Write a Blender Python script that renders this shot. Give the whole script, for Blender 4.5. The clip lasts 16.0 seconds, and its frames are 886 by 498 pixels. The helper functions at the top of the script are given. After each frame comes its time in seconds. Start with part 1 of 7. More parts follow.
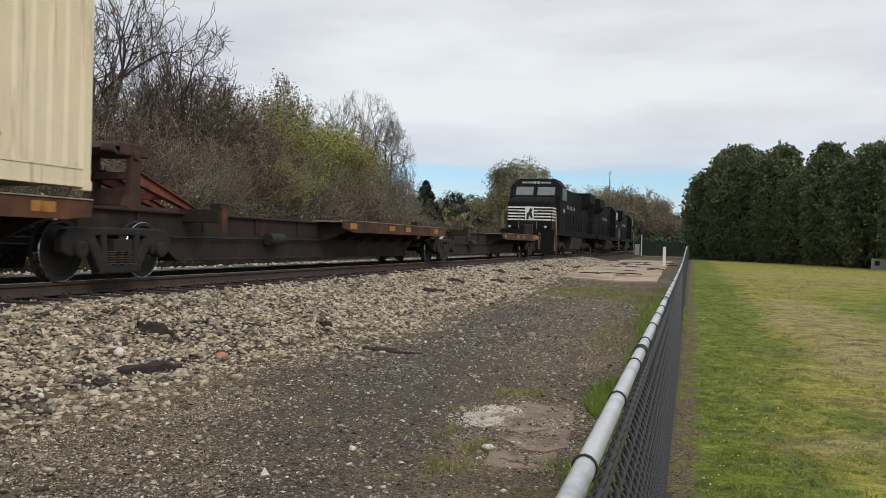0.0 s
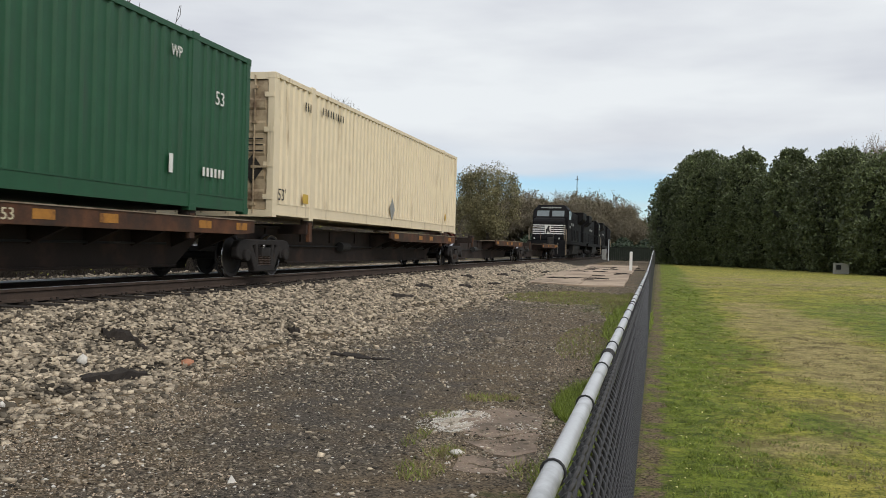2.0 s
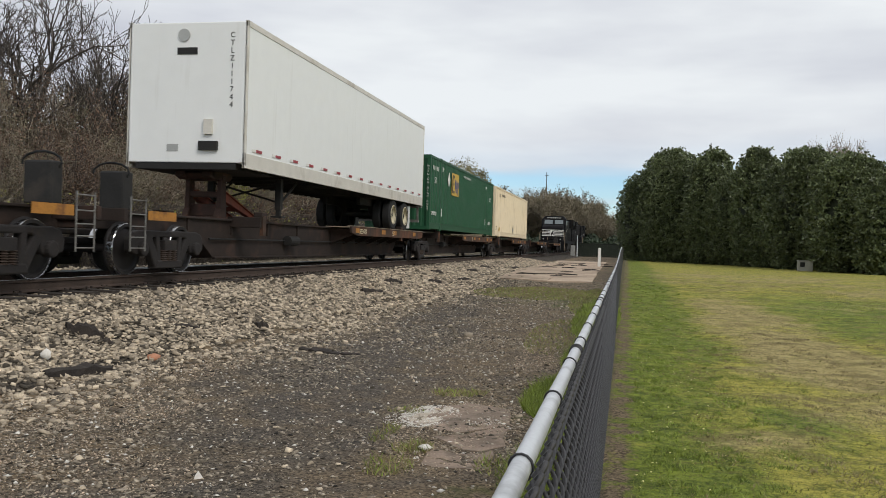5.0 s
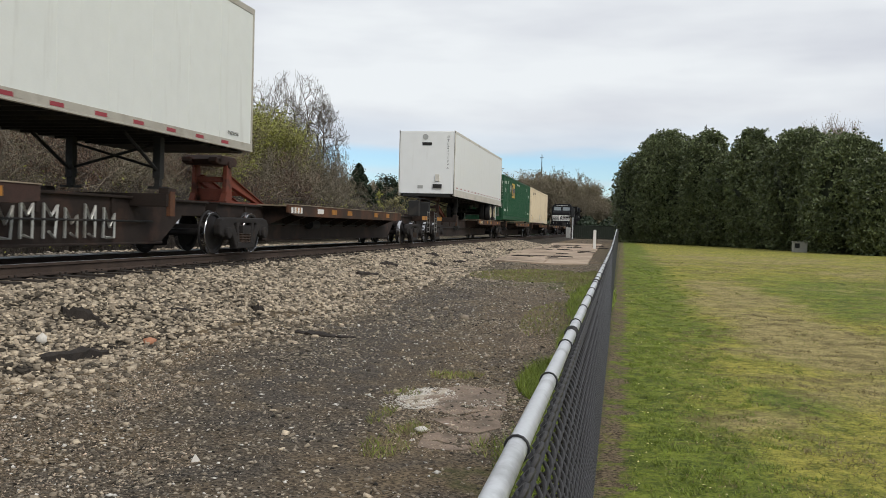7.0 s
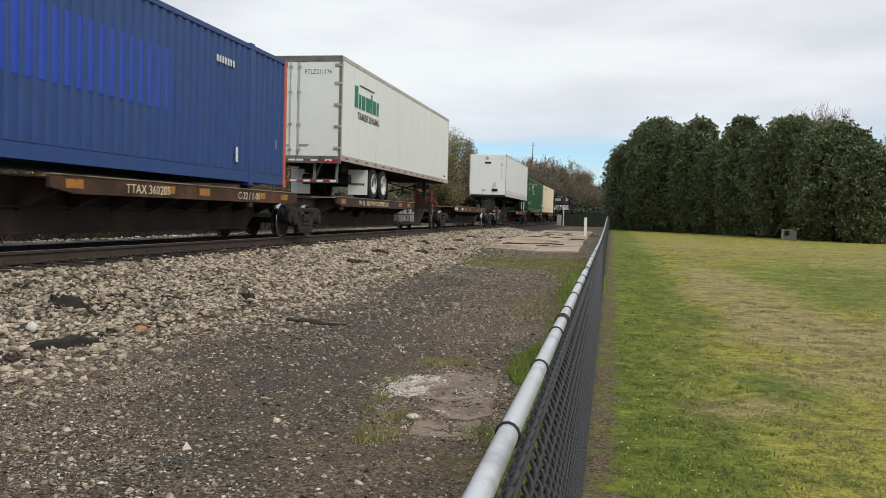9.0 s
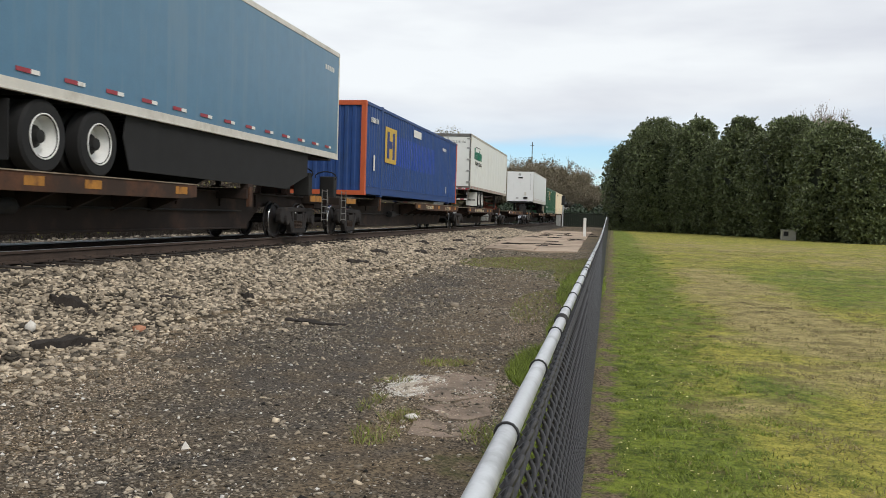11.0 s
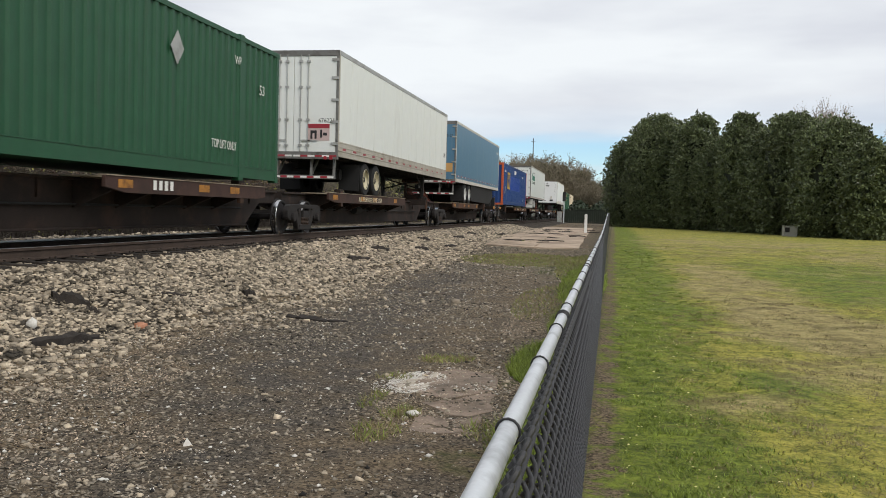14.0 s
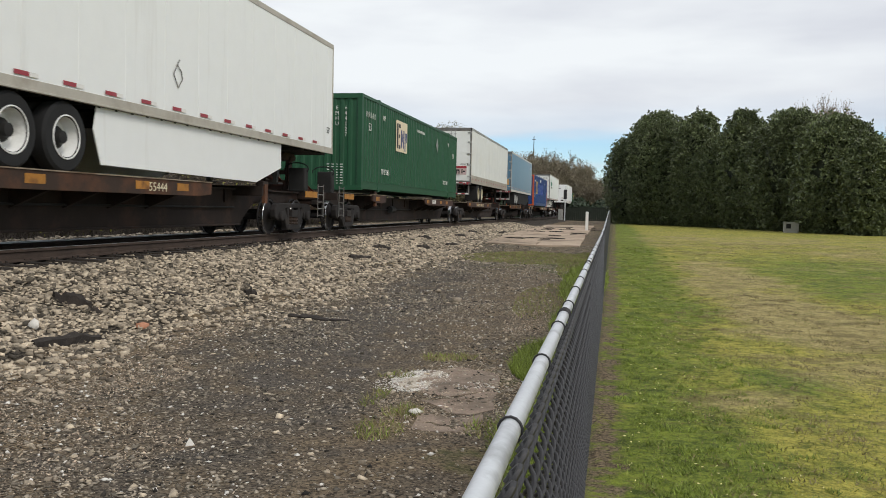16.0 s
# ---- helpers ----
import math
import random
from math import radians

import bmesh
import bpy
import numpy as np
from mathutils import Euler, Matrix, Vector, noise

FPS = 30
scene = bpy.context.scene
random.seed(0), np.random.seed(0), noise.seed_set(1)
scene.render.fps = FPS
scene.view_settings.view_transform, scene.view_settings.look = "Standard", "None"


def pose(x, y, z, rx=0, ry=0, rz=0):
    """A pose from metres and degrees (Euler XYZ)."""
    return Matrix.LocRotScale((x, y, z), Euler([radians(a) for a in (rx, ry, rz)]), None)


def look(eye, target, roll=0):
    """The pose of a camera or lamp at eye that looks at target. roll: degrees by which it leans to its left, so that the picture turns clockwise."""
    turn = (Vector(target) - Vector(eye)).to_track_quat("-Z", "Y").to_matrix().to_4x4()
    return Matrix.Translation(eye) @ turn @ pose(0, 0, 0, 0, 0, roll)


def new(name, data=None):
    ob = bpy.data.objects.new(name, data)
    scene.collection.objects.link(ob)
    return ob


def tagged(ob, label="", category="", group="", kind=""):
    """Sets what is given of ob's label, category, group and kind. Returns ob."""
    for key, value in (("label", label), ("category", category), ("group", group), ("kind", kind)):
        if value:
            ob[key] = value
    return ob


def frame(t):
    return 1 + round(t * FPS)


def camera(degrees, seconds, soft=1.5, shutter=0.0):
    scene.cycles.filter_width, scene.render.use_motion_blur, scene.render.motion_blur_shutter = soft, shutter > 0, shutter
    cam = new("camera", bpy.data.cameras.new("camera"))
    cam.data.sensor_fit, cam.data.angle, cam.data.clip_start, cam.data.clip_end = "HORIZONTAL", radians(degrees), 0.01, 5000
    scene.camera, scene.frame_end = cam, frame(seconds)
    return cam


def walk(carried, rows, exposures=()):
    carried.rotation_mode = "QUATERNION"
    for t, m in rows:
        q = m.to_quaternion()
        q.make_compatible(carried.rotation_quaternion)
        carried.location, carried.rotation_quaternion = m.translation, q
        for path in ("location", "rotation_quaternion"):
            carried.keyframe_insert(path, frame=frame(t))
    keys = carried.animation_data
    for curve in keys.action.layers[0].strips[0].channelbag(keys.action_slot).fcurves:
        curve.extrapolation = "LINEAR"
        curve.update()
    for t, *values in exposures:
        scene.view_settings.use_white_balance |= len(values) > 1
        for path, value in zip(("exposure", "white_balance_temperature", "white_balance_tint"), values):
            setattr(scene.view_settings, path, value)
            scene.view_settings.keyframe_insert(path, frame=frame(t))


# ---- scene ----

# ---- camera and its walk ----
cam = camera(53.48, 16.0, soft=0.85, shutter=0.1)
EYE = (0.0, 0.0, 1.6)
TURNS = [
    (0.0, 15.890, -0.494, -1.546),
    (0.5, 14.883, -0.533, -1.552),
    (1.0, 14.044, -0.599, -1.410),
    (1.5, 13.898, -0.335, -1.398),
    (2.0, 13.828, -0.095, -1.437),
    (2.5, 13.418, 0.072, -1.627),
    (3.0, 12.991, 0.140, -1.813),
    (3.5, 12.662, 0.153, -1.957),
    (4.0, 12.366, 0.116, -1.922),
    (6.5, 11.481, -1.311, -1.646),
    (7.0, 11.550, -1.467, -1.542),
    (7.5, 11.438, -1.654, -1.562),
    (8.0, 11.368, -1.864, -1.607),
    (8.5, 11.264, -2.261, -1.609),
    (9.0, 10.963, -2.258, -1.532),
    (11.5, 10.877, -2.246, -1.666),
    (12.0, 10.814, -2.212, -1.730),
    (12.5, 10.874, -2.286, -1.682),
    (13.0, 10.915, -2.381, -1.599),
    (13.5, 10.964, -2.484, -1.546),
    (14.0, 10.986, -2.480, -1.532),
    (14.5, 10.908, -2.424, -1.536),
    (15.0, 10.958, -2.480, -1.529),
    (15.5, 10.963, -2.554, -1.420),
    (16.0, 11.050, -2.586, -1.181),
]
walk(cam, [(t, pose(*EYE, 90 + p, r, y)) for t, y, p, r in TURNS],
     exposures=[(0.0, 0.16), (3.5, 0.18), (7.0, 0.20), (9.0, 0.27), (12.0, 0.31), (16.0, 0.27)])

# ---- world, sun and exposure ----
SUN_ELEVATION, SUN_AZIMUTH = 42.0, 132.0
world = bpy.data.worlds.new("overcast_sky")
scene.world = world
world.use_nodes = True
wn, wl = world.node_tree.nodes, world.node_tree.links
wn.clear()
w_out = wn.new("ShaderNodeOutputWorld")
w_bg = wn.new("ShaderNodeBackground")
w_bg.inputs["Strength"].default_value = 1.0
w_sky = wn.new("ShaderNodeTexSky")
w_sky.sky_type = "NISHITA"
w_sky.sun_disc = False
w_sky.sun_elevation = radians(SUN_ELEVATION)
w_sky.sun_rotation = radians(SUN_AZIMUTH)
w_sky.air_density, w_sky.dust_density, w_sky.ozone_density = 1.0, 0.15, 2.0
w_dim = wn.new("ShaderNodeVectorMath")
w_dim.operation = "MULTIPLY"
w_dim.inputs[1].default_value = (0.072, 0.090, 0.108)
wl.new(w_sky.outputs[0], w_dim.inputs[0])
w_co = wn.new("ShaderNodeTexCoord")
w_map = wn.new("ShaderNodeMapping")
w_map.inputs["Scale"].default_value = (1.6, 1.6, 7.0)
w_map.inputs["Location"].default_value = (0.35, 0.2, 0.1)
wl.new(w_co.outputs["Generated"], w_map.inputs["Vector"])
w_noise = wn.new("ShaderNodeTexNoise")
w_noise.inputs["Scale"].default_value = 1.3
w_noise.inputs["Detail"].default_value = 5.0
w_noise.inputs["Roughness"].default_value = 0.5
wl.new(w_map.outputs[0], w_noise.inputs["Vector"])
# cloud tone: brighter sheets and greyer bellies
w_tone = wn.new("ShaderNodeValToRGB")
w_tone.color_ramp.elements[0].position, w_tone.color_ramp.elements[0].color = 0.36, (0.53, 0.545, 0.60, 1)
w_tone.color_ramp.elements[1].position, w_tone.color_ramp.elements[1].color = 0.62, (0.76, 0.785, 0.80, 1)
wl.new(w_noise.outputs["Fac"], w_tone.inputs[0])
# the sheet breaks open just over the horizon
w_sep = wn.new("ShaderNodeSeparateXYZ")
wl.new(w_co.outputs["Generated"], w_sep.inputs[0])
w_map2 = wn.new("ShaderNodeMapping")
w_map2.inputs["Scale"].default_value = (2.2, 2.2, 16.0)
wl.new(w_co.outputs["Generated"], w_map2.inputs["Vector"])
w_n2 = wn.new("ShaderNodeTexNoise")
w_n2.inputs["Scale"].default_value = 1.5
w_n2.inputs["Detail"].default_value = 4.0
wl.new(w_map2.outputs[0], w_n2.inputs["Vector"])
w_mul = wn.new("ShaderNodeMath")
w_mul.operation = "MULTIPLY_ADD"
w_mul.inputs[1].default_value, w_mul.inputs[2].default_value = 0.05, -0.025
wl.new(w_n2.outputs["Fac"], w_mul.inputs[0])
w_add = wn.new("ShaderNodeMath")
w_add.operation = "ADD"
wl.new(w_sep.outputs["Z"], w_add.inputs[0])
wl.new(w_mul.outputs[0], w_add.inputs[1])
w_cover = wn.new("ShaderNodeValToRGB")
cr = w_cover.color_ramp
cr.elements[0].position, cr.elements[0].color = 0.0, (0.7, 0.7, 0.7, 1)
cr.elements[1].position, cr.elements[1].color = 0.13, (0.96, 0.96, 0.96, 1)
for at, cover in ((0.035, 0.30), (0.048, 0.16), (0.060, 0.42), (0.070, 0.10), (0.084, 0.08), (0.096, 0.80)):
    e = cr.elements.new(at)
    e.color = (cover, cover, cover, 1)
wl.new(w_add.outputs[0], w_cover.inputs[0])
w_mix = wn.new("ShaderNodeMix")
w_mix.data_type = "RGBA"
wl.new(w_cover.outputs[0], w_mix.inputs[0])
wl.new(w_dim.outputs[0], w_mix.inputs[6])
wl.new(w_tone.outputs[0], w_mix.inputs[7])
wl.new(w_mix.outputs[2], w_bg.inputs["Color"])
wl.new(w_bg.outputs[0], w_out.inputs[0])

sun_data = bpy.data.lights.new("sun", "SUN")
sun_data.energy, sun_data.angle, sun_data.color = 1.5, radians(22), (1.0, 0.95, 0.87)
sun = new("sun", sun_data)
se, sa = radians(SUN_ELEVATION), radians(SUN_AZIMUTH)
sun.matrix_world = look((0, 0, 60), Vector((0, 0, 60)) - Vector((math.sin(sa) * math.cos(se), math.cos(sa) * math.cos(se), math.sin(se))))


# ---- materials ----
def mat(name, colour, rough=0.8, metal=0.0, vary=0.25, scale=3.0, fine=40.0, bump=0.15, dirt=None, dirt_amount=0.4, dirt_scale=1.2, per=0.0, streak=False, spec=0.4, dist=0.01):
    """A procedural surface: base colour with broad and fine variation, optional dirt patches or run-down streaks, and fine relief."""
    m = bpy.data.materials.new(name)
    m.use_nodes = True
    n, l = m.node_tree.nodes, m.node_tree.links
    b = n["Principled BSDF"]
    b.inputs["Roughness"].default_value, b.inputs["Metallic"].default_value = rough, metal
    b.inputs["Specular IOR Level"].default_value = spec
    co = n.new("ShaderNodeTexCoord")
    n1 = n.new("ShaderNodeTexNoise")
    n1.inputs["Scale"].default_value, n1.inputs["Detail"].default_value = scale, 5
    n2 = n.new("ShaderNodeTexNoise")
    n2.inputs["Scale"].default_value, n2.inputs["Detail"].default_value = fine, 3
    for k in (n1, n2):
        l.new(co.outputs["Object"], k.inputs["Vector"])
    add = n.new("ShaderNodeMath")
    add.operation = "MULTIPLY_ADD"
    add.inputs[1].default_value = 0.6
    l.new(n1.outputs["Fac"], add.inputs[0])
    half = n.new("ShaderNodeMath")
    half.operation = "MULTIPLY"
    half.inputs[1].default_value = 0.4
    l.new(n2.outputs["Fac"], half.inputs[0])
    l.new(half.outputs[0], add.inputs[2])
    ramp = n.new("ShaderNodeValToRGB")
    lo, hi = [max(0.0, c * (1 - vary)) for c in colour], [min(1.0, c * (1 + vary)) for c in colour]
    ramp.color_ramp.elements[0].position, ramp.color_ramp.elements[0].color = 0.33, (*lo, 1)
    ramp.color_ramp.elements[1].position, ramp.color_ramp.elements[1].color = 0.67, (*hi, 1)
    l.new(add.outputs[0], ramp.inputs[0])
    out = ramp.outputs[0]
    if dirt:
        d = n.new("ShaderNodeTexNoise")
        d.inputs["Scale"].default_value, d.inputs["Detail"].default_value, d.inputs["Roughness"].default_value = dirt_scale, 7, 0.62
        mp = n.new("ShaderNodeMapping")
        if streak:
            mp.inputs["Scale"].default_value = (6, 6, 0.5)
        l.new(co.outputs["Object"], mp.inputs[0])
        l.new(mp.outputs[0], d.inputs["Vector"])
        dr = n.new("ShaderNodeMapRange")
        dr.inputs[1].default_value, dr.inputs[2].default_value = 0.66 - 0.35 * dirt_amount, 0.80 - 0.25 * dirt_amount
        l.new(d.outputs["Fac"], dr.inputs[0])
        mx = n.new("ShaderNodeMix")
        mx.data_type = "RGBA"
        mx.inputs[7].default_value = (*dirt, 1)
        l.new(dr.outputs[0], mx.inputs[0])
        l.new(out, mx.inputs[6])
        out = mx.outputs[2]
    if per:
        oi = n.new("ShaderNodeObjectInfo")
        geo = n.new("ShaderNodeNewGeometry")
        sm = n.new("ShaderNodeMath")
        sm.operation = "ADD"
        l.new(oi.outputs["Random"], sm.inputs[0])
        l.new(geo.outputs["Random Per Island"], sm.inputs[1])
        fr = n.new("ShaderNodeMath")
        fr.operation = "FRACT"
        l.new(sm.outputs[0], fr.inputs[0])
        mr = n.new("ShaderNodeMapRange")
        mr.inputs[3].default_value, mr.inputs[4].default_value = 1 - per, 1 + per
        l.new(fr.outputs[0], mr.inputs[0])
        sc = n.new("ShaderNodeVectorMath")
        sc.operation = "SCALE"
        l.new(out, sc.inputs[0])
        l.new(mr.outputs[0], sc.inputs["Scale"])
        out = sc.outputs[0]
    l.new(out, b.inputs["Base Color"])
    if bump:
        bp = n.new("ShaderNodeBump")
        bp.inputs["Strength"].default_value, bp.inputs["Distance"].default_value = bump, dist
        l.new(n2.outputs["Fac"], bp.inputs["Height"])
        l.new(bp.outputs[0], b.inputs["Normal"])
    return m


M = {}
GRIME = (0.05, 0.04, 0.03)
RUSTC = (0.13, 0.055, 0.028)
for key, args in {
    "cream": dict(colour=(0.74, 0.63, 0.45), rough=0.55, vary=0.06, dirt=(0.36, 0.27, 0.17), dirt_amount=0.25, streak=True, dirt_scale=0.9, bump=0.04),
    "cream_dirty": dict(colour=(0.42, 0.33, 0.22), rough=0.65, vary=0.15, dirt=(0.10, 0.055, 0.03), dirt_amount=0.5, dirt_scale=1.6, bump=0.05),
    "green": dict(colour=(0.013, 0.074, 0.033), rough=0.5, vary=0.12, dirt=(0.020, 0.062, 0.033), dirt_amount=0.35, streak=True, bump=0.04),
    "blue": dict(colour=(0.018, 0.055, 0.19), rough=0.5, vary=0.14, dirt=(0.03, 0.06, 0.14), dirt_amount=0.4, streak=True, bump=0.04),
    "blue_fresh": dict(colour=(0.012, 0.055, 0.42), rough=0.45, vary=0.1, bump=0.03),
    "orange_paint": dict(colour=(0.50, 0.10, 0.035), rough=0.55, vary=0.12, bump=0.05),
    "white_panel": dict(colour=(0.78, 0.79, 0.78), rough=0.42, vary=0.02, dirt=(0.70, 0.70, 0.68), dirt_amount=0.2, streak=True, dirt_scale=0.7, bump=0.02),
    "warm_white": dict(colour=(0.73, 0.745, 0.715), rough=0.45, vary=0.03, dirt=(0.62, 0.62, 0.585), dirt_amount=0.2, streak=True, dirt_scale=0.7, bump=0.02),
    "steel_blue": dict(colour=(0.082, 0.185, 0.285), rough=0.32, vary=0.08, dirt=(0.115, 0.205, 0.285), dirt_amount=0.45, streak=True, dirt_scale=0.7, bump=0.02),
    "alloy": dict(colour=(0.42, 0.42, 0.40), rough=0.45, metal=0.5, vary=0.12, dirt=(0.2, 0.18, 0.15), dirt_amount=0.35, bump=0.05),
    "dark_frame": dict(colour=(0.014, 0.0135, 0.013), rough=0.75, vary=0.3, dirt=(0.05, 0.04, 0.032), dirt_amount=0.35, bump=0.15),
    "rubber": dict(colour=(0.013, 0.013, 0.0135), rough=0.85, vary=0.25, bump=0.12),
    "rim_cream": dict(colour=(0.62, 0.56, 0.40), rough=0.5, vary=0.12, dirt=(0.25, 0.19, 0.11), dirt_amount=0.4, bump=0.05),
    "rim_white": dict(colour=(0.72, 0.72, 0.70), rough=0.5, vary=0.1, dirt=(0.3, 0.28, 0.25), dirt_amount=0.3, bump=0.05),
    "car_brown": dict(colour=(0.020, 0.0125, 0.0095), rough=0.85, vary=0.35, dirt=(0.050, 0.025, 0.017), dirt_amount=0.4, dirt_scale=1.5, bump=0.2),
    "car_orange": dict(colour=(0.105, 0.042, 0.019), rough=0.8, vary=0.4, dirt=(0.035, 0.020, 0.013), dirt_amount=0.75, dirt_scale=1.1, bump=0.2),
    "car_yellow": dict(colour=(0.36, 0.16, 0.028), rough=0.7, vary=0.25, dirt=(0.12, 0.05, 0.02), dirt_amount=0.45, dirt_scale=4, bump=0.1),
    "deck_tan": dict(colour=(0.27, 0.22, 0.16), rough=0.85, vary=0.25, dirt=(0.12, 0.08, 0.05), dirt_amount=0.5, bump=0.2),
    "hitch_dark": dict(colour=(0.045, 0.024, 0.018), rough=0.8, vary=0.3, dirt=(0.10, 0.035, 0.022), dirt_amount=0.35, dirt_scale=3, bump=0.15),
    "light_rail": dict(colour=(0.62, 0.59, 0.53), rough=0.45, metal=0.1, vary=0.08, dirt=(0.42, 0.38, 0.32), dirt_amount=0.35, bump=0.05),
    "grey_rail": dict(colour=(0.43, 0.40, 0.345), rough=0.5, metal=0.1, vary=0.1, dirt=(0.30, 0.26, 0.21), dirt_amount=0.4, bump=0.05),
    "car_maroon": dict(colour=(0.050, 0.025, 0.019), rough=0.8, vary=0.3, dirt=(0.030, 0.018, 0.014), dirt_amount=0.45, dirt_scale=1.6, bump=0.2),
    "guard_steel": dict(colour=(0.17, 0.165, 0.155), rough=0.55, metal=0.2, vary=0.2, dirt=(0.06, 0.05, 0.04), dirt_amount=0.5, dirt_scale=3, bump=0.1),
    "notice_orange": dict(colour=(0.52, 0.30, 0.11), rough=0.6, vary=0.12, bump=0.02),
    "notice_pink": dict(colour=(0.52, 0.40, 0.38), rough=0.6, vary=0.12, bump=0.02),
    "tan_slab": dict(colour=(0.40, 0.31, 0.23), rough=0.95, vary=0.25, scale=0.8, fine=14, dirt=(0.19, 0.14, 0.10), dirt_amount=0.5, dirt_scale=0.5, bump=0.3),
    "hitch_red": dict(colour=(0.20, 0.052, 0.030), rough=0.75, vary=0.3, dirt=(0.05, 0.025, 0.018), dirt_amount=0.5, dirt_scale=3, bump=0.15),
    "truck_iron": dict(colour=(0.015, 0.0125, 0.012), rough=0.85, vary=0.3, dirt=(0.035, 0.025, 0.018), dirt_amount=0.3, dirt_scale=4, bump=0.2),
    "wheel_steel": dict(colour=(0.012, 0.010, 0.010), rough=0.7, metal=0.0, vary=0.3, bump=0.1),
    "tread": dict(colour=(0.55, 0.55, 0.56), rough=0.22, metal=1.0, vary=0.1, bump=0.02),
    "rail_rust": dict(colour=(0.055, 0.037, 0.028), rough=0.85, vary=0.3, dirt=(0.035, 0.024, 0.018), dirt_amount=0.4, dirt_scale=4, bump=0.2),
    "rail_shine": dict(colour=(0.70, 0.70, 0.71), rough=0.42, metal=1.0, vary=0.08, bump=0.02),
    "tie_wood": dict(colour=(0.035, 0.028, 0.023), rough=0.9, vary=0.4, scale=5, fine=60, bump=0.5, per=0.3),
    "loco_black": dict(colour=(0.011, 0.011, 0.012), rough=0.7, spec=0.07, vary=0.3, dirt=(0.018, 0.015, 0.013), dirt_amount=0.3, bump=0.05),
    "white_paint": dict(colour=(0.72, 0.71, 0.68), rough=0.6, vary=0.06, dirt=(0.4, 0.37, 0.32), dirt_amount=0.25, dirt_scale=3, bump=0.04),
    "black_paint": dict(colour=(0.02, 0.02, 0.021), rough=0.6, vary=0.2, bump=0.03),
    "yellow_paint": dict(colour=(0.55, 0.36, 0.06), rough=0.6, vary=0.12, dirt=(0.4, 0.27, 0.1), dirt_amount=0.3, dirt_scale=3, bump=0.03),
    "navy_paint": dict(colour=(0.02, 0.04, 0.16), rough=0.6, vary=0.12, bump=0.03),
    "red_tape": dict(colour=(0.30, 0.030, 0.042), rough=0.35, vary=0.12, bump=0.02),
    "green_paint": dict(colour=(0.01, 0.17, 0.10), rough=0.55, vary=0.12, bump=0.02),
    "galvanised": dict(colour=(0.56, 0.58, 0.60), rough=0.45, metal=0.2, vary=0.10, scale=5, fine=90, dirt=(0.34, 0.35, 0.36), dirt_amount=0.3, dirt_scale=6, bump=0.05, dist=0.002),
    "black_vinyl": dict(colour=(0.030, 0.029, 0.031), rough=0.5, vary=0.25, scale=12, fine=120, bump=0.08, dist=0.001),
    "concrete": dict(colour=(0.34, 0.27, 0.20), rough=0.92, vary=0.2, scale=1.5, fine=30, dirt=(0.20, 0.15, 0.11), dirt_amount=0.5, dirt_scale=0.8, bump=0.3),
    "pale_concrete": dict(colour=(0.42, 0.37, 0.30), rough=0.92, vary=0.18, scale=4, fine=40, dirt=(0.24, 0.20, 0.15), dirt_amount=0.4, dirt_scale=3, bump=0.3),
    "stone": dict(colour=(0.305, 0.254, 0.189), rough=0.9, vary=0.45, scale=6, fine=60, bump=0.3, per=0.85),
    "pad_brown": dict(colour=(0.245, 0.185, 0.14), rough=0.95, vary=0.4, scale=3, fine=50, dirt=(0.13, 0.10, 0.075), dirt_amount=0.5, dirt_scale=2.5, bump=0.6),
    "stone_orange": dict(colour=(0.42, 0.20, 0.12), rough=0.9, vary=0.25, scale=8, fine=60, bump=0.3),
    "stone_white": dict(colour=(0.66, 0.63, 0.58), rough=0.85, vary=0.15, scale=8, fine=60, bump=0.3, per=0.12),
    "chip": dict(colour=(0.215, 0.184, 0.142), rough=0.9, vary=0.35, scale=20, fine=100, bump=0.0, per=0.95),
    "char_wood": dict(colour=(0.030, 0.024, 0.020), rough=0.9, vary=0.5, scale=6, fine=60, bump=0.6),
    "dark_twig": dict(colour=(0.085, 0.072, 0.062), rough=0.95, vary=0.35, scale=0.4, fine=10, bump=0.0, per=0.4),
    "tan_grit": dict(colour=(0.40, 0.32, 0.24), rough=0.95, vary=0.3, scale=20, fine=100, bump=0.0, per=0.6),
    # windshield glass, the sky's reflection put into its pale base colour
    "glass_sky_tint": dict(colour=(0.15, 0.175, 0.185), rough=0.25, vary=0.2, bump=0.0, spec=0.6),
    "lamp_lens": dict(colour=(0.42, 0.42, 0.40), rough=0.3, vary=0.1, bump=0.0),
    "bark": dict(colour=(0.080, 0.068, 0.058), rough=0.95, vary=0.35, scale=2, fine=30, bump=0.3, per=0.2),
    "twig": dict(colour=(0.225, 0.19, 0.143), rough=0.95, vary=0.35, scale=0.4, fine=10, bump=0.0, per=0.4),
    "magnolia_leaf": dict(colour=(0.118, 0.142, 0.066), rough=0.36, vary=0.35, scale=0.3, fine=5, bump=0.0, per=0.7, spec=0.3),
    # near-black green that paints the shade deep inside the magnolia crowns
    "magnolia_shade": dict(colour=(0.020, 0.026, 0.012), rough=0.9, vary=0.4, scale=1, fine=8, bump=0.0),
    "spring_leaf": dict(colour=(0.27, 0.275, 0.062), rough=0.6, vary=0.3, scale=0.3, fine=4, bump=0.0, per=0.45),
    "pale_twig": dict(colour=(0.21, 0.182, 0.140), rough=0.95, vary=0.3, scale=0.4, fine=10, bump=0.0, per=0.5),
    "fine_twig": dict(colour=(0.135, 0.115, 0.095), rough=0.95, vary=0.3, scale=0.4, fine=10, bump=0.0, per=0.4),
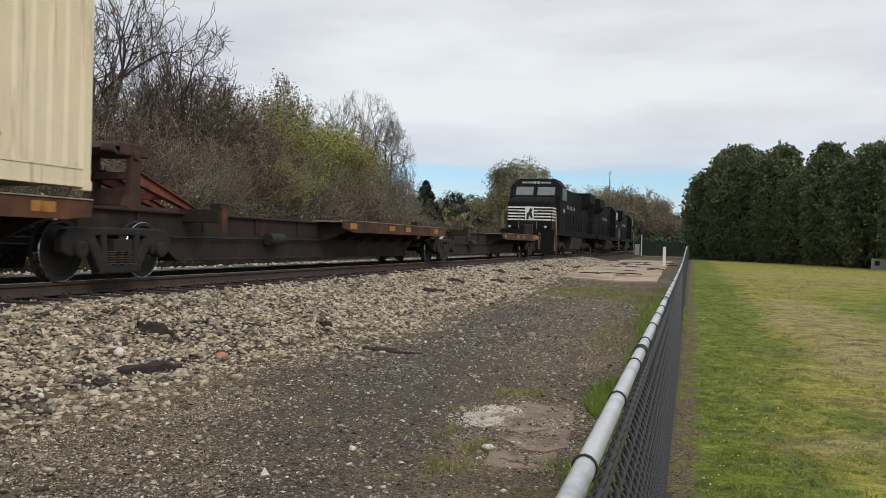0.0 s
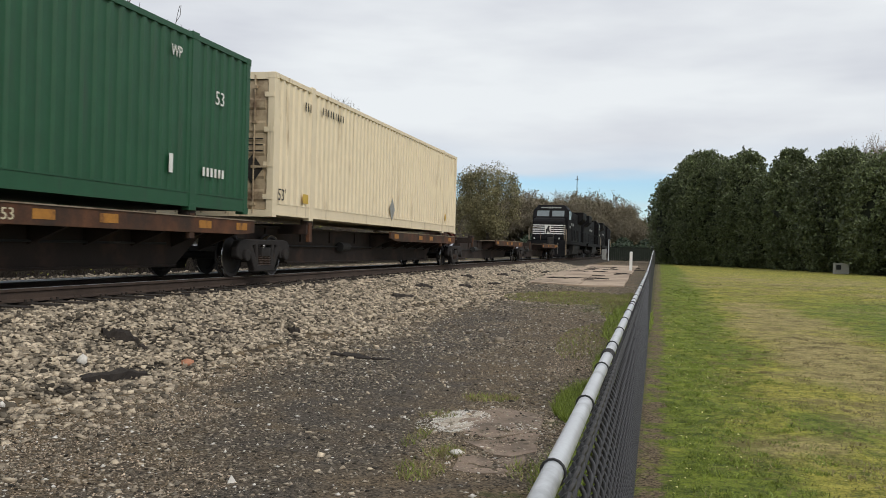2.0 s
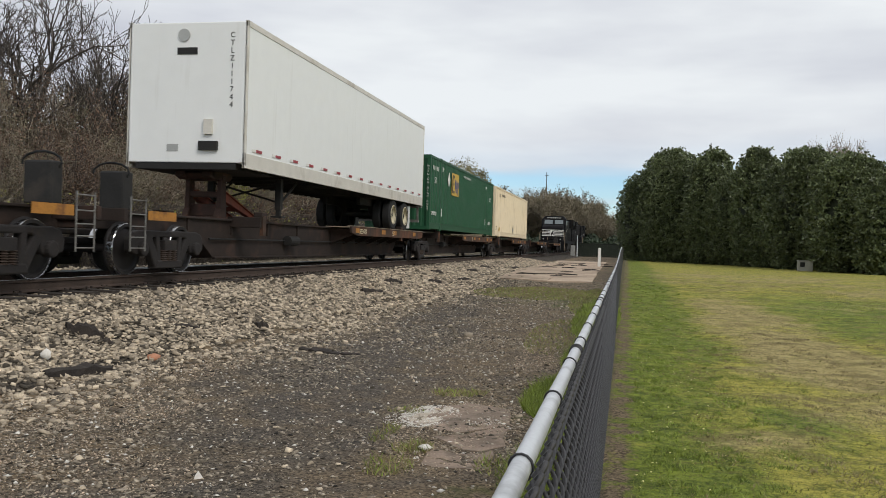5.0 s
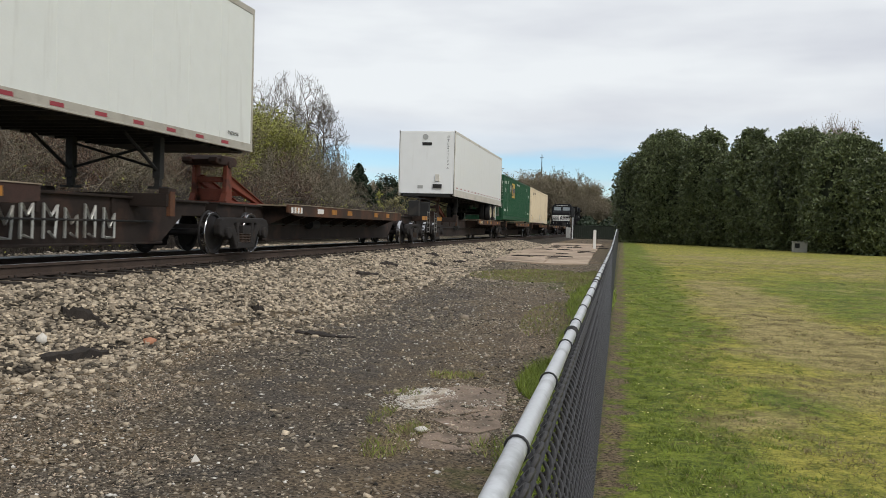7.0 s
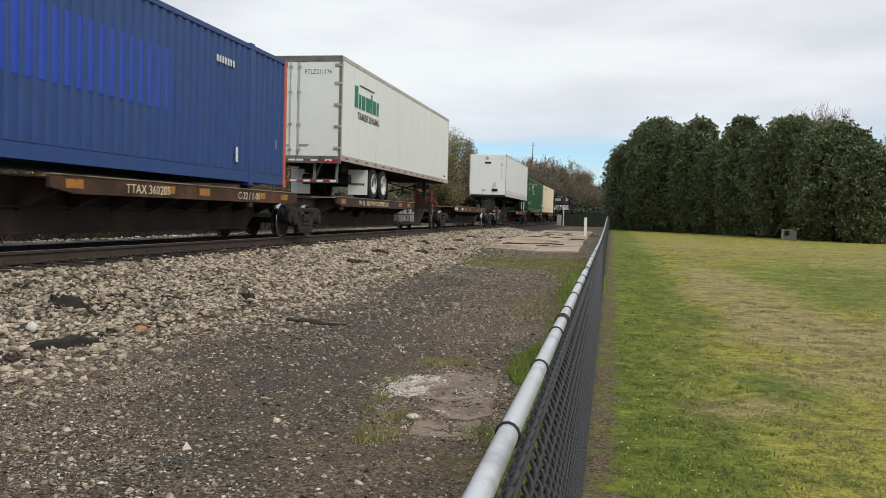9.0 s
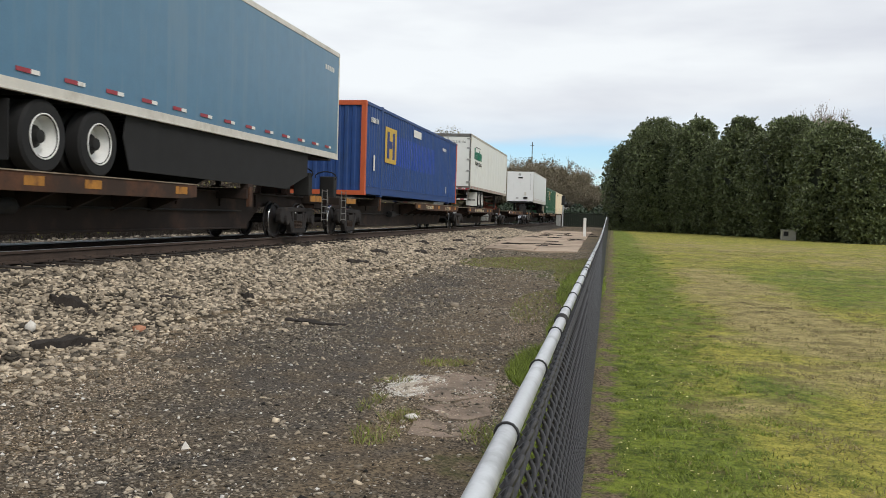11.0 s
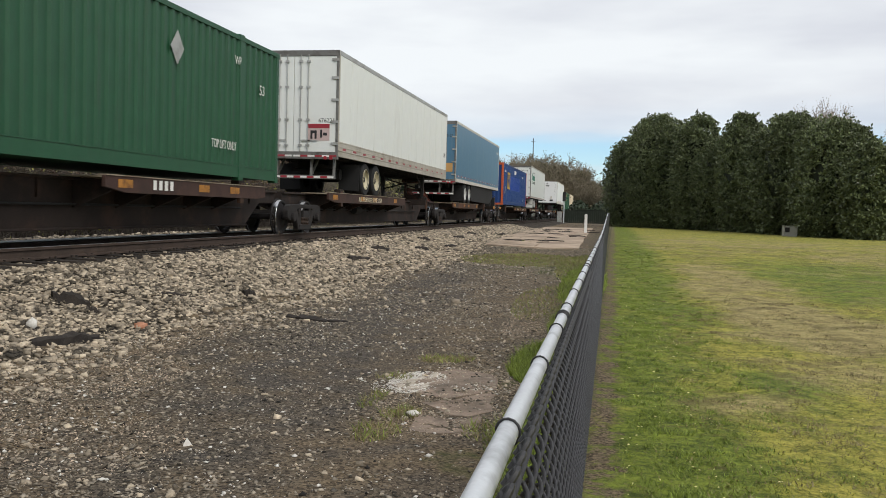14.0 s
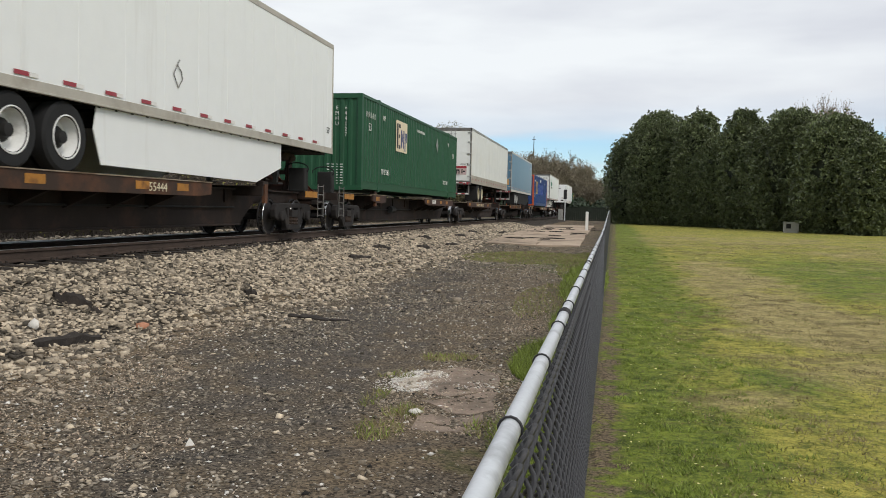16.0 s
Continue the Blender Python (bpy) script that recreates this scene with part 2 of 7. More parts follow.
    "red_bud": dict(colour=(0.165, 0.105, 0.070), rough=0.7, vary=0.35, scale=0.2, fine=4, bump=0.0, per=0.4),
    "bud_leaf": dict(colour=(0.165, 0.142, 0.085), rough=0.7, vary=0.35, scale=0.2, fine=4, bump=0.0, per=0.4),
    "olive_leaf": dict(colour=(0.200, 0.180, 0.088), rough=0.7, vary=0.35, scale=0.3, fine=4, bump=0.0, per=0.45),
    "clover": dict(colour=(0.19, 0.225, 0.05), rough=0.65, vary=0.3, scale=0.8, fine=6, bump=0.0, per=0.4),
    "dark_leaf": dict(colour=(0.022, 0.038, 0.018), rough=0.6, vary=0.3, scale=0.3, fine=4, bump=0.0, per=0.4),
    "blossom": dict(colour=(0.34, 0.27, 0.22), rough=0.7, vary=0.25, scale=0.3, fine=4, bump=0.0, per=0.3),
    "grass": dict(colour=(0.215, 0.235, 0.048), rough=0.65, vary=0.35, scale=0.5, fine=6, bump=0.0, per=0.45),
    "dry_grass": dict(colour=(0.24, 0.20, 0.10), rough=0.8, vary=0.3, scale=0.6, fine=6, bump=0.0, per=0.4),
    "tuft_green": dict(colour=(0.185, 0.240, 0.038), rough=0.6, vary=0.3, scale=0.6, fine=6, bump=0.0, per=0.5),
    "flower_pale": dict(colour=(0.80, 0.74, 0.35), rough=0.6, vary=0.1, bump=0.0, per=0.2),
    "fence_green": dict(colour=(0.012, 0.017, 0.011), rough=0.8, vary=0.3, scale=2, fine=12, bump=0.1),
    "box_beige": dict(colour=(0.30, 0.29, 0.25), rough=0.7, vary=0.1, dirt=(0.15, 0.14, 0.11), dirt_amount=0.3, bump=0.05),
    "glass_dark": dict(colour=(0.07, 0.078, 0.082), rough=0.2, vary=0.1, bump=0.0, spec=0.6),
}.items():
    M[key] = mat(key, **args)


# ---- mesh helpers ----
class Geo:
    """Collects vertices and faces for one mesh."""

    def __init__(self):
        self.v, self.f = [], []

    def box(self, x0, x1, y0, y1, z0, z1):
        k = len(self.v)
        self.v += [(x0, y0, z0), (x1, y0, z0), (x1, y1, z0), (x0, y1, z0), (x0, y0, z1), (x1, y0, z1), (x1, y1, z1), (x0, y1, z1)]
        self.f += [(k, k + 3, k + 2, k + 1), (k + 4, k + 5, k + 6, k + 7), (k, k + 1, k + 5, k + 4), (k + 1, k + 2, k + 6, k + 5), (k + 2, k + 3, k + 7, k + 6), (k + 3, k, k + 4, k + 7)]
        return self

    def prism(self, outline, x0, x1, axis="x"):
        """A polygon given in the two other axes, extruded along one axis."""
        k, n = len(self.v), len(outline)
        for c in (x0, x1):
            for a, b in outline:
                self.v.append({"x": (c, a, b), "y": (a, c, b), "z": (a, b, c)}[axis])
        self.f.append(tuple(range(k + n - 1, k - 1, -1)))
        self.f.append(tuple(range(k + n, k + 2 * n)))
        for i in range(n):
            j = (i + 1) % n
            self.f.append((k + i, k + j, k + n + j, k + n + i))
        return self

    def lathe(self, profile, centre, axis="x", n=24, caps=True):
        """Rings of (along, radius) round an axis; closed at both ends."""
        k, m = len(self.v), len(profile)
        for d, r in profile:
            for i in range(n):
                a = 2 * math.pi * i / n
                c, s = r * math.cos(a), r * math.sin(a)
                p = {"x": (d, c, s), "y": (c, d, s), "z": (c, s, d)}[axis]
                self.v.append(tuple(p[q] + centre[q] for q in range(3)))
        for j in range(m - 1):
            for i in range(n):
                i2 = (i + 1) % n
                self.f.append((k + j * n + i, k + j * n + i2, k + (j + 1) * n + i2, k + (j + 1) * n + i))
        if caps:
            self.f.append(tuple(range(k + n - 1, k - 1, -1)))
            self.f.append(tuple(range(k + (m - 1) * n, k + m * n)))
        return self

    def cyl(self, centre, r, h, axis="x", n=16):
        return self.lathe([(-h / 2, r), (h / 2, r)], centre, axis, n)

    def tube(self, a, b, ra, rb=None, n=5):
        """A tapered rod from a to b."""
        rb = ra if rb is None else rb
        a, b = Vector(a), Vector(b)
        d = (b - a).normalized()
        u = d.orthogonal().normalized()
        w = d.cross(u)
        k = len(self.v)
        for p, r in ((a, ra), (b, rb)):
            for i in range(n):
                g = 2 * math.pi * i / n
                self.v.append(tuple(p + r * (math.cos(g) * u + math.sin(g) * w)))
        for i in range(n):
            j = (i + 1) % n
            self.f.append((k + i, k + j, k + n + j, k + n + i))
        self.f.append(tuple(range(k + n - 1, k - 1, -1)))
        self.f.append(tuple(range(k + n, k + 2 * n)))
        return self

    def sweep(self, pts, r, n=5):
        """One continuous round wire through the points."""
        pts = [Vector(p) for p in pts]
        k = len(self.v)
        u = None
        for i, p in enumerate(pts):
            d = (pts[min(i + 1, len(pts) - 1)] - pts[max(i - 1, 0)]).normalized()
            u = d.orthogonal().normalized() if u is None else (u - d * u.dot(d)).normalized()
            w = d.cross(u)
            for q in range(n):
                g = 2 * math.pi * q / n
                self.v.append(tuple(p + r * (math.cos(g) * u + math.sin(g) * w)))
        for i in range(len(pts) - 1):
            for q in range(n):
                j = (q + 1) % n
                self.f.append((k + i * n + q, k + i * n + j, k + (i + 1) * n + j, k + (i + 1) * n + q))
        self.f.append(tuple(range(k + n - 1, k - 1, -1)))
        e = k + (len(pts) - 1) * n
        self.f.append(tuple(range(e, e + n)))
        return self

    def quad(self, a, b, c, d):
        k = len(self.v)
        self.v += [tuple(a), tuple(b), tuple(c), tuple(d)]
        self.f.append((k, k + 1, k + 2, k + 3))
        return self

    def mesh(self, name, smooth=False):
        me = bpy.data.meshes.new(name)
        me.from_pydata(self.v, [], self.f)
        bm = bmesh.new()
        bm.from_mesh(me)
        bmesh.ops.recalc_face_normals(bm, faces=bm.faces)
        bm.to_mesh(me)
        bm.free()
        if smooth:
            me.shade_smooth()
            me.set_sharp_from_angle(angle=radians(35))
        return me


def part(name, g, material, parent=None, label="", smooth=False, bevel=0.0):
    """Links a Geo (or a mesh) as one mesh object under a thing or a part."""
    me = g.mesh(name, smooth) if isinstance(g, Geo) else g
    if not me.materials:
        me.materials.append(M[material])
    ob = new(name, me)
    ob.parent = parent
    if label:
        ob["label"] = label
    if bevel:
        b = ob.modifiers.new("bevel", "BEVEL")
        b.width, b.segments, b.limit_method = bevel, 2, "ANGLE"
    return ob


def big_mesh(name, verts, faces, material):
    """A large mesh from arrays, all faces with the same number of corners."""
    me = bpy.data.meshes.new(name)
    verts, faces = np.asarray(verts, dtype=np.float32), np.asarray(faces, dtype=np.int32)
    nf, k = faces.shape
    me.vertices.add(len(verts))
    me.vertices.foreach_set("co", verts.ravel())
    me.loops.add(nf * k)
    me.loops.foreach_set("vertex_index", faces.ravel())
    me.polygons.add(nf)
    me.polygons.foreach_set("loop_start", np.arange(0, nf * k, k, dtype=np.int32))
    me.update(calc_edges=True)
    me.materials.append(M[material])
    return me


def letters(name, text, size, material, parent, place, turn, squeeze=1.0, align="LEFT"):
    """Painted letters, a hair thick, with the built-in font."""
    cu = bpy.data.curves.new(name, "FONT")
    cu.body, cu.size, cu.extrude, cu.align_x = text, size, 0.002, align
    cu.materials.append(M[material])
    cu.resolution_u = 2
    ob = new(name, cu)
    ob.parent = parent
    ob.matrix_basis = pose(*place, *turn) @ Matrix.Diagonal((squeeze, 1, 1, 1))
    return ob


def smooth_step(a, b, x):
    t = np.clip((np.asarray(x, dtype=float) - a) / (b - a), 0, 1)
    return t * t * (3 - 2 * t)


# ---- plan of the place ----
TRACK_X, RAIL_Z = -8.815, 0.93
SPEED, AT0 = 11.365, -17.05   # metres a second; a train station s stands at y = s + AT0 at the start
MOVERS = []                    # (thing, station)
WHEELS = []                    # wheel sets to be turned, with their radius
FENCE_X, FENCE_LEAN = -0.150, -0.003


def ground_z(x, y):
    """Level of the ground: flat near by, rising gently ahead, with the ballast bank under the track."""
    x, y = np.asarray(x, dtype=float), np.asarray(y, dtype=float)
    base = 0.45 * smooth_step(12, 48, y)
    top = RAIL_Z - 0.235
    toe = -5.45 + 0.25 * np.sin(y * 0.55) + 0.15 * np.sin(y * 1.7 + 1)
    near = np.clip((toe - x) / (toe + 7.55), 0, 1)
    far = np.clip((x + 16.0) / 2.5, 0, 1)
    bank = np.minimum(near, far)
    bank = bank * bank * (3 - 2 * bank) * 0.45 + bank * 0.55
    wob = 0.018 * np.sin(x * 2.1 + y * 0.9) * np.sin(y * 1.3 - x * 0.7) + 0.010 * np.sin(x * 5.3 - y * 3.1)
    return base + (top - base) * bank + wob * (1 - bank) * (1 - smooth_step(40, 60, y))


# ---- ground ----
def node_mix(n, l, fac, a, b):
    mx = n.new("ShaderNodeMix")
    mx.data_type = "RGBA"
    for v, sock in ((fac, mx.inputs[0]), (a, mx.inputs[6]), (b, mx.inputs[7])):
        if isinstance(v, tuple):
            sock.default_value = (*v, 1)
        elif isinstance(v, float):
            sock.default_value = v
        else:
            l.new(v, sock)
    return mx.outputs[2]


def node_range(n, l, value, a, b, lo=0.0, hi=1.0):
    mr = n.new("ShaderNodeMapRange")
    for i, v in ((1, a), (2, b), (3, lo), (4, hi)):
        mr.inputs[i].default_value = v
    l.new(value, mr.inputs[0])
    return mr.outputs[0]


def node_noise(n, l, vec, scale, detail=5.0, rough=0.55, stretch=None, shift=0.0):
    t = n.new("ShaderNodeTexNoise")
    t.inputs["Scale"].default_value, t.inputs["Detail"].default_value, t.inputs["Roughness"].default_value = scale, detail, rough
    mp = n.new("ShaderNodeMapping")
    mp.inputs["Scale"].default_value = stretch or (1, 1, 1)
    mp.inputs["Location"].default_value = (shift, shift * 0.7, 0)
    l.new(vec, mp.inputs[0])
    l.new(mp.outputs[0], t.inputs["Vector"])
    return t.outputs["Fac"]


def node_math(n, l, op, a, b):
    t = n.new("ShaderNodeMath")
    t.operation = op
    for i, v in enumerate((a, b)):
        if isinstance(v, float):
            t.inputs[i].default_value = v
        else:
            l.new(v, t.inputs[i])
    return t.outputs[0]


def ground_material():
    m = bpy.data.materials.new("ground")
    m.use_nodes = True
    n, l = m.node_tree.nodes, m.node_tree.links
    b = n["Principled BSDF"]
    b.inputs["Roughness"].default_value = 0.93
    b.inputs["Specular IOR Level"].default_value = 0.25
    co = n.new("ShaderNodeTexCoord").outputs["Object"]
    sep = n.new("ShaderNodeSeparateXYZ")
    l.new(co, sep.inputs[0])
    x, y = sep.outputs["X"], sep.outputs["Y"]
    broad = node_noise(n, l, co, 0.45, 4)
    mid = node_noise(n, l, co, 1.7, 5, 0.6, shift=3.0)
    def pebbles(scale):
        v = n.new("ShaderNodeTexVoronoi")
        v.inputs["Scale"].default_value = scale
        l.new(co, v.inputs["Vector"])
        s = n.new("ShaderNodeSeparateColor")
        l.new(v.outputs["Color"], s.inputs[0])
        return s.outputs[0], v.outputs["Distance"]
    g1, gd1 = pebbles(62.0)
    g2, gd2 = pebbles(26.0)
    grit = node_math(n, l, "ADD", node_math(n, l, "MULTIPLY", node_noise(n, l, co, 38.0, 4, 0.7), 0.45), node_math(n, l, "MULTIPLY", g1, 0.55))
    speck = node_math(n, l, "ADD", node_math(n, l, "MULTIPLY", node_noise(n, l, co, 14.0, 3, 0.6, shift=8.0), 0.45), node_math(n, l, "MULTIPLY", g2, 0.55))
    # gravel yard: dark cinders, brown grit, pale chips
    yard = node_mix(n, l, node_range(n, l, grit, 0.25, 0.85), (0.029, 0.0248, 0.0208), (0.172, 0.147, 0.119))
    brown = node_mix(n, l, node_range(n, l, grit, 0.22, 0.80), (0.044, 0.031, 0.020), (0.27, 0.205, 0.130))
    # the cinder lane runs between brown margins: towards the bank and towards the fence
    lane = node_math(n, l, "ADD", x, node_math(n, l, "MULTIPLY", node_math(n, l, "MINIMUM", y, 9.5), 0.335))
    near_brown = node_math(n, l, "ADD", mid, node_range(n, l, lane, -2.8, -0.6, 0.24, -0.10))
    near_brown = node_math(n, l, "ADD", near_brown, node_range(n, l, node_math(n, l, "ADD", x, node_math(n, l, "MULTIPLY", y, 0.07)), -2.2, -1.2, 0.0, 0.24))
    near_brown = node_math(n, l, "ADD", near_brown, node_range(n, l, broad, 0.35, 0.65, -0.06, 0.06))
    yard = node_mix(n, l, node_range(n, l, near_brown, 0.38, 0.72), yard, brown)
    edge = node_math(n, l, "ADD", x, node_range(n, l, mid, 0.3, 0.7, -0.45, 0.45))
    rim = node_math(n, l, "MULTIPLY", node_range(n, l, edge, -5.5, -5.0, 1.0, 0.0), node_range(n, l, edge, -6.1, -5.5, 0.0, 1.0))
    yard = node_mix(n, l, node_math(n, l, "MULTIPLY", rim, 0.7), yard, (0.27, 0.195, 0.115))
    # moss and weeds by the fence and across the yard ahead
    weed_m = node_math(n, l, "ADD", mid, node_range(n, l, x, -1.9, -0.3, -0.16, 0.17))
    ahead = node_math(n, l, "MULTIPLY", node_range(n, l, y, 19.0, 23.0, 0.0, 1.0), node_range(n, l, y, 27.0, 31.0, 1.0, 0.0))
    weed_m = node_math(n, l, "ADD", weed_m, node_math(n, l, "MULTIPLY", ahead, node_range(n, l, x, -4.5, -1.5, 0.15, 0.34)))
    weeds = node_mix(n, l, node_range(n, l, speck, 0.35, 0.65), (0.045, 0.060, 0.018), (0.135, 0.125, 0.050))
    yard = node_mix(n, l, node_range(n, l, weed_m, 0.60, 0.72), yard, weeds)
    # ballast bed between the stones, its colour darkened for the shade in the gaps
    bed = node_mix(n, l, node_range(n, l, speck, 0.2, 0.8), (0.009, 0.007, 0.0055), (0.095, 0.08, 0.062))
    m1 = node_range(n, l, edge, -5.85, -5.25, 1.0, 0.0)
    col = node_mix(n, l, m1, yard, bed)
    # lawn: fresh green by the fence, yellowed further out, a bare tan path
    tuft = node_noise(n, l, co, 7.0, 8, 0.80, shift=5.0)
    leafy = node_noise(n, l, co, 30.0, 5, 0.75, shift=2.0)
    sward = node_noise(n, l, co, 2.6, 8, 0.74, shift=9.0)
    lgrit = node_math(n, l, "ADD", node_math(n, l, "MULTIPLY", tuft, 0.40), node_math(n, l, "MULTIPLY", leafy, 0.30))
    lgrit = node_math(n, l, "ADD", lgrit, node_math(n, l, "MULTIPLY", sward, 0.30))
    green = node_mix(n, l, node_range(n, l, lgrit, 0.44, 0.56), (0.052, 0.076, 0.010), (0.225, 0.275, 0.036))
    yellow = node_mix(n, l, node_range(n, l, lgrit, 0.44, 0.56), (0.115, 0.126, 0.020), (0.470, 0.412, 0.082))
    tan = node_mix(n, l, node_range(n, l, lgrit, 0.42, 0.58), (0.175, 0.140, 0.052), (0.50, 0.41, 0.185))

    def spot(cx, cy, rx, ry, power=0.30):
        """A worn or lush spot of the lawn: 0 outside, rising to power within, to be frayed by noise."""
        dx = node_math(n, l, "DIVIDE", node_math(n, l, "SUBTRACT", x, cx), rx)
        dy = node_math(n, l, "DIVIDE", node_math(n, l, "SUBTRACT", y, cy), ry)
        d2 = node_math(n, l, "ADD", node_math(n, l, "MULTIPLY", dx, dx), node_math(n, l, "MULTIPLY", dy, dy))
        return node_range(n, l, d2, 0.0, 1.6, power, 0.0)

    patches = node_noise(n, l, co, 0.75, 8, 0.74, stretch=(0.8, 1.0, 1.0), shift=1.0)
    dry = node_math(n, l, "ADD", patches, node_range(n, l, node_math(n, l, "SUBTRACT", x, node_math(n, l, "MULTIPLY", node_math(n, l, "MINIMUM", y, 22.0), 0.045)), 0.05, 0.85, -0.15, 0.09))
    for cx, cy, rx, ry, p in ((0.50, 5.9, 0.60, 1.2, 0.26), (1.7, 8.7, 0.45, 0.9, 0.22), (1.4, 15.2, 0.5, 1.6, 0.22), (5.8, 24.0, 2.6, 7.0, 0.26), (3.6, 9.6, 0.8, 0.7, 0.12)):
        dry = node_math(n, l, "SUBTRACT", dry, spot(cx, cy, rx, ry, p))
    lawn = node_mix(n, l, node_range(n, l, dry, 0.36, 0.62), green, yellow)
    bare = node_noise(n, l, co, 0.62, 8, 0.72, stretch=(0.8, 1.0, 1.0), shift=11.0)
    for cx, cy, rx, ry, p in ((2.75, 20.0, 1.1, 8.0, 0.25), (3.2, 13.6, 1.2, 3.0, 0.25), (2.3, 9.8, 0.7, 1.0, 0.15), (1.0, 7.7, 0.5, 0.8, 0.13), (6.0, 42.0, 8.0, 9.0, 0.12), (9.5, 30.0, 3.0, 5.0, 0.14), (2.9, 6.8, 0.8, 0.8, 0.12)):
        bare = node_math(n, l, "ADD", bare, spot(cx, cy, rx, ry, p))
    bare = node_math(n, l, "ADD", bare, node_range(n, l, x, 0.4, 1.5, -0.18, 0.0))
    lawn = node_mix(n, l, node_range(n, l, bare, 0.53, 0.70, 0.0, 0.9), lawn, tan)
    thin = node_math(n, l, "ADD", node_noise(n, l, co, 1.9, 8, 0.78, stretch=(0.7, 1.0, 1.0), shift=17.0), node_range(n, l, bare, 0.45, 0.65, -0.02, 0.04))
    lawn = node_mix(n, l, node_range(n, l, thin, 0.54, 0.64, 0.0, 0.80), lawn, (0.150, 0.120, 0.046))
    soil = node_math(n, l, "ADD", node_noise(n, l, co, 2.6, 8, 0.75, shift=21.0), node_range(n, l, x, 0.02, 0.42, 0.15, -0.20))
    lawn = node_mix(n, l, node_range(n, l, soil, 0.57, 0.66), lawn, brown)
    m2 = node_range(n, l, x, -0.16, -0.08)
    col = node_mix(n, l, m2, col, lawn)
    # brush and leaf litter beyond the track
    litter = node_mix(n, l, node_range(n, l, speck, 0.3, 0.7), (0.050, 0.042, 0.028), (0.120, 0.100, 0.064))
    col = node_mix(n, l, node_range(n, l, x, -16.0, -18.0), col, litter)
    l.new(col, b.inputs["Base Color"])
    bp = n.new("ShaderNodeBump")
    bp.inputs["Strength"].default_value, bp.inputs["Distance"].default_value = 0.8, 0.025
    l.new(node_math(n, l, "ADD", node_math(n, l, "ADD", grit, speck), node_math(n, l, "MULTIPLY", tuft, 1.5)), bp.inputs["Height"])
    l.new(bp.outputs[0], b.inputs["Normal"])
    return m


M["ground"] = ground_material()


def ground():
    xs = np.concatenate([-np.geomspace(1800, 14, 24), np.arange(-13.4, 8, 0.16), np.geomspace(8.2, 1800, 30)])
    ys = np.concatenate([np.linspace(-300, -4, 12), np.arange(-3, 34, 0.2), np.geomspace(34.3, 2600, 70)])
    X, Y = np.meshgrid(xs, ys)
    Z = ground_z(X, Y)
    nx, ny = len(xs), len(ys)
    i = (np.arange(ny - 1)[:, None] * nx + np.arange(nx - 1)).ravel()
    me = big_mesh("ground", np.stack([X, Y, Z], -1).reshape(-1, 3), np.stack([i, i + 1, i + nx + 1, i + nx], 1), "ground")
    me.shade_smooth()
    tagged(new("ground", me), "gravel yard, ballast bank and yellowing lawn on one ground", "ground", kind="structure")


def track():
    thing = tagged(new("railway_track"), "rusty steel rails on dark wooden ties in ballast", "railway track", kind="structure")
    prof = [(-0.075, -0.172), (0.075, -0.172), (0.075, -0.158), (0.012, -0.135), (0.009, -0.05), (0.035, -0.038), (0.036, -0.006), (0.03, 0), (-0.03, 0), (-0.036, -0.006), (-0.035, -0.038), (-0.009, -0.05), (-0.012, -0.135), (-0.075, -0.158)]
    for sx in (-0.7525, 0.7525):
        g = Geo().prism([(TRACK_X + sx + a, RAIL_Z + b) for a, b in prof], -30, 700, "y")
        rail = part("rail", g, "rail_rust", thing)
        if sx < 0:
            part("gauge_face", Geo().box(TRACK_X + sx + 0.0355, TRACK_X + sx + 0.0385, -30, 700, RAIL_Z - 0.024, RAIL_Z + 0.001), "rail_shine", rail, "polished inner rail face")
        part("rail_head", Geo().box(TRACK_X + sx - 0.026, TRACK_X + sx + 0.026, -30, 700, RAIL_Z, RAIL_Z + 0.003), "rail_shine", rail, "polished rail head")
    g = Geo().box(-1.3, 1.3, -0.115, 0.115, -0.17, 0)
    for sx in (-0.7525, 0.7525):
        g.box(sx - 0.17, sx + 0.17, -0.09, 0.09, 0, 0.012)
        for dy in (-0.06, 0.06):
            for dx in (-0.095, 0.095):
                g.box(sx + dx - 0.012, sx + dx + 0.012, dy - 0.012, dy + 0.012, 0.01, 0.045)
    tie = g.mesh("tie")
    tie.materials.append(M["tie_wood"])
    rnd = random.Random(5)
    for i in range(260):
        t = part("tie", tie, "tie_wood", thing)
        t.matrix_basis = pose(TRACK_X + rnd.uniform(-0.04, 0.04), 1.0 + i * 0.52 + rnd.uniform(-0.03, 0.03), RAIL_Z - 0.186, 0, 0, rnd.uniform(-1.0, 1.0))


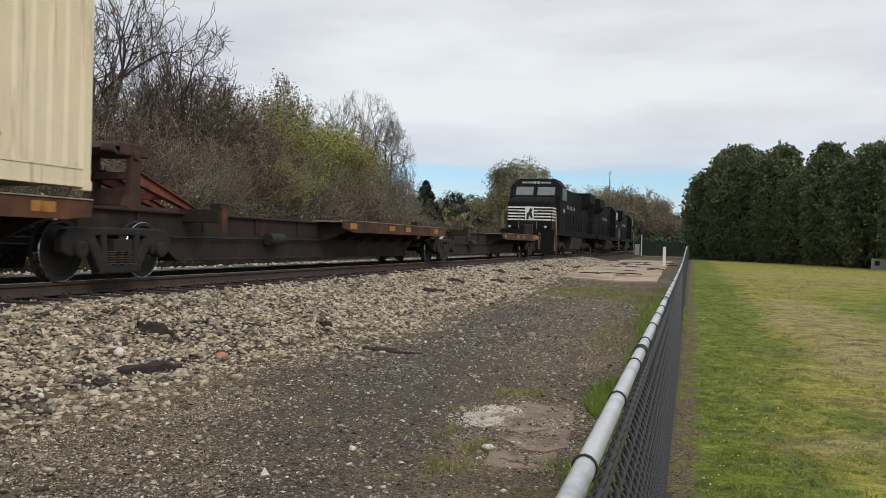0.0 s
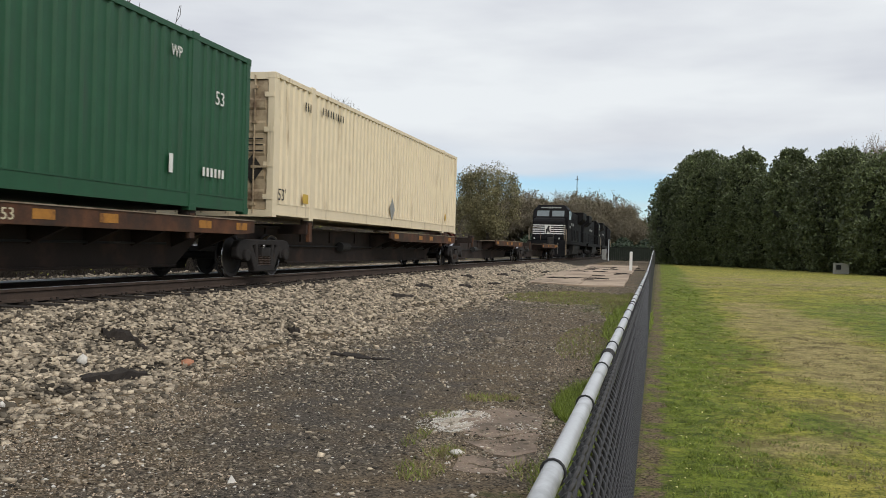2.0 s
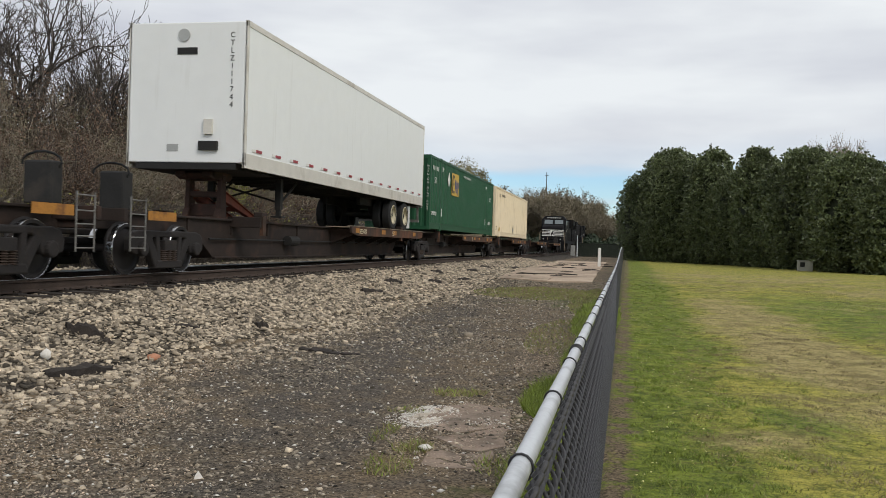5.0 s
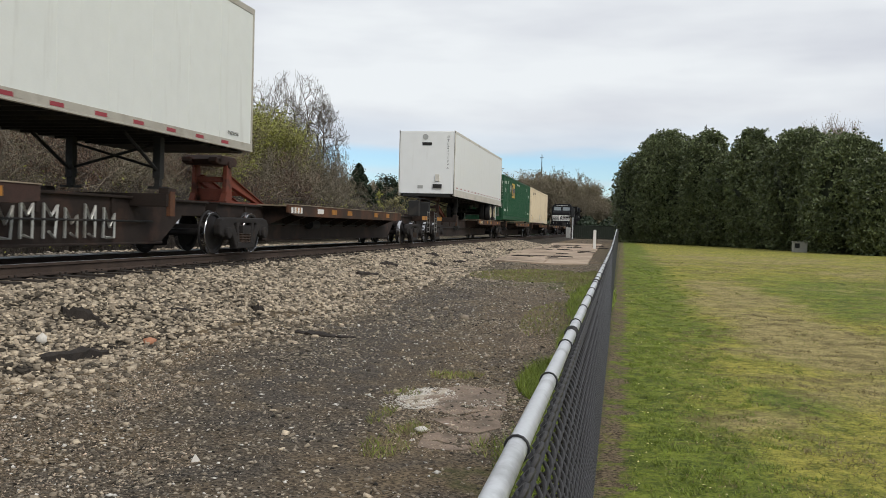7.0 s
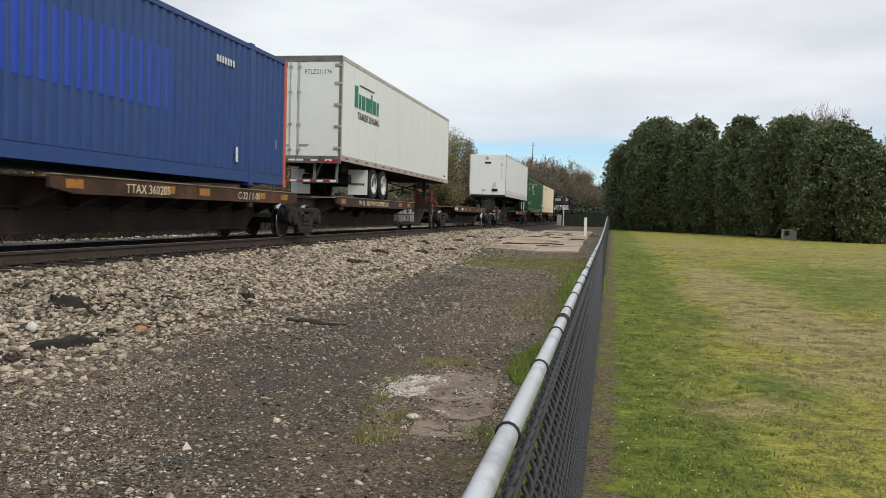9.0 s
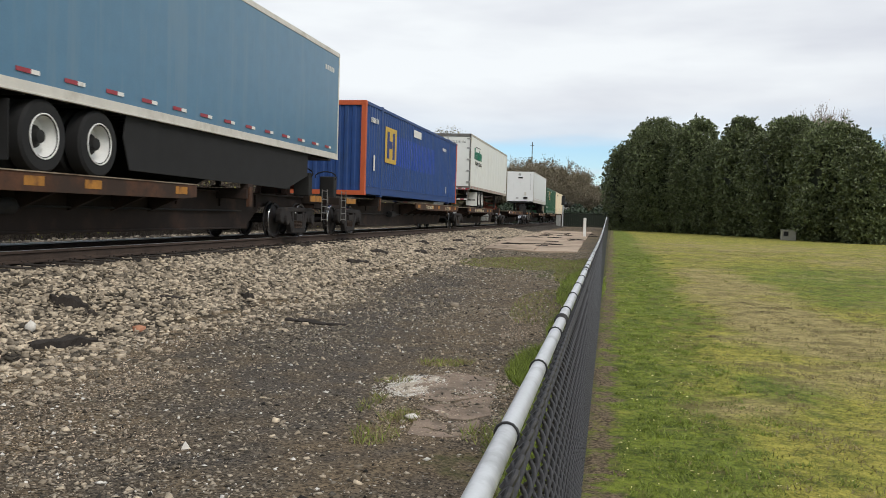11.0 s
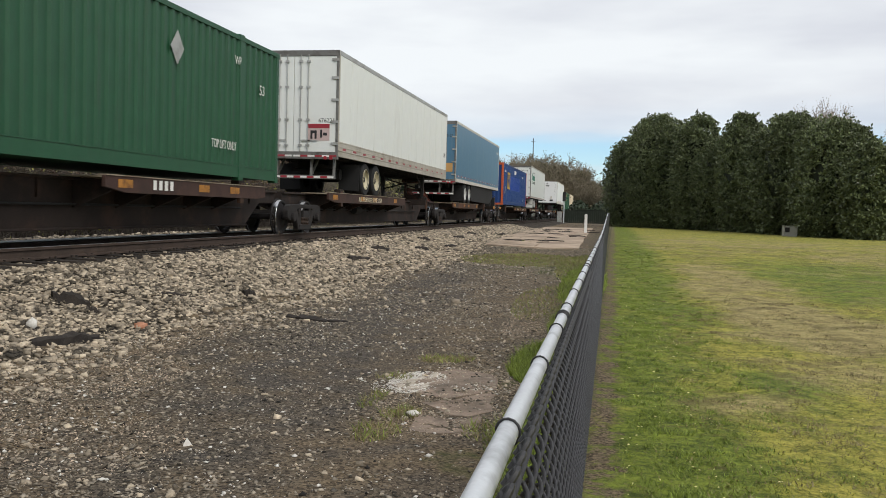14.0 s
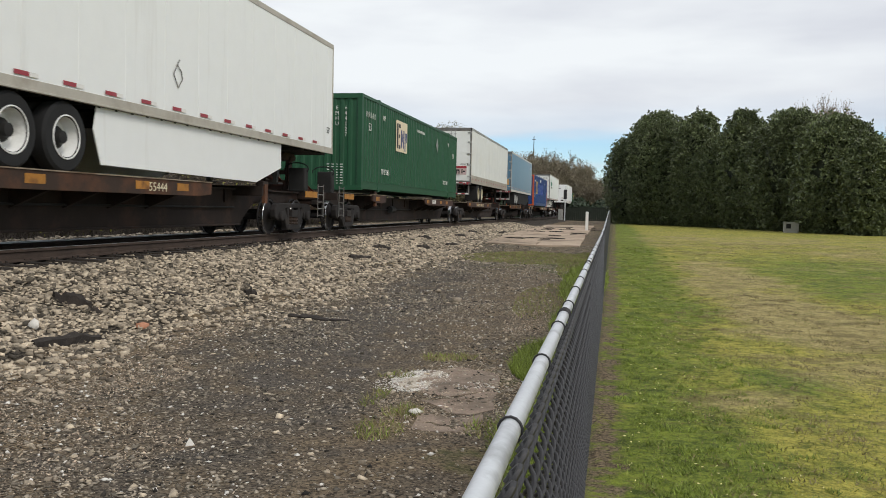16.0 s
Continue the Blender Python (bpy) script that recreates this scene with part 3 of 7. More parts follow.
def fence():
    thing = tagged(new("chain_link_fence"), "black vinyl chain-link fence with a galvanised top rail", "fence")
    x_at = lambda y: FENCE_X + FENCE_LEAN * y
    high = lambda y: float(0.45 * smooth_step(12, 48, y)) + 1.25
    ys = list(np.arange(-3.1, 118, 3.05))
    for a, b in zip(ys[:-1], ys[1:]):
        g = Geo()
        g.tube((x_at(a), a - 0.01, high(a)), (x_at(b), b + 0.01, high(b)), 0.0178, n=16)
        part("top_rail", g, "galvanised", thing, smooth=True)
    for k, y in enumerate(ys):
        z0, z1 = high(y) - 1.25, high(y)
        g = Geo().lathe([(z0 - 0.05, 0.024), (z1 - 0.03, 0.024)], (x_at(y), y, 0), "z", 12)
        part("post", g, "black_vinyl", thing, smooth=True)
        for dy in (-0.035, 0.0, 0.035):
            g = Geo()
            ring = [(x_at(y) + 0.021 * math.cos(a), y + dy, z1 + 0.021 * math.sin(a)) for a in np.linspace(0, 6.283, 15)]
            g.sweep(ring, 0.0026)
            part("post_band", g, "black_vinyl", thing, smooth=True)
    # wire ties over the rail
    y, rnd = 0.76, random.Random(3)
    while y < 34:
        g = Geo()
        pts = [(x_at(y) + 0.0205 * math.cos(a), y + 0.012 * math.sin(a * 0.5), high(y) + 0.0205 * math.sin(a)) for a in np.linspace(-2.6, 3.4, 14)]
        g.sweep(pts, 0.0024)
        part("wire_tie", g, "black_vinyl", thing, smooth=True)
        y += 0.63 + rnd.uniform(-0.02, 0.03)
    # woven fabric: each wire zigzags down, passing before and behind its neighbours at the bends
    pitch, steps = 0.071, 34

    def fabric(y0, y1, fine, sides, r):
        count = int((y1 - y0) / pitch)
        yc = y0 + np.arange(count) * pitch
        u = np.linspace(0, steps, steps * fine + 1)
        swing = np.arcsin(0.985 * np.cos(np.pi * u)) / 1.5708
        hz = np.array([high(v) for v in yc])
        yy = yc[:, None] + swing[None, :] * pitch * 0.57
        zz = (hz + 0.026)[:, None] - u[None, :] * (1.238 / steps)
        xx = FENCE_X + FENCE_LEAN * yy + 0.036 + (0.0105 * np.sin(np.pi * u))[None, :]
        P = np.stack([xx, yy, zz], -1)
        T = np.gradient(P, axis=1)
        T /= np.linalg.norm(T, axis=2, keepdims=True)
        A = np.cross(T, np.array([1.0, 0.02, 0.03]))
        A /= np.linalg.norm(A, axis=2, keepdims=True)
        B = np.cross(T, A)
        V = np.stack([P + r * (math.cos(6.2832 * k / sides) * A + math.sin(6.2832 * k / sides) * B) for k in range(sides)], 2)
        m = len(u)
        base = (np.arange(count)[:, None] * m + np.arange(m - 1)[None, :]).ravel() * sides
        F = np.concatenate([np.stack([base + k, base + (k + 1) % sides, base + sides + (k + 1) % sides, base + sides + k], 1) for k in range(sides)])
        me = big_mesh("mesh_fabric", V.reshape(-1, 3), F, "black_vinyl")
        me.shade_smooth()
        ob = part("mesh_fabric", me, "black_vinyl", thing, "black woven wire mesh")
        ob["kind"] = "stuff"

    fabric(-3.1, -0.6, 1, 4, 0.0043)
    fabric(-0.6, 5.0, 4, 5, 0.0043)
    fabric(5.0, 14.0, 2, 4, 0.0050)
    fabric(14.0, 64.0, 1, 3, 0.0052)
    # knuckled wire ends along the top: each end hooks back over its neighbour
    g = Geo()
    for k in range(0, 300):
        y = -0.6 + k * pitch
        n = 9 if y < 5 else 6
        loop = []
        for q in range(n):
            a = -0.7 + 4.6 * q / (n - 1)
            loop.append((x_at(y) + 0.036 + 0.013 * math.sin(a * 0.9), y - pitch * 0.5 + 0.016 * math.cos(a), high(y) + 0.020 + 0.016 * math.sin(a)))
        g.sweep(loop, 0.0044, 6 if y < 5 else 4)
    part("fabric_edge", g, "black_vinyl", thing, smooth=True)
    thing.children[-1]["kind"] = "stuff"


ground()
track()
fence()


# ---- the train ----
def moving(name, label, category, station, group="", turned=False):
    """An empty at rail level that runs along the track; station: where it stands on the train."""
    ob = tagged(new(name), label, category, group)
    MOVERS.append((ob, station, 180 if turned else 0))
    return ob


WHEEL_MESH = {}


def wheelset(parent, y, r, half=0.7525):
    """Two wheels on an axle, with polished treads."""
    if r not in WHEEL_MESH:
        g = Geo()
        for sx in (-1, 1):
            prof = [(-0.07, r * 0.30), (-0.055, r * 0.36), (-0.03, r * 0.8), (-0.065, r * 0.86), (-0.065, r - 0.004), (0.045, r - 0.001), (0.05, r + 0.026), (0.075, r + 0.026), (0.08, r * 0.85), (0.03, r * 0.78), (0.05, r * 0.3)]
            g.lathe([(-sx * d, q) for d, q in prof], (sx * half, 0, 0), "x", 32)
        g.cyl((0, 0, 0), 0.075, 2 * half + 0.42, "x", 12)
        plain = len(g.f)
        for sx in (-1, 1):
            g.lathe([(sx * 0.066, r - 0.008), (sx * 0.0675, r - 0.004), (sx * 0.06, r + 0.0015), (-sx * 0.044, r + 0.0015)], (sx * half, 0, 0), "x", 32, caps=False)
        me = g.mesh("wheelset", True)
        me.materials.append(M["wheel_steel"])
        me.materials.append(M["tread"])
        for k, p in enumerate(me.polygons):
            p.material_index = 1 if k >= plain else 0
        WHEEL_MESH[r] = me
    ob = part("wheelset", WHEEL_MESH[r], "wheel_steel", parent)
    ob.matrix_basis = pose(0, y, r)
    WHEELS.append((ob, y, r))
    return ob


def freight_truck(thing, y):
    """Three-piece cast truck: two side frames with spring nests, bolster and two wheel sets."""
    tr = part("truck", Geo().box(-1.12, 1.12, y - 0.2, y + 0.2, 0.40, 0.58), "truck_iron", thing, "cast iron freight truck", bevel=0.015)
    for sx in (-1.02, 1.02):
        g = Geo()
        a, b = sx - 0.07, sx + 0.07
        g.prism([(y - 0.95, 0.74), (y + 0.95, 0.74), (y + 1.12, 0.70), (y + 1.22, 0.58), (y + 1.20, 0.40), (y + 1.05, 0.34), (y + 0.74, 0.36), (y + 0.66, 0.56), (y + 0.50, 0.63), (y - 0.50, 0.63), (y - 0.66, 0.56), (y - 0.74, 0.36), (y - 1.05, 0.34), (y - 1.20, 0.40), (y - 1.22, 0.58), (y - 1.12, 0.70)], a, b)
        for s in (-1, 1):
            g.prism([(y + s * 0.76, 0.60), (y + s * 0.58, 0.64), (y + s * 0.26, 0.20), (y + s * 0.44, 0.11)], a, b)
            g.prism([(y + s * 0.32, 0.66), (y + s * 0.44, 0.66), (y + s * 0.38, 0.18), (y + s * 0.26, 0.18)], a, b)
            g.cyl((sx * 1.06, y + s * 0.89, 0.43), 0.12, 0.16, "x", 14)
        g.prism([(y - 0.46, 0.10), (y + 0.46, 0.10), (y + 0.40, 0.24), (y - 0.40, 0.24)], a - 0.02, b + 0.02)
        part("side_frame", g, "truck_iron", tr, bevel=0.025)
        for dy in (-0.17, 0.0, 0.17):
            prof = []
            for k in range(6):
                z = 0.22 + k * 0.034
                prof += [(z, 0.058), (z + 0.014, 0.085), (z + 0.026, 0.058)]
            part("spring", Geo().lathe(prof, (sx * 1.03, y + dy, 0), "z", 12), "rail_rust", tr, smooth=True)
    for dy in (-0.89, 0.89):
        wheelset(tr, y + dy, 0.42)
    return tr


def hitch(thing, y, way, paint):
    """Trailer hitch: a jawed head on two webbed uprights, with a raking A-strut. way: +1 when the strut leans ahead."""
    g = Geo()
    for sx in (-0.36, 0.36):
        g.prism([(y - 0.16, 1.04), (y + 0.18, 1.04), (y + 0.10, 1.86), (y - 0.10, 1.86)], sx - 0.05, sx + 0.05)
        g.prism([(y - 0.26, 1.04), (y - 0.16, 1.04), (y - 0.12, 1.30)], sx - 0.07, sx + 0.07)
    g.box(-0.36, 0.36, y - 0.08, y + 0.08, 1.50, 1.62).box(-0.36, 0.36, y - 0.05, y + 0.05, 1.10, 1.36)
    h = part("trailer_hitch", g, paint, thing, "rust-red folding trailer hitch" if paint == "hitch_red" else "dark rusty folding trailer hitch", bevel=0.015)
    hd = Geo().prism([(y - 0.42, 1.86), (y + 0.34, 1.86), (y + 0.46, 1.95), (y + 0.30, 2.06), (y - 0.40, 2.06), (y - 0.55, 1.96)], -0.40, 0.40)
    for sx in (-0.30, 0.30):
        hd.prism([(y - 0.62, 1.90), (y - 0.40, 1.84), (y - 0.36, 2.0), (y - 0.58, 2.02)], sx - 0.10, sx + 0.10)
        hd.cyl((sx * 1.35, y, 1.88), 0.09, 0.08, "x", 12)
    part("head_plate", hd, "hitch_dark", h, "dark rusty jaw plate", bevel=0.025)
    for sx in (-0.30, 0.30):
        s, y2 = Geo(), y + way * 1.9
        s.prism([(y + way * 0.06, 1.66), (y + way * 0.06, 1.46), (y2 - way * 0.16, 1.06), (y2 + way * 0.1, 1.06)], sx - 0.06, sx + 0.06)
        s.prism([(y + way * 0.06, 1.67), (y + way * 0.06, 1.645), (y2 + way * 0.08, 1.06), (y2 + way * 0.14, 1.06)], sx - 0.11, sx + 0.11)
        part("strut", s, "hitch_red", h, "rust-red raking strut", bevel=0.01)
    part("strut_brace", Geo().box(-0.30, 0.30, y + way * 1.0 - 0.05, y + way * 1.0 + 0.05, 1.24, 1.34), "hitch_red", h)
    part("hitch_foot", Geo().box(-0.5, 0.5, min(y, y + way * 2.0) - 0.3, max(y, y + way * 2.0) + 0.25, 1.046, 1.09), paint, h)


def spine_car(rear, front, decks=(), hitches=(), supports=(), rear_truck=True, front_end=False, rear_end=False, dark=False, marks=()):
    """One platform of an articulated spine car, from the station of its rear truck to its front one."""
    thing = moving("spine_car", "weathered brown intermodal spine car with rusty orange side sills", "railway car", rear, "intermodal train cars")
    n = front - rear
    lo, hi = (-1.7 if rear_end else 0.25), (n + 1.7 if front_end else n - 0.25)
    g = Geo()
    g.prism([(lo, 0.74), (1.9, 0.74), (2.7, 0.24), (n - 2.0, 0.24), (n - 1.2, 0.74), (hi, 0.74), (hi, 1.03), (lo, 1.03)], -0.55, 0.55)
    g.box(-0.62, 0.62, lo, hi, 1.0, 1.045)
    g.box(-0.60, 0.60, 2.7, n - 2.0, 0.22, 0.26)
    part("spine", g, "car_brown", thing, "dark rusty box-girder spine", bevel=0.012)
    y = 1.6
    while y < n - 1.4:
        if not any(a - 0.4 < y < b + 0.4 for a, b in decks):
            part("stiffener", Geo().box(-0.59, 0.59, y - 0.03, y + 0.03, 0.72, 1.0), "car_brown", thing)
        y += 1.9
    for y in supports:
        b = Geo().box(-1.24, 1.24, y - 0.16, y + 0.16, 0.88, 1.10)
        b.box(-1.26, -1.08, y - 0.14, y + 0.14, 1.10, 1.20).box(1.08, 1.26, y - 0.14, y + 0.14, 1.10, 1.20)
        bo = part("container_bolster", b, "car_brown", thing, bevel=0.01)
        part("pedestal", Geo().box(1.20, 1.272, y - 0.08, y + 0.08, 0.72, 1.14), "car_orange", bo, "faded orange pedestal end")
    for a, b in decks:
        d = part("wheel_platform", Geo().box(-1.22, -0.5, a, b, 1.046, 1.07).box(0.5, 1.22, a, b, 1.046, 1.07), "deck_tan", thing, "tan grated trailer wheel platform")
        for sx in (-1, 1):
            s = Geo()
            s.prism([(a, 1.08), (b, 1.08), (b, 0.86), (b - 0.5, 0.82), (a + 0.6, 0.82), (a, 0.90)], sx * 1.22, sx * 1.285)
            si = part("side_sill", s, "car_maroon" if dark else "car_orange", d, "rusty brown side sill" if dark else "rusty orange side sill", bevel=0.006)
        part("deck_edge", Geo().box(1.16, 1.302, a, b, 1.078, 1.096), "deck_tan", d, "tan worn deck edge")
        yy, k = a + 0.35, 0
        while yy < b - 0.6:
            if k % 3 != 1:
                part("yellow_marker", Geo().box(1.286, 1.29, yy, yy + 0.42, 0.90, 1.03), "car_yellow", d, "faded yellow reflective marker")
            yy += 1.35
            k += 1
        # outriggers under the platform
        yy = a + 0.3
        while yy < b:
            o = Geo().prism([(0.40, 0.50), (1.20, 0.84), (1.20, 1.0), (0.40, 1.0)], yy - 0.04, yy + 0.04, "y")
            part("outrigger", o, "car_brown", d)
            o = Geo().prism([(-0.40, 0.50), (-1.20, 0.84), (-1.20, 1.0), (-0.40, 1.0)], yy - 0.04, yy + 0.04, "y")
            part("outrigger", o, "car_brown", d)
            yy += 1.2
    for y, way, paint in hitches:
        hitch(thing, y, way, paint)
    for y, text in marks:
        letters("lettering", text, 0.21, "rim_cream", thing, (1.2905, y, 0.875), (90, 0, 90), 1.15)
    # brake rigging, cross pipes
    p = Geo()
    p.tube((0.61, 2.4, 0.62), (0.61, n - 2.4, 0.62), 0.02, n=6)
    p.cyl((0.68, n * 0.36, 0.62), 0.12, 0.6, "y", 14)
    part("brake_pipe", p, "dark_frame", thing)
    if rear_end or front_end:
        for flag, y, s in ((rear_end, lo, -1), (front_end, hi, 1)):
            if flag:
                e = Geo().box(-1.3, 1.3, y - 0.05, y + 0.05, 0.86, 1.06)
                e.box(-0.12, 0.12, min(y, y + s * 0.55), max(y, y + s * 0.55), 0.66, 0.88)
                en = part("end_sill", e, "car_brown", thing, bevel=0.01)
                lad = part("ladder", Geo().tube((1.30, y - s * 0.12, 0.4), (1.30, y - s * 0.12, 1.25), 0.014, n=5), "guard_steel", en, "thin grey steel ladder")
                part("stile", Geo().tube((1.30, y - s * 0.55, 0.4), (1.30, y - s * 0.55, 1.25), 0.014, n=5), "guard_steel", en)
                for q in (0.45, 0.62, 0.79, 0.98, 1.2):
                    part("rung", Geo().tube((1.30, y - s * 0.12, q), (1.30, y - s * 0.55, q), 0.011, n=5), "guard_steel", en)
                part("end_plate", Geo().box(1.30, 1.312, min(y - s * 0.62, y - s * 1.5), max(y - s * 0.62, y - s * 1.5), 0.90, 1.05), "car_yellow", en, "faded yellow end plate")
                hb = Geo().box(0.55, 0.98, y - s * 0.55 - 0.14, y - s * 0.55 + 0.14, 1.05, 1.66)
                part("brake_housing", hb, "dark_frame", en, "dark hand-brake housing", bevel=0.03)
                part("brake_hose", Geo().sweep([(0.7 + 0.32 * math.cos(a), y - s * 0.5, 1.64 + 0.16 * math.sin(a)) for a in np.linspace(3.3, -0.5, 9)], 0.018, 6), "rubber", en)
    if rear_truck:
        freight_truck(thing, 0.0 if rear_end else 0.5)
    if front_end:
        freight_truck(thing, n)
    return thing


def corrugated(y0, y1, z0, z1, x, out, pitch=0.278, depth=0.036):
    """A corrugated steel wall in the plane x, bulging towards out (+1 or -1)."""
    g = Geo()
    n = max(1, round((y1 - y0) / pitch))
    p = (y1 - y0) / n
    line = []
    for i in range(n):
        a = y0 + i * p
        line += [(a, 0), (a + 0.26 * p, 0), (a + 0.38 * p, -depth), (a + 0.84 * p, -depth), (a + 0.98 * p, 0)]
    line.append((y1, 0))
    for (a, da), (b, db) in zip(line[:-1], line[1:]):
        g.quad((x + out * da, a, z0), (x + out * db, b, z0), (x + out * db, b, z1), (x + out * da, a, z1))
    return g


def container(colour, label, s0, s1, end_paint=None, post_paint=None, doors=False):
    thing = moving("shipping_container", label, "container", s0, "containers on the train")
    n, w, z0, z1 = s1 - s0, 1.295, 1.20, 4.10
    post_paint = post_paint or colour
    part("inner_box", Geo().box(-w + 0.06, w - 0.06, 0.08, n - 0.06, z0 + 0.05, z1 - 0.03), colour, thing)
    part("roof", Geo().box(-w + 0.02, w - 0.02, 0.02, n - 0.02, z1 - 0.03, z1 - 0.012), colour, thing)
    for sx in (-1, 1):
        for a, b in ((0.14, 1.90), (2.10, n - 2.10), (n - 1.90, n - 0.14)):
            part("side_panel", corrugated(a, b, z0 + 0.28, z1 - 0.09, sx * (w - 0.012), sx), colour, thing)
        part("top_rail", Geo().box(min(sx * (w - 0.06), sx * w), max(sx * (w - 0.06), sx * w), 0.1, n - 0.1, z1 - 0.095, z1), colour, thing, bevel=0.006)
        b = Geo()
        for a, c in ((0.14, 1.90), (2.10, n - 2.10), (n - 1.90, n - 0.14)):
            b.box(min(sx * (w - 0.08), sx * (w - 0.01)), max(sx * (w - 0.08), sx * (w - 0.01)), a, c, z0 + 0.05, z0 + 0.285)
            b.box(min(sx * (w - 0.08), sx * w), max(sx * (w - 0.08), sx * w), a, c, z0 + 0.04, z0 + 0.065)
            b.box(min(sx * (w - 0.08), sx * w), max(sx * (w - 0.08), sx * w), a, c, z0 + 0.265, z0 + 0.285)
        part("bottom_rail", b, colour, thing)
        for y in (2.0, n - 2.0):
            p = Geo().box(min(sx * (w - 0.1), sx * (w + 0.004)), max(sx * (w - 0.1), sx * (w + 0.004)), y - 0.10, y + 0.10, z0, z1)
            p.box(min(sx * (w - 0.14), sx * (w + 0.008)), max(sx * (w - 0.14), sx * (w + 0.008)), y - 0.11, y + 0.11, z1 - 0.1, z1 + 0.03)
            p.box(min(sx * (w - 0.14), sx * (w + 0.008)), max(sx * (w - 0.14), sx * (w + 0.008)), y - 0.11, y + 0.11, z0 - 0.02, z0 + 0.1)
            part("lifting_post", p, colour, thing, bevel=0.008)
        for y in (0.0, n - 0.15):
            part("corner_post", Geo().box(min(sx * (w - 0.15), sx * w), max(sx * (w - 0.15), sx * w), y, y + 0.15, z0, z1), post_paint, thing, bevel=0.01)
            for z in (z0, z1 - 0.12):
                part("corner_casting", Geo().box(min(sx * (w - 0.17), sx * (w + 0.004)), max(sx * (w - 0.17), sx * (w + 0.004)), y - 0.004, y + 0.175, z - 0.004, z + 0.124), post_paint, thing, bevel=0.012)
    # far end: corrugated wall; near end: two doors with lock rods
    e = end_paint or colour
    g = Geo()
    for k in range(8):
        g.box(-w + 0.15, w - 0.15, n - 0.06, n - (0.02 if k % 2 else 0.045), z0 + 0.15 + k * 0.33, z0 + 0.15 + (k + 1) * 0.33)
    part("end_wall", g, colour, thing)
    part("door_header", Geo().box(-w + 0.15, w - 0.15, 0.0, 0.1, z1 - 0.14, z1), post_paint, thing)
    part("door_sill", Geo().box(-w + 0.15, w - 0.15, 0, 0.1, z0, z0 + 0.14), post_paint, thing)
    if not doors:
        g, line, x = Geo(), [], -w + 0.15
        while x < w - 0.40:
            line += [(x, 0.03), (x + 0.09, 0.03), (x + 0.125, 0.062), (x + 0.215, 0.062)]
            x += 0.25
        line.append((w - 0.15, 0.03))
        for (a, da), (b, db) in zip(line[:-1], line[1:]):
            g.quad((a, da, z0 + 0.14), (b, db, z0 + 0.14), (b, db, z1 - 0.14), (a, da, z1 - 0.14))
        part("front_wall", g, colour, thing)
        return thing
    for s in (-1, 1):
        a, b = (0.012, w - 0.15) if s > 0 else (-(w - 0.15), -0.012)
        d = Geo().box(a, b, 0.035, 0.075, z0 + 0.15, z1 - 0.15)
        z = z0 + 0.30
        while z < z1 - 0.5:
            d.prism([(0.035, z), (0.012, z + 0.05), (0.012, z + 0.20), (0.035, z + 0.25)], a + 0.06, b - 0.06)
            z += 0.46
        door = part("door", d, e, thing, bevel=0.005)
        for q in (0.28, 0.86):
            x = s * q
            rod = Geo().tube((x, -0.005, z0 + 0.06), (x, -0.005, z1 - 0.06), 0.018, n=8)
            for z in (z0 + 0.25, z0 + 1.0, z0 + 1.9, z0 + 2.6):
                rod.box(x - 0.05, x + 0.05, -0.025, 0.03, z - 0.03, z + 0.03)
            rod.box(x - 0.02, x + 0.3, -0.03, -0.012, z0 + 0.98, z0 + 1.02)
            part("lock_rod", rod, "alloy" if colour != "cream" else "cream_dirty", door)
        for z in (z0 + 0.4, z0 + 1.05, z0 + 1.75, z0 + 2.45):
            part("hinge", Geo().box(min(s * (w - 0.22), s * (w - 0.02)), max(s * (w - 0.22), s * (w - 0.02)), -0.012, 0.03, z - 0.05, z + 0.05), post_paint, door)
    return thing


def road_wheel(parent, y, z, side, rim):
    """Dual tyres with a dished rim, on one side of an axle."""
    x = side * 1.26
    t = Geo()
    for off in (0.0, -0.33):
        c = x + side * (off - 0.14)
        t.lathe([(-0.13, 0.28), (-0.13, 0.30), (-0.14, 0.36), (-0.135, 0.46), (-0.10, 0.50), (0.10, 0.50), (0.135, 0.46), (0.14, 0.36), (0.13, 0.30), (0.13, 0.28)], (c, y, z), "x", 32, caps=False)
    ty = part("tyre", t, "rubber", parent, "black dual truck tyre", smooth=True)
    r = Geo()
    s = side
    r.lathe([(s * 0.0, 0.292), (s * 0.012, 0.30), (s * 0.006, 0.315), (-s * 0.03, 0.30), (-s * 0.20, 0.26), (-s * 0.21, 0.24), (-s * 0.19, 0.02)], (x, y, z), "x", 28, caps=False)
    part("rim", r, rim, parent, smooth=True)
    h = Geo().lathe([(-s * 0.20, 0.17), (-s * 0.15, 0.155), (-s * 0.12, 0.10), (-s * 0.05, 0.09), (-s * 0.04, 0.05)], (x, y, z), "x", 14)
    part("hub", h, "dark_frame", parent, smooth=True)


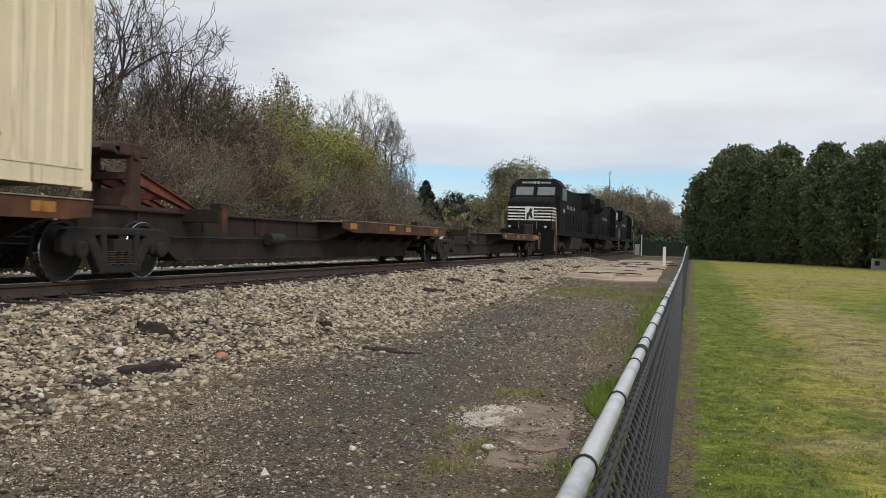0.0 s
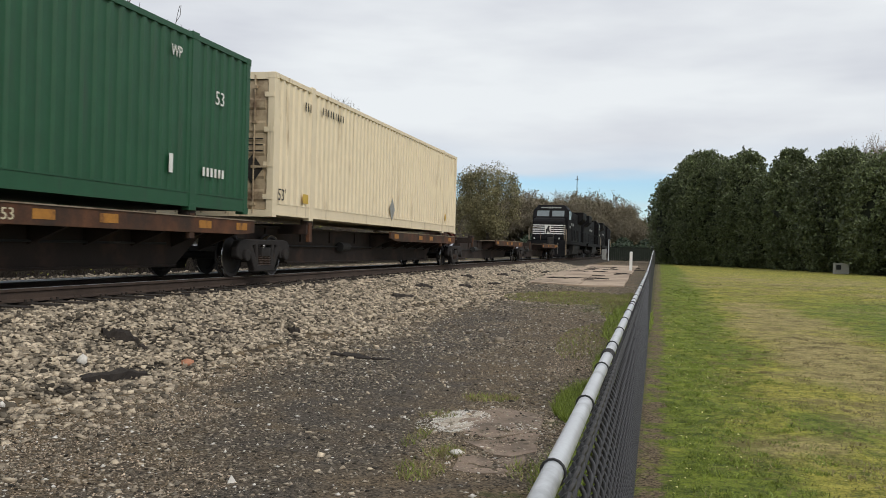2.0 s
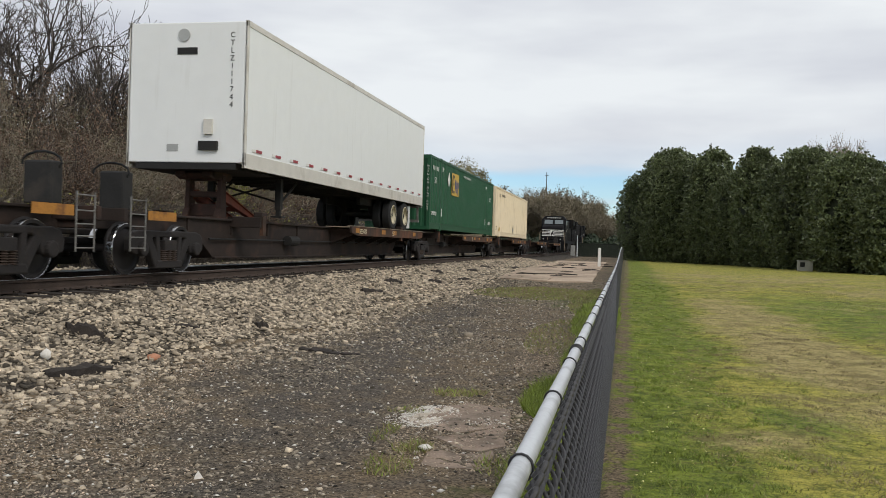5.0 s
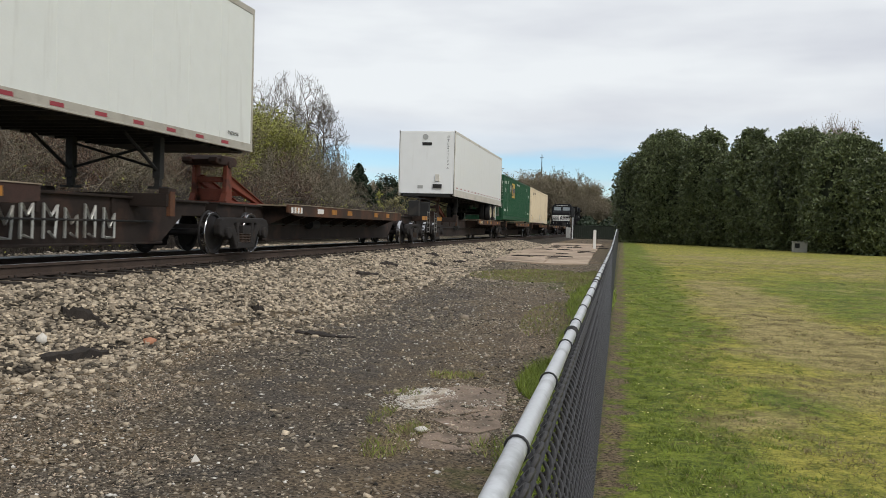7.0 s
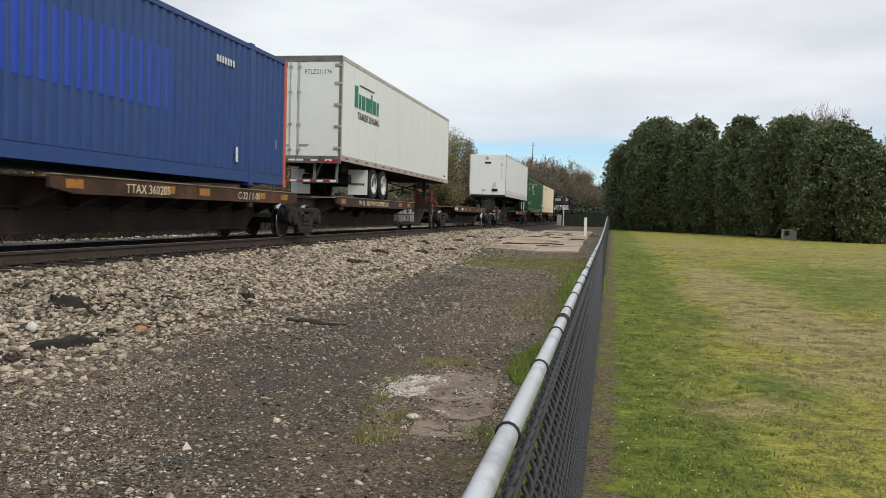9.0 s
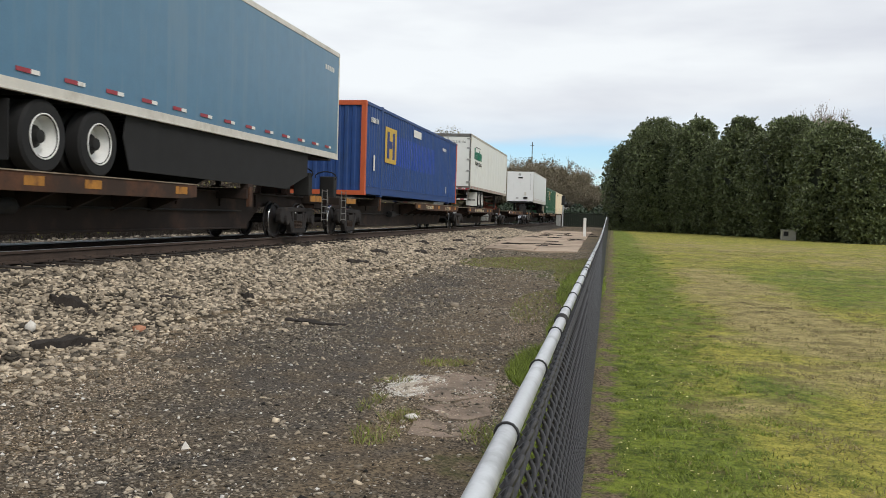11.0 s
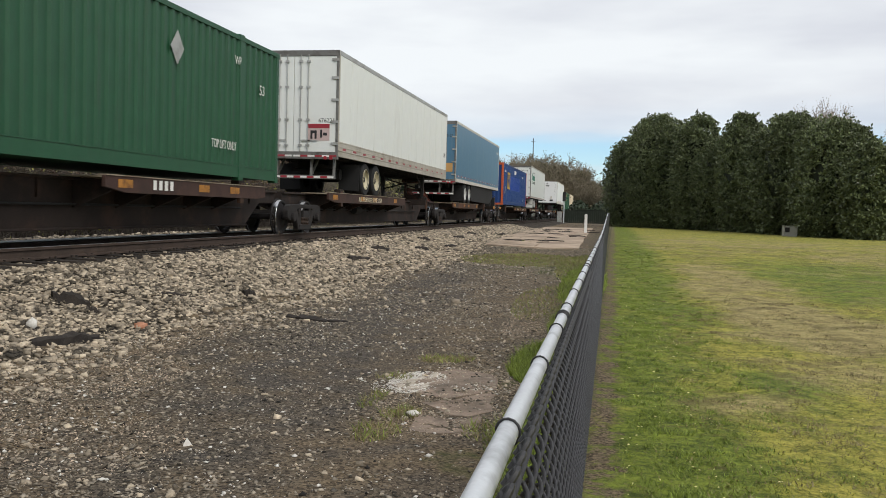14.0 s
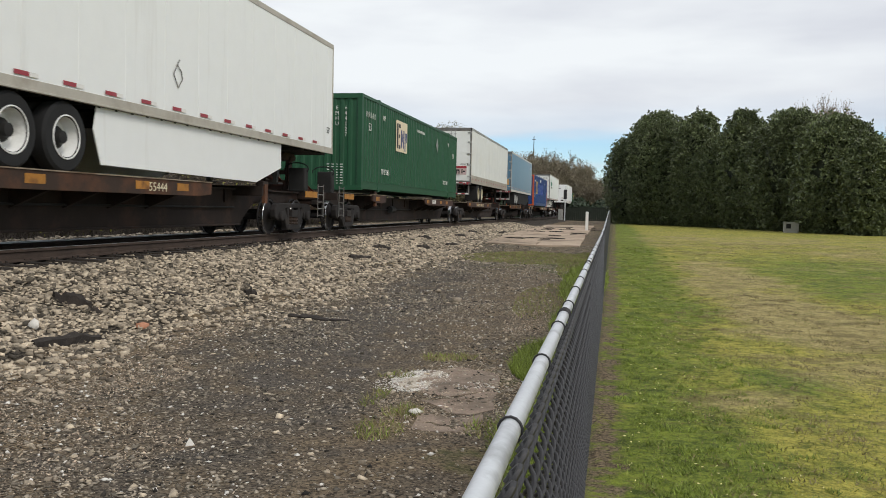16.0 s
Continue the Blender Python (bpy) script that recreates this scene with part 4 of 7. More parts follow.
def trailer(colour, label, s0, s1, turned=False, axles=(2.5, 3.75), rim="rim_white", rail="alloy", seams=1.22, tape="white_paint", skirt=None, skirt_end=3.5, bottom=2.09, top=5.0, deep_rail=0.16, frame_col="alloy", tape_z=0.055, rods_at=((-1, 0.20), (-1, 0.42), (1, 0.20), (1, 0.42)), flap="rubber", seam_paint=None, upper=None):
    """Box semi-trailer; its doors are at the station end unless it is turned about."""
    n = s1 - s0
    thing = moving("semi_trailer", label, "trailer", s1 if turned else s0, "trailers on the train", turned)
    w, z0, z1 = 1.295, bottom, top
    body = part("box_body", Geo().box(-w, w, 0.02, n, z0 + 0.10, z1 - 0.02), colour, thing, bevel=0.02)
    for sx in (-1, 1):
        lo, hi = min(sx * (w - 0.05), sx * (w + 0.012)), max(sx * (w - 0.05), sx * (w + 0.012))
        part("top_rail", Geo().box(lo, hi, 0.0, n, z1 - 0.12, z1), upper or rail, thing, bevel=0.006)
        g = Geo().box(lo, hi, 0.0, n, z0, z0 + deep_rail)
        g.box(min(sx * w, sx * (w + 0.022)), max(sx * w, sx * (w + 0.022)), 0.0, n, z0 - 0.0, z0 + 0.03)
        if deep_rail > 0.3:
            for dz, out in ((deep_rail - 0.04, 0.020), (deep_rail * 0.62, 0.017), (0.15, 0.026)):
                g.box(min(sx * w, sx * (w + out)), max(sx * w, sx * (w + out)), 0.0, n, z0 + dz, z0 + dz + 0.028)
        bottom_rail = part("bottom_rail", g, rail, thing, bevel=0.005)
        if seams:
            y = seams
            while y < n - 0.4:
                s = Geo().box(min(sx * w, sx * (w + 0.006)), max(sx * w, sx * (w + 0.006)), y - 0.035, y + 0.035, z0 + deep_rail, z1 - 0.12)
                rz = z0 + deep_rail + 0.06
                while rz < z1 - 0.2:
                    for dy in (-0.022, 0.022):
                        s.box(min(sx * (w + 0.006), sx * (w + 0.010)), max(sx * (w + 0.006), sx * (w + 0.010)), y + dy - 0.006, y + dy + 0.006, rz, rz + 0.012)
                    rz += 0.10
                part("panel_seam", s, seam_paint or colour, body)
                y += seams
        y = 0.4
        while y < n - 0.8:
            part("reflective_strip", Geo().box(min(sx * (w + 0.013), sx * (w + 0.016)), max(sx * (w + 0.013), sx * (w + 0.016)), y, y + 0.30, z0 + tape_z, z0 + tape_z + 0.06), "red_tape", bottom_rail)
            part("reflective_strip", Geo().box(min(sx * (w + 0.013), sx * (w + 0.016)), max(sx * (w + 0.013), sx * (w + 0.016)), y + 0.30, y + 0.48, z0 + tape_z, z0 + tape_z + 0.06), tape, bottom_rail)
            y += 1.02
        for y in (0.0, n - 0.07):
            part("corner_post", Geo().box(lo, hi, y, y + 0.07, z0, z1), rail, thing, bevel=0.01)
    # rear doors
    part("rear_frame", Geo().box(-w, w, -0.03, 0.06, z1 - 0.16, z1).box(-w, w, -0.05, 0.08, z0 - 0.08, z0 + 0.12).box(-w, -w + 0.07, -0.03, 0.05, z0, z1).box(w - 0.07, w, -0.03, 0.05, z0, z1), "guard_steel", thing, bevel=0.008)
    for s in (-1, 1):
        a, b = (0.008, w - 0.075) if s > 0 else (-(w - 0.075), -0.008)
        door = part("door", Geo().box(a, b, -0.012, 0.03, z0 + 0.125, z1 - 0.165), colour, thing, bevel=0.004)
        for q in [q for side, q in rods_at if side == s]:
            rod = Geo().tube((s * q, -0.035, z0 + 0.08), (s * q, -0.035, z1 - 0.12), 0.015, n=8)
            for z in (z0 + 0.3, z0 + 1.0, z0 + 1.9, z0 + 2.6):
                rod.box(s * q - 0.05, s * q + 0.05, -0.055, -0.012, z - 0.03, z + 0.03)
            rod.box(min(s * q, s * (q + 0.30)), max(s * q, s * (q + 0.30)), -0.05, -0.035, z0 + 0.42, z0 + 0.45)
            part("lock_rod", rod, "alloy", door)
        for z in (z0 + 0.35, z0 + 0.95, z0 + 1.55, z0 + 2.15, z0 + 2.65):
            part("hinge", Geo().box(min(s * (w - 0.2), s * w), max(s * (w - 0.2), s * w), -0.045, -0.01, z - 0.035, z + 0.035), "alloy", door)
        k = 0
        x = 0.02
        while x < w - 0.2:
            part("rear_strip", Geo().box(min(s * x, s * (x + 0.2)), max(s * x, s * (x + 0.2)), -0.054, -0.05, z0 - 0.02, z0 + 0.03), "red_tape" if k % 2 else "white_paint", thing)
            x += 0.21
            k += 1
        for q in (0.95, 1.12):
            part("tail_lamp", Geo().cyl((s * q, -0.055, z0 - 0.045), 0.05, 0.03, "y", 14), "red_tape", thing)
    # underride guard
    u = Geo().box(-1.2, 1.2, 0.05, 0.13, z0 - 0.62, z0 - 0.52)
    for x in (-1.16, -0.5, 0.5, 1.16):
        u.prism([(0.06, z0 - 0.56), (0.12, z0 - 0.56), (0.20, z0 - 0.02), (0.12, z0 - 0.02)], x - 0.03, x + 0.03)
    for x in (-0.5, 0.5):
        u.prism([(0.12, z0 - 0.5), (0.18, z0 - 0.5), (0.75, z0 - 0.02), (0.65, z0 - 0.02)], x - 0.03, x + 0.03)
    gd = part("underride_guard", u, "guard_steel", thing, "grey steel underride guard")
    for k in range(12):
        part("guard_strip", Geo().box(-1.16 + k * 0.195, -0.975 + k * 0.195, 0.044, 0.048, z0 - 0.60, z0 - 0.545), "white_paint" if k % 2 else "red_tape", gd)
    # floor beams and slider rails
    f = Geo()
    y = 0.4
    while y < n - 0.3:
        f.box(-w + 0.06, w - 0.06, y - 0.03, y + 0.03, z0 - 0.02, z0 + 0.11)
        y += 0.46
    part("floor_frame", f, "dark_frame", thing)
    a0, a1 = axles
    b = Geo().box(-0.6, -0.48, a0 - 1.3, a1 + 1.6, z0 - 0.24, z0).box(0.48, 0.6, a0 - 1.3, a1 + 1.6, z0 - 0.24, z0)
    for y in axles:
        b.cyl((0, y, 1.57), 0.065, 2.2, "x", 12)
        b.prism([(y - 0.4, z0 - 0.24), (y + 0.4, z0 - 0.24), (y + 0.1, z0 - 0.48), (y - 0.1, z0 - 0.48)], -0.62, -0.46)
        b.prism([(y - 0.4, z0 - 0.24), (y + 0.4, z0 - 0.24), (y + 0.1, z0 - 0.48), (y - 0.1, z0 - 0.48)], 0.46, 0.62)
    bogie = part("bogie", b, "dark_frame", thing)
    for y in axles:
        for s in (-1, 1):
            road_wheel(bogie, y, 1.57, s, rim)
    for s in (-1, 1):
        part("mud_flap", Geo().box(min(s * 0.62, s * 1.25), max(s * 0.62, s * 1.25), a0 - 0.72, a0 - 0.705, z0 - 0.88, z0 - 0.1), flap, bogie)
    # air tank and cross braces above the axles
    part("air_tank", Geo().cyl((0, a0 - 0.95, z0 - 0.42), 0.16, 1.5, "x", 16), "dark_frame", bogie, smooth=True)
    # landing gear behind the kingpin
    lg = Geo()
    yl = n - 2.9
    for s in (-0.85, 0.85):
        lg.box(s - 0.07, s + 0.07, yl - 0.07, yl + 0.07, z0 - 0.72, z0).box(s - 0.05, s + 0.05, yl - 0.05, yl + 0.05, z0 - 0.86, z0 - 0.7)
        lg.box(s - 0.13, s + 0.13, yl - 0.13, yl + 0.13, z0 - 0.90, z0 - 0.86)
        lg.tube((s, yl, z0 - 0.6), (s, yl - 1.1, z0 - 0.02), 0.03, n=6)
    lg.tube((-0.85, yl, z0 - 0.55), (0.85, yl, z0 - 0.1), 0.025, n=6).tube((0.85, yl, z0 - 0.55), (-0.85, yl, z0 - 0.1), 0.025, n=6)
    part("landing_gear", lg, "dark_frame", thing)
    part("coupler_plate", Geo().box(-1.1, 1.1, n - 1.9, n - 0.02, z0 - 0.03, z0 + 0.1), "dark_frame", thing)
    if skirt:
        for s in (-1, 1):
            sk = Geo().prism([(a1 + 0.78, z0), (a1 + 0.70, z0 - 0.35), (a1 + 0.9, z0 - 0.86), (n - skirt_end - 1.4, z0 - 0.92), (n - skirt_end, z0 - 0.55), (n - skirt_end, z0)], s * 1.20, s * 1.225)
            part("side_skirt", sk, skirt, thing, "black rubber side skirt" if skirt == "rubber" else "white aerodynamic side skirt", bevel=0.004)
    return thing


def locomotive(station, cab_near, label):
    """Six-axle road diesel, built with its cab at the station end."""
    n = 22.0
    thing = moving("locomotive", label, "locomotive", station if cab_near else station + n, "locomotives", not cab_near)
    part("frame", Geo().box(-1.5, 1.5, 0.5, n - 0.5, 1.18, 1.48).box(-1.52, 1.52, 1.6, n - 1.6, 1.42, 1.50), "loco_black", thing, bevel=0.02)
    part("pilot", Geo().prism([(0.45, 0.20), (0.62, 0.15), (0.75, 1.25), (0.5, 1.25)], -1.45, 1.45), "loco_black", thing)
    part("coupler", Geo().box(-0.14, 0.14, -0.15, 0.5, 0.72, 0.98).box(-0.2, 0.2, -0.3, -0.1, 0.66, 1.04), "truck_iron", thing, bevel=0.03)
    nose = part("nose", Geo().prism([(0.95, 1.48), (1.12, 3.02), (1.5, 3.22), (2.6, 3.40), (2.6, 1.48)], -1.25, 1.25), "loco_black", thing, bevel=0.12)
    for k in range(5):
        z = 1.98 + k * 0.17
        for a, b in ((-1.22, -0.26), (0.26, 1.22)):
            yq = 0.95 + (z - 1.48) / 1.47 * 0.17
            part("stripe", Geo().prism([(yq - 0.012, z), (yq - 0.005, z + 0.075), (yq + 0.03, z + 0.075), (yq + 0.03, z)], a, b), "white_paint", nose, "white nose stripe")
            sx = 1 if a > 0 else -1
            part("stripe", Geo().box(min(sx * 1.251, sx * 1.262), max(sx * 1.251, sx * 1.262), yq + 0.12, 2.55, z, z + 0.075), "white_paint", nose)
    part("emblem", Geo().prism([(-0.24, 1.98), (0.24, 1.98), (0.24, 2.74), (-0.24, 2.74)], 0.985, 1.10, "y"), "white_paint", nose, "white square emblem panel")
    part("emblem_figure", Geo().prism([(-0.16, 2.02), (-0.04, 2.02), (0.0, 2.25), (0.12, 2.08), (0.2, 2.12), (0.12, 2.42), (0.18, 2.62), (0.04, 2.66), (-0.04, 2.45), (-0.14, 2.35)], 0.972, 0.984, "y"), "black_paint", nose, "dark figure on the emblem")
    cab = part("cab", Geo().prism([(2.55, 1.48), (2.62, 3.42), (2.95, 4.0), (5.3, 4.0), (5.3, 1.48)], -1.46, 1.46), "loco_black", thing, bevel=0.04)
    g = Geo().prism([(2.95, 4.0), (3.3, 4.46), (5.3, 4.48), (5.3, 4.0)], -1.46, 1.46)
    g.v = [(x * 0.74 if z > 4.2 else x, y, z) for x, y, z in g.v]
    part("cab_roof", g, "loco_black", cab, bevel=0.06)
    for s in (-1, 1):
        a, b = sorted((s * 0.12, s * 1.12))
        part("windshield", Geo().prism([(2.625, 3.48), (2.905, 3.96), (3.0, 3.94), (2.72, 3.46)], a, b), "glass_sky_tint", cab)
        part("windshield_frame", Geo().prism([(2.60, 3.43), (2.622, 3.465), (2.7, 3.465), (2.7, 3.43)], a - 0.05, b + 0.05), "dark_frame", cab)
        a, b = sorted((s * 1.475, s * 1.487))
        part("side_window", Geo().box(a, b, 3.3, 4.1, 3.25, 3.95).box(a, b, 4.25, 4.95, 3.25, 3.95), "glass_dark", cab)
        for x0 in (0.24, 0.55):
            part("number_board", Geo().box(min(s * x0, s * (x0 + 0.28)), max(s * x0, s * (x0 + 0.28)), 3.06, 3.14, 4.17, 4.27), "alloy", cab)
        part("headlight", Geo().cyl((s * 0.11, 3.08, 4.22), 0.085, 0.10, "y", 14), "lamp_lens", cab)
        part("ditch_light", Geo().cyl((s * 1.0, 0.5, 1.62), 0.07, 0.1, "y", 12), "lamp_lens", thing)
    hood = part("hood", Geo().box(-0.95, 0.95, 5.3, n - 1.1, 1.48, 4.20).box(-0.98, 0.98, 5.3, 7.2, 4.2, 4.35), "loco_black", thing, bevel=0.05)
    part("radiator_housing", Geo().prism([(-1.0, 3.3), (-1.5, 3.75), (-1.5, 4.45), (1.5, 4.45), (1.5, 3.75), (1.0, 3.3)], n - 5.0, n - 1.4, "y"), "loco_black", thing, bevel=0.04)
    part("exhaust", Geo().box(-0.5, 0.5, 10.5, 11.6, 4.2, 4.42), "dark_frame", hood, bevel=0.03)
    for s in (-1, 1):
        for k in range(13):
            y = 5.7 + k * 0.85
            if y < n - 5.4:
                a, b = sorted((s * 0.95, s * 0.962))
                part("hood_door", Geo().box(a, b, y, y + 0.76, 1.7, 3.6), "loco_black", hood)
        a, b = sorted((s * 0.963, s * 0.968))
        for k, (y, wd) in enumerate(((9.0, 0.5), (9.7, 0.5), (10.4, 0.5), (11.1, 0.5), (11.8, 0.5), (12.5, 0.5))):
            part("lettering_bar", Geo().box(a, b, y, y + wd * 0.6, 2.95, 3.2), "alloy", hood, "white bar of unreadable lettering")
        a, b = sorted((s * 1.488, s * 1.492))
        part("cab_number_bar", Geo().box(a, b, 3.7, 4.5, 2.55, 2.75), "alloy", cab)
        hr = Geo()
        for k in range(11):
            y = 5.6 + k * 1.45
            hr.tube((s * 1.46, y, 1.5), (s * 1.46, y, 2.5), 0.018, n=5)
        hr.tube((s * 1.46, 5.5, 2.5), (s * 1.46, n - 1.6, 2.5), 0.018, n=5)
        part("handrail", hr, "loco_black", thing)
        st = Geo()
        for k in range(4):
            st.box(min(s * 1.15, s * 1.5), max(s * 1.15, s * 1.5), 0.75, 1.2, 0.35 + k * 0.28, 0.38 + k * 0.28)
        st.tube((s * 1.5, 0.72, 0.3), (s * 1.5, 0.72, 2.4), 0.02, n=5).tube((s * 1.5, 1.22, 0.3), (s * 1.5, 1.22, 2.4), 0.02, n=5)
        part("step_well", st, "deck_tan", thing)
        fr = Geo().tube((s * 0.5, 0.6, 1.5), (s * 0.5, 0.6, 2.5), 0.018, n=5).tube((s * 1.4, 0.6, 1.5), (s * 1.4, 0.6, 2.5), 0.018, n=5).tube((s * 0.5, 0.6, 2.5), (s * 1.4, 0.6, 2.5), 0.018, n=5)
        part("front_handrail", fr, "deck_tan", thing)
    part("fuel_tank", Geo().prism([(-1.3, 0.40), (-1.0, 0.22), (1.0, 0.22), (1.3, 0.40), (1.42, 0.95), (1.42, 1.2), (-1.42, 1.2), (-1.42, 0.95)], 8.2, 13.8, "y"), "dark_frame", thing, "dusty dark fuel tank", bevel=0.03)
    for yc in (4.3, n - 4.3):
        g = Geo()
        for sx in (-1.08, 1.08):
            g.prism([(yc - 2.5, 0.55), (yc - 2.3, 0.82), (yc + 2.3, 0.82), (yc + 2.5, 0.55), (yc + 2.2, 0.42), (yc + 1.5, 0.62), (yc + 0.6, 0.42), (yc - 0.6, 0.42), (yc - 1.5, 0.62), (yc - 2.2, 0.42)], sx - 0.08, sx + 0.08)
            for q in (-2.05, 0, 2.05):
                g.cyl((sx * 1.08, yc + q, 0.53), 0.17, 0.16, "x", 12)
        g.box(-1.0, 1.0, yc - 1.6, yc + 1.6, 0.75, 1.15)
        tr = part("truck", g, "truck_iron", thing, bevel=0.02)
        for q in (-2.05, 0, 2.05):
            wheelset(tr, yc + q, 0.53)
    return thing


# cars, from the engines back
spine_car(43.9, 59.9, decks=((8.6, 16.6),), supports=(3.0,), front_end=True)
spine_car(27.2, 43.9, decks=((8.2, 16.6),), hitches=((1.75, 1, "hitch_dark"),), supports=(3.0, 13.8))
spine_car(10.2, 27.2, decks=((8.4, 16.6),), supports=(2.4, 14.5))
spine_car(-7.4, 10.2, decks=((8.0, 17.2),), supports=(2.8, 14.9), marks=((10.5, "53"),))
spine_car(-25.9, -7.4, decks=((9.6, 18.2),), hitches=((3.4, 1, "hitch_dark"),), supports=(3.6, 15.2), rear_end=True, marks=((13.9, "53"), (10.3, "553421"),))
spine_car(-45.8, -30.0, decks=((2.4, 12.8),), supports=(), front_end=True)
spine_car(-64.3, -45.8, decks=((2.5, 12.1),), hitches=((19.6, 1, "hitch_red"),), supports=(3.0, 15.6), dark=True, marks=((4.6, "VN 28 - ALL PURPOSE SPINE CAR"),))
spine_car(-82.6, -64.3, decks=((8.1, 17.6),), supports=(2.8, 14.9), rear_end=True, marks=((10.0, "TTAX 360205"), (14.2, "C-22 / 1-01")))
spine_car(-103.4, -87.0, decks=((2.6, 10.5),), hitches=((17.4, 1, "hitch_dark"),), supports=(13.0,), front_end=True)
spine_car(-121.2, -103.4, decks=((1.8, 10.6),), hitches=((17.5, 1, "hitch_dark"),), supports=(3.0, 14.5), dark=True, marks=((4.6, "ALL PURPOSE SPINE CAR"),))
spine_car(-139.8, -121.2, decks=((2.0, 3.6), (9.8, 16.0)), supports=(2.4, 14.8), dark=True, rear_end=True)
spine_car(-162.0, -144.3, decks=((3.0, 12.8),), hitches=((19.2, 1, "hitch_dark"),), supports=(15.5,), front_end=True, marks=((10.5, "55444"),))

for s, near, lab in ((64.4, True, "black diesel locomotive with white nose stripes and emblem"), (87.4, False, "black diesel locomotive coupled behind the leading pair"), (110.4, False, "black diesel locomotive at the head of the train")):
    locomotive(s, near, lab)

cream = container("cream", "cream corrugated fifty-three foot container with rusty doors", 10.55, 26.75, end_paint="cream_dirty", doors=True)
green_a = container("green", "dark green corrugated container with a yellow square emblem", -6.65, 9.45)
blue_c = container("blue", "blue corrugated container with orange end posts", -81.85, -65.8, post_paint="orange_paint")
green_b = container("green", "dark green corrugated container with a cream emblem panel", -139.22, -123.15)

trailer_a = trailer("white_panel", "plain white box trailer with its nose to the rear", -23.45, -7.95, turned=True, bottom=2.05, axles=(2.38, 3.88), rim="rim_cream", flap="white_panel", seams=0, deep_rail=0.30, rail="light_rail", tape_z=0.36)
trailer_b = trailer("warm_white", "off-white box trailer with green lettering on its side", -61.65, -45.55, axles=(3.65, 4.85), rail="grey_rail", tape="grey_rail", rods_at=((1, 0.06), (-1, 0.20), (-1, 0.48)), flap="warm_white", upper="grey_rail")
trailer_c = trailer("steel_blue", "steel-blue box trailer with a small orange notice", -100.4, -84.6, axles=(3.1, 4.4), seams=0, skirt="rubber", skirt_end=2.2, rail="light_rail", tape_z=0.26, rods_at=((1, 0.06), (-1, 0.20), (-1, 0.48)))
trailer_d = trailer("warm_white", "white box trailer with a deep aluminium side rail", -118.75, -102.9, axles=(2.95, 4.2), rim="rim_cream", deep_rail=0.42, rail="grey_rail", tape_z=0.19, tape="grey_rail", upper="alloy")
trailer_e = trailer("white_panel", "white box trailer with a long white side skirt", -158.3, -142.03, axles=(3.50, 4.63), skirt="white_panel", flap="white_panel", rail="grey_rail", tape_z=0.19)


# ---- markings ----
SIDE, BACK = (90, 0, 90), (90, 0, 0)


def bars(thing, y0, y1, z, high, count, material="white_paint", x=1.300, fill=0.55):
    """A row of plain bars for lettering that cannot be read."""
    step = (y1 - y0) / count
    for k in range(count):
        part("lettering_bar", Geo().box(x, x + 0.004, y0 + k * step, y0 + (k + fill) * step, z, z + high), material, thing)


def panel(thing, name, y0, y1, z0, z1, material, label="", x=1.300):
    return part(name, Geo().box(x, x + 0.004, y0, y1, z0, z1), material, thing, label)


def diamond(thing, y, z, r, material, label, x=1.300):
    return part("placard", Geo().prism([(y - r, z), (y, z - r * 1.25), (y + r, z), (y, z + r * 1.25)], x, x + 0.004), material, thing, label)


def square_emblem(thing, y0, y1, z0, z1, ground_paint, second):
    """Square emblem panel with three plain upright shapes."""
    p = panel(thing, "emblem_panel", y0, y1, z0, z1, ground_paint, "square emblem panel", 1.300)
    w, h = y1 - y0, z1 - z0
    sh = lambda a, b, c, d, m: part("emblem_shape", Geo().box(1.3045, 1.308, y0 + a * w, y0 + b * w, z0 + c * h, z0 + d * h), m, p)
    for a, b, c, d in ((0.07, 0.19, 0.10, 0.90), (0.23, 0.38, 0.78, 0.90), (0.23, 0.34, 0.45, 0.56), (0.23, 0.38, 0.10, 0.22)):
        sh(a, b, c, d, "black_paint")
    for a, b, c, d in ((0.43, 0.52, 0.14, 0.72), (0.55, 0.61, 0.34, 0.62), (0.64, 0.72, 0.14, 0.72), (0.77, 0.84, 0.05, 0.66), (0.87, 0.95, 0.36, 0.66)):
        sh(a, b, c, d, second)


letters("size_mark", "53'", 0.34, "black_paint", cream, (1.300, 0.22, 1.55), SIDE)
bars(cream, 1.55, 1.95, 3.55, 0.19, 3, "dark_frame", fill=0.3)
bars(cream, 2.55, 4.0, 3.62, 0.16, 9, "dark_frame", fill=0.32)
panel(cream, "sticker", 1.5, 1.8, 1.55, 1.75, "yellow_paint", "small yellow notice")
diamond(cream, 8.05, 1.73, 0.26, "alloy", "grey worn placard holder")
diamond(cream, 14.55, 1.75, 0.1, "yellow_paint", "small yellow notice")
part("door_placard", Geo().prism([(0.60, 2.16), (0.83, 1.86), (1.06, 2.16), (0.83, 2.46)], 0.004, 0.010, "y"), "dark_frame", cream, "dark diamond placard on the door")
for k in range(3):
    part("door_text_bar", Geo().box(0.55, 1.05, 0.006, 0.010, 2.75 - k * 0.12, 2.775 - k * 0.12), "dark_frame", cream)

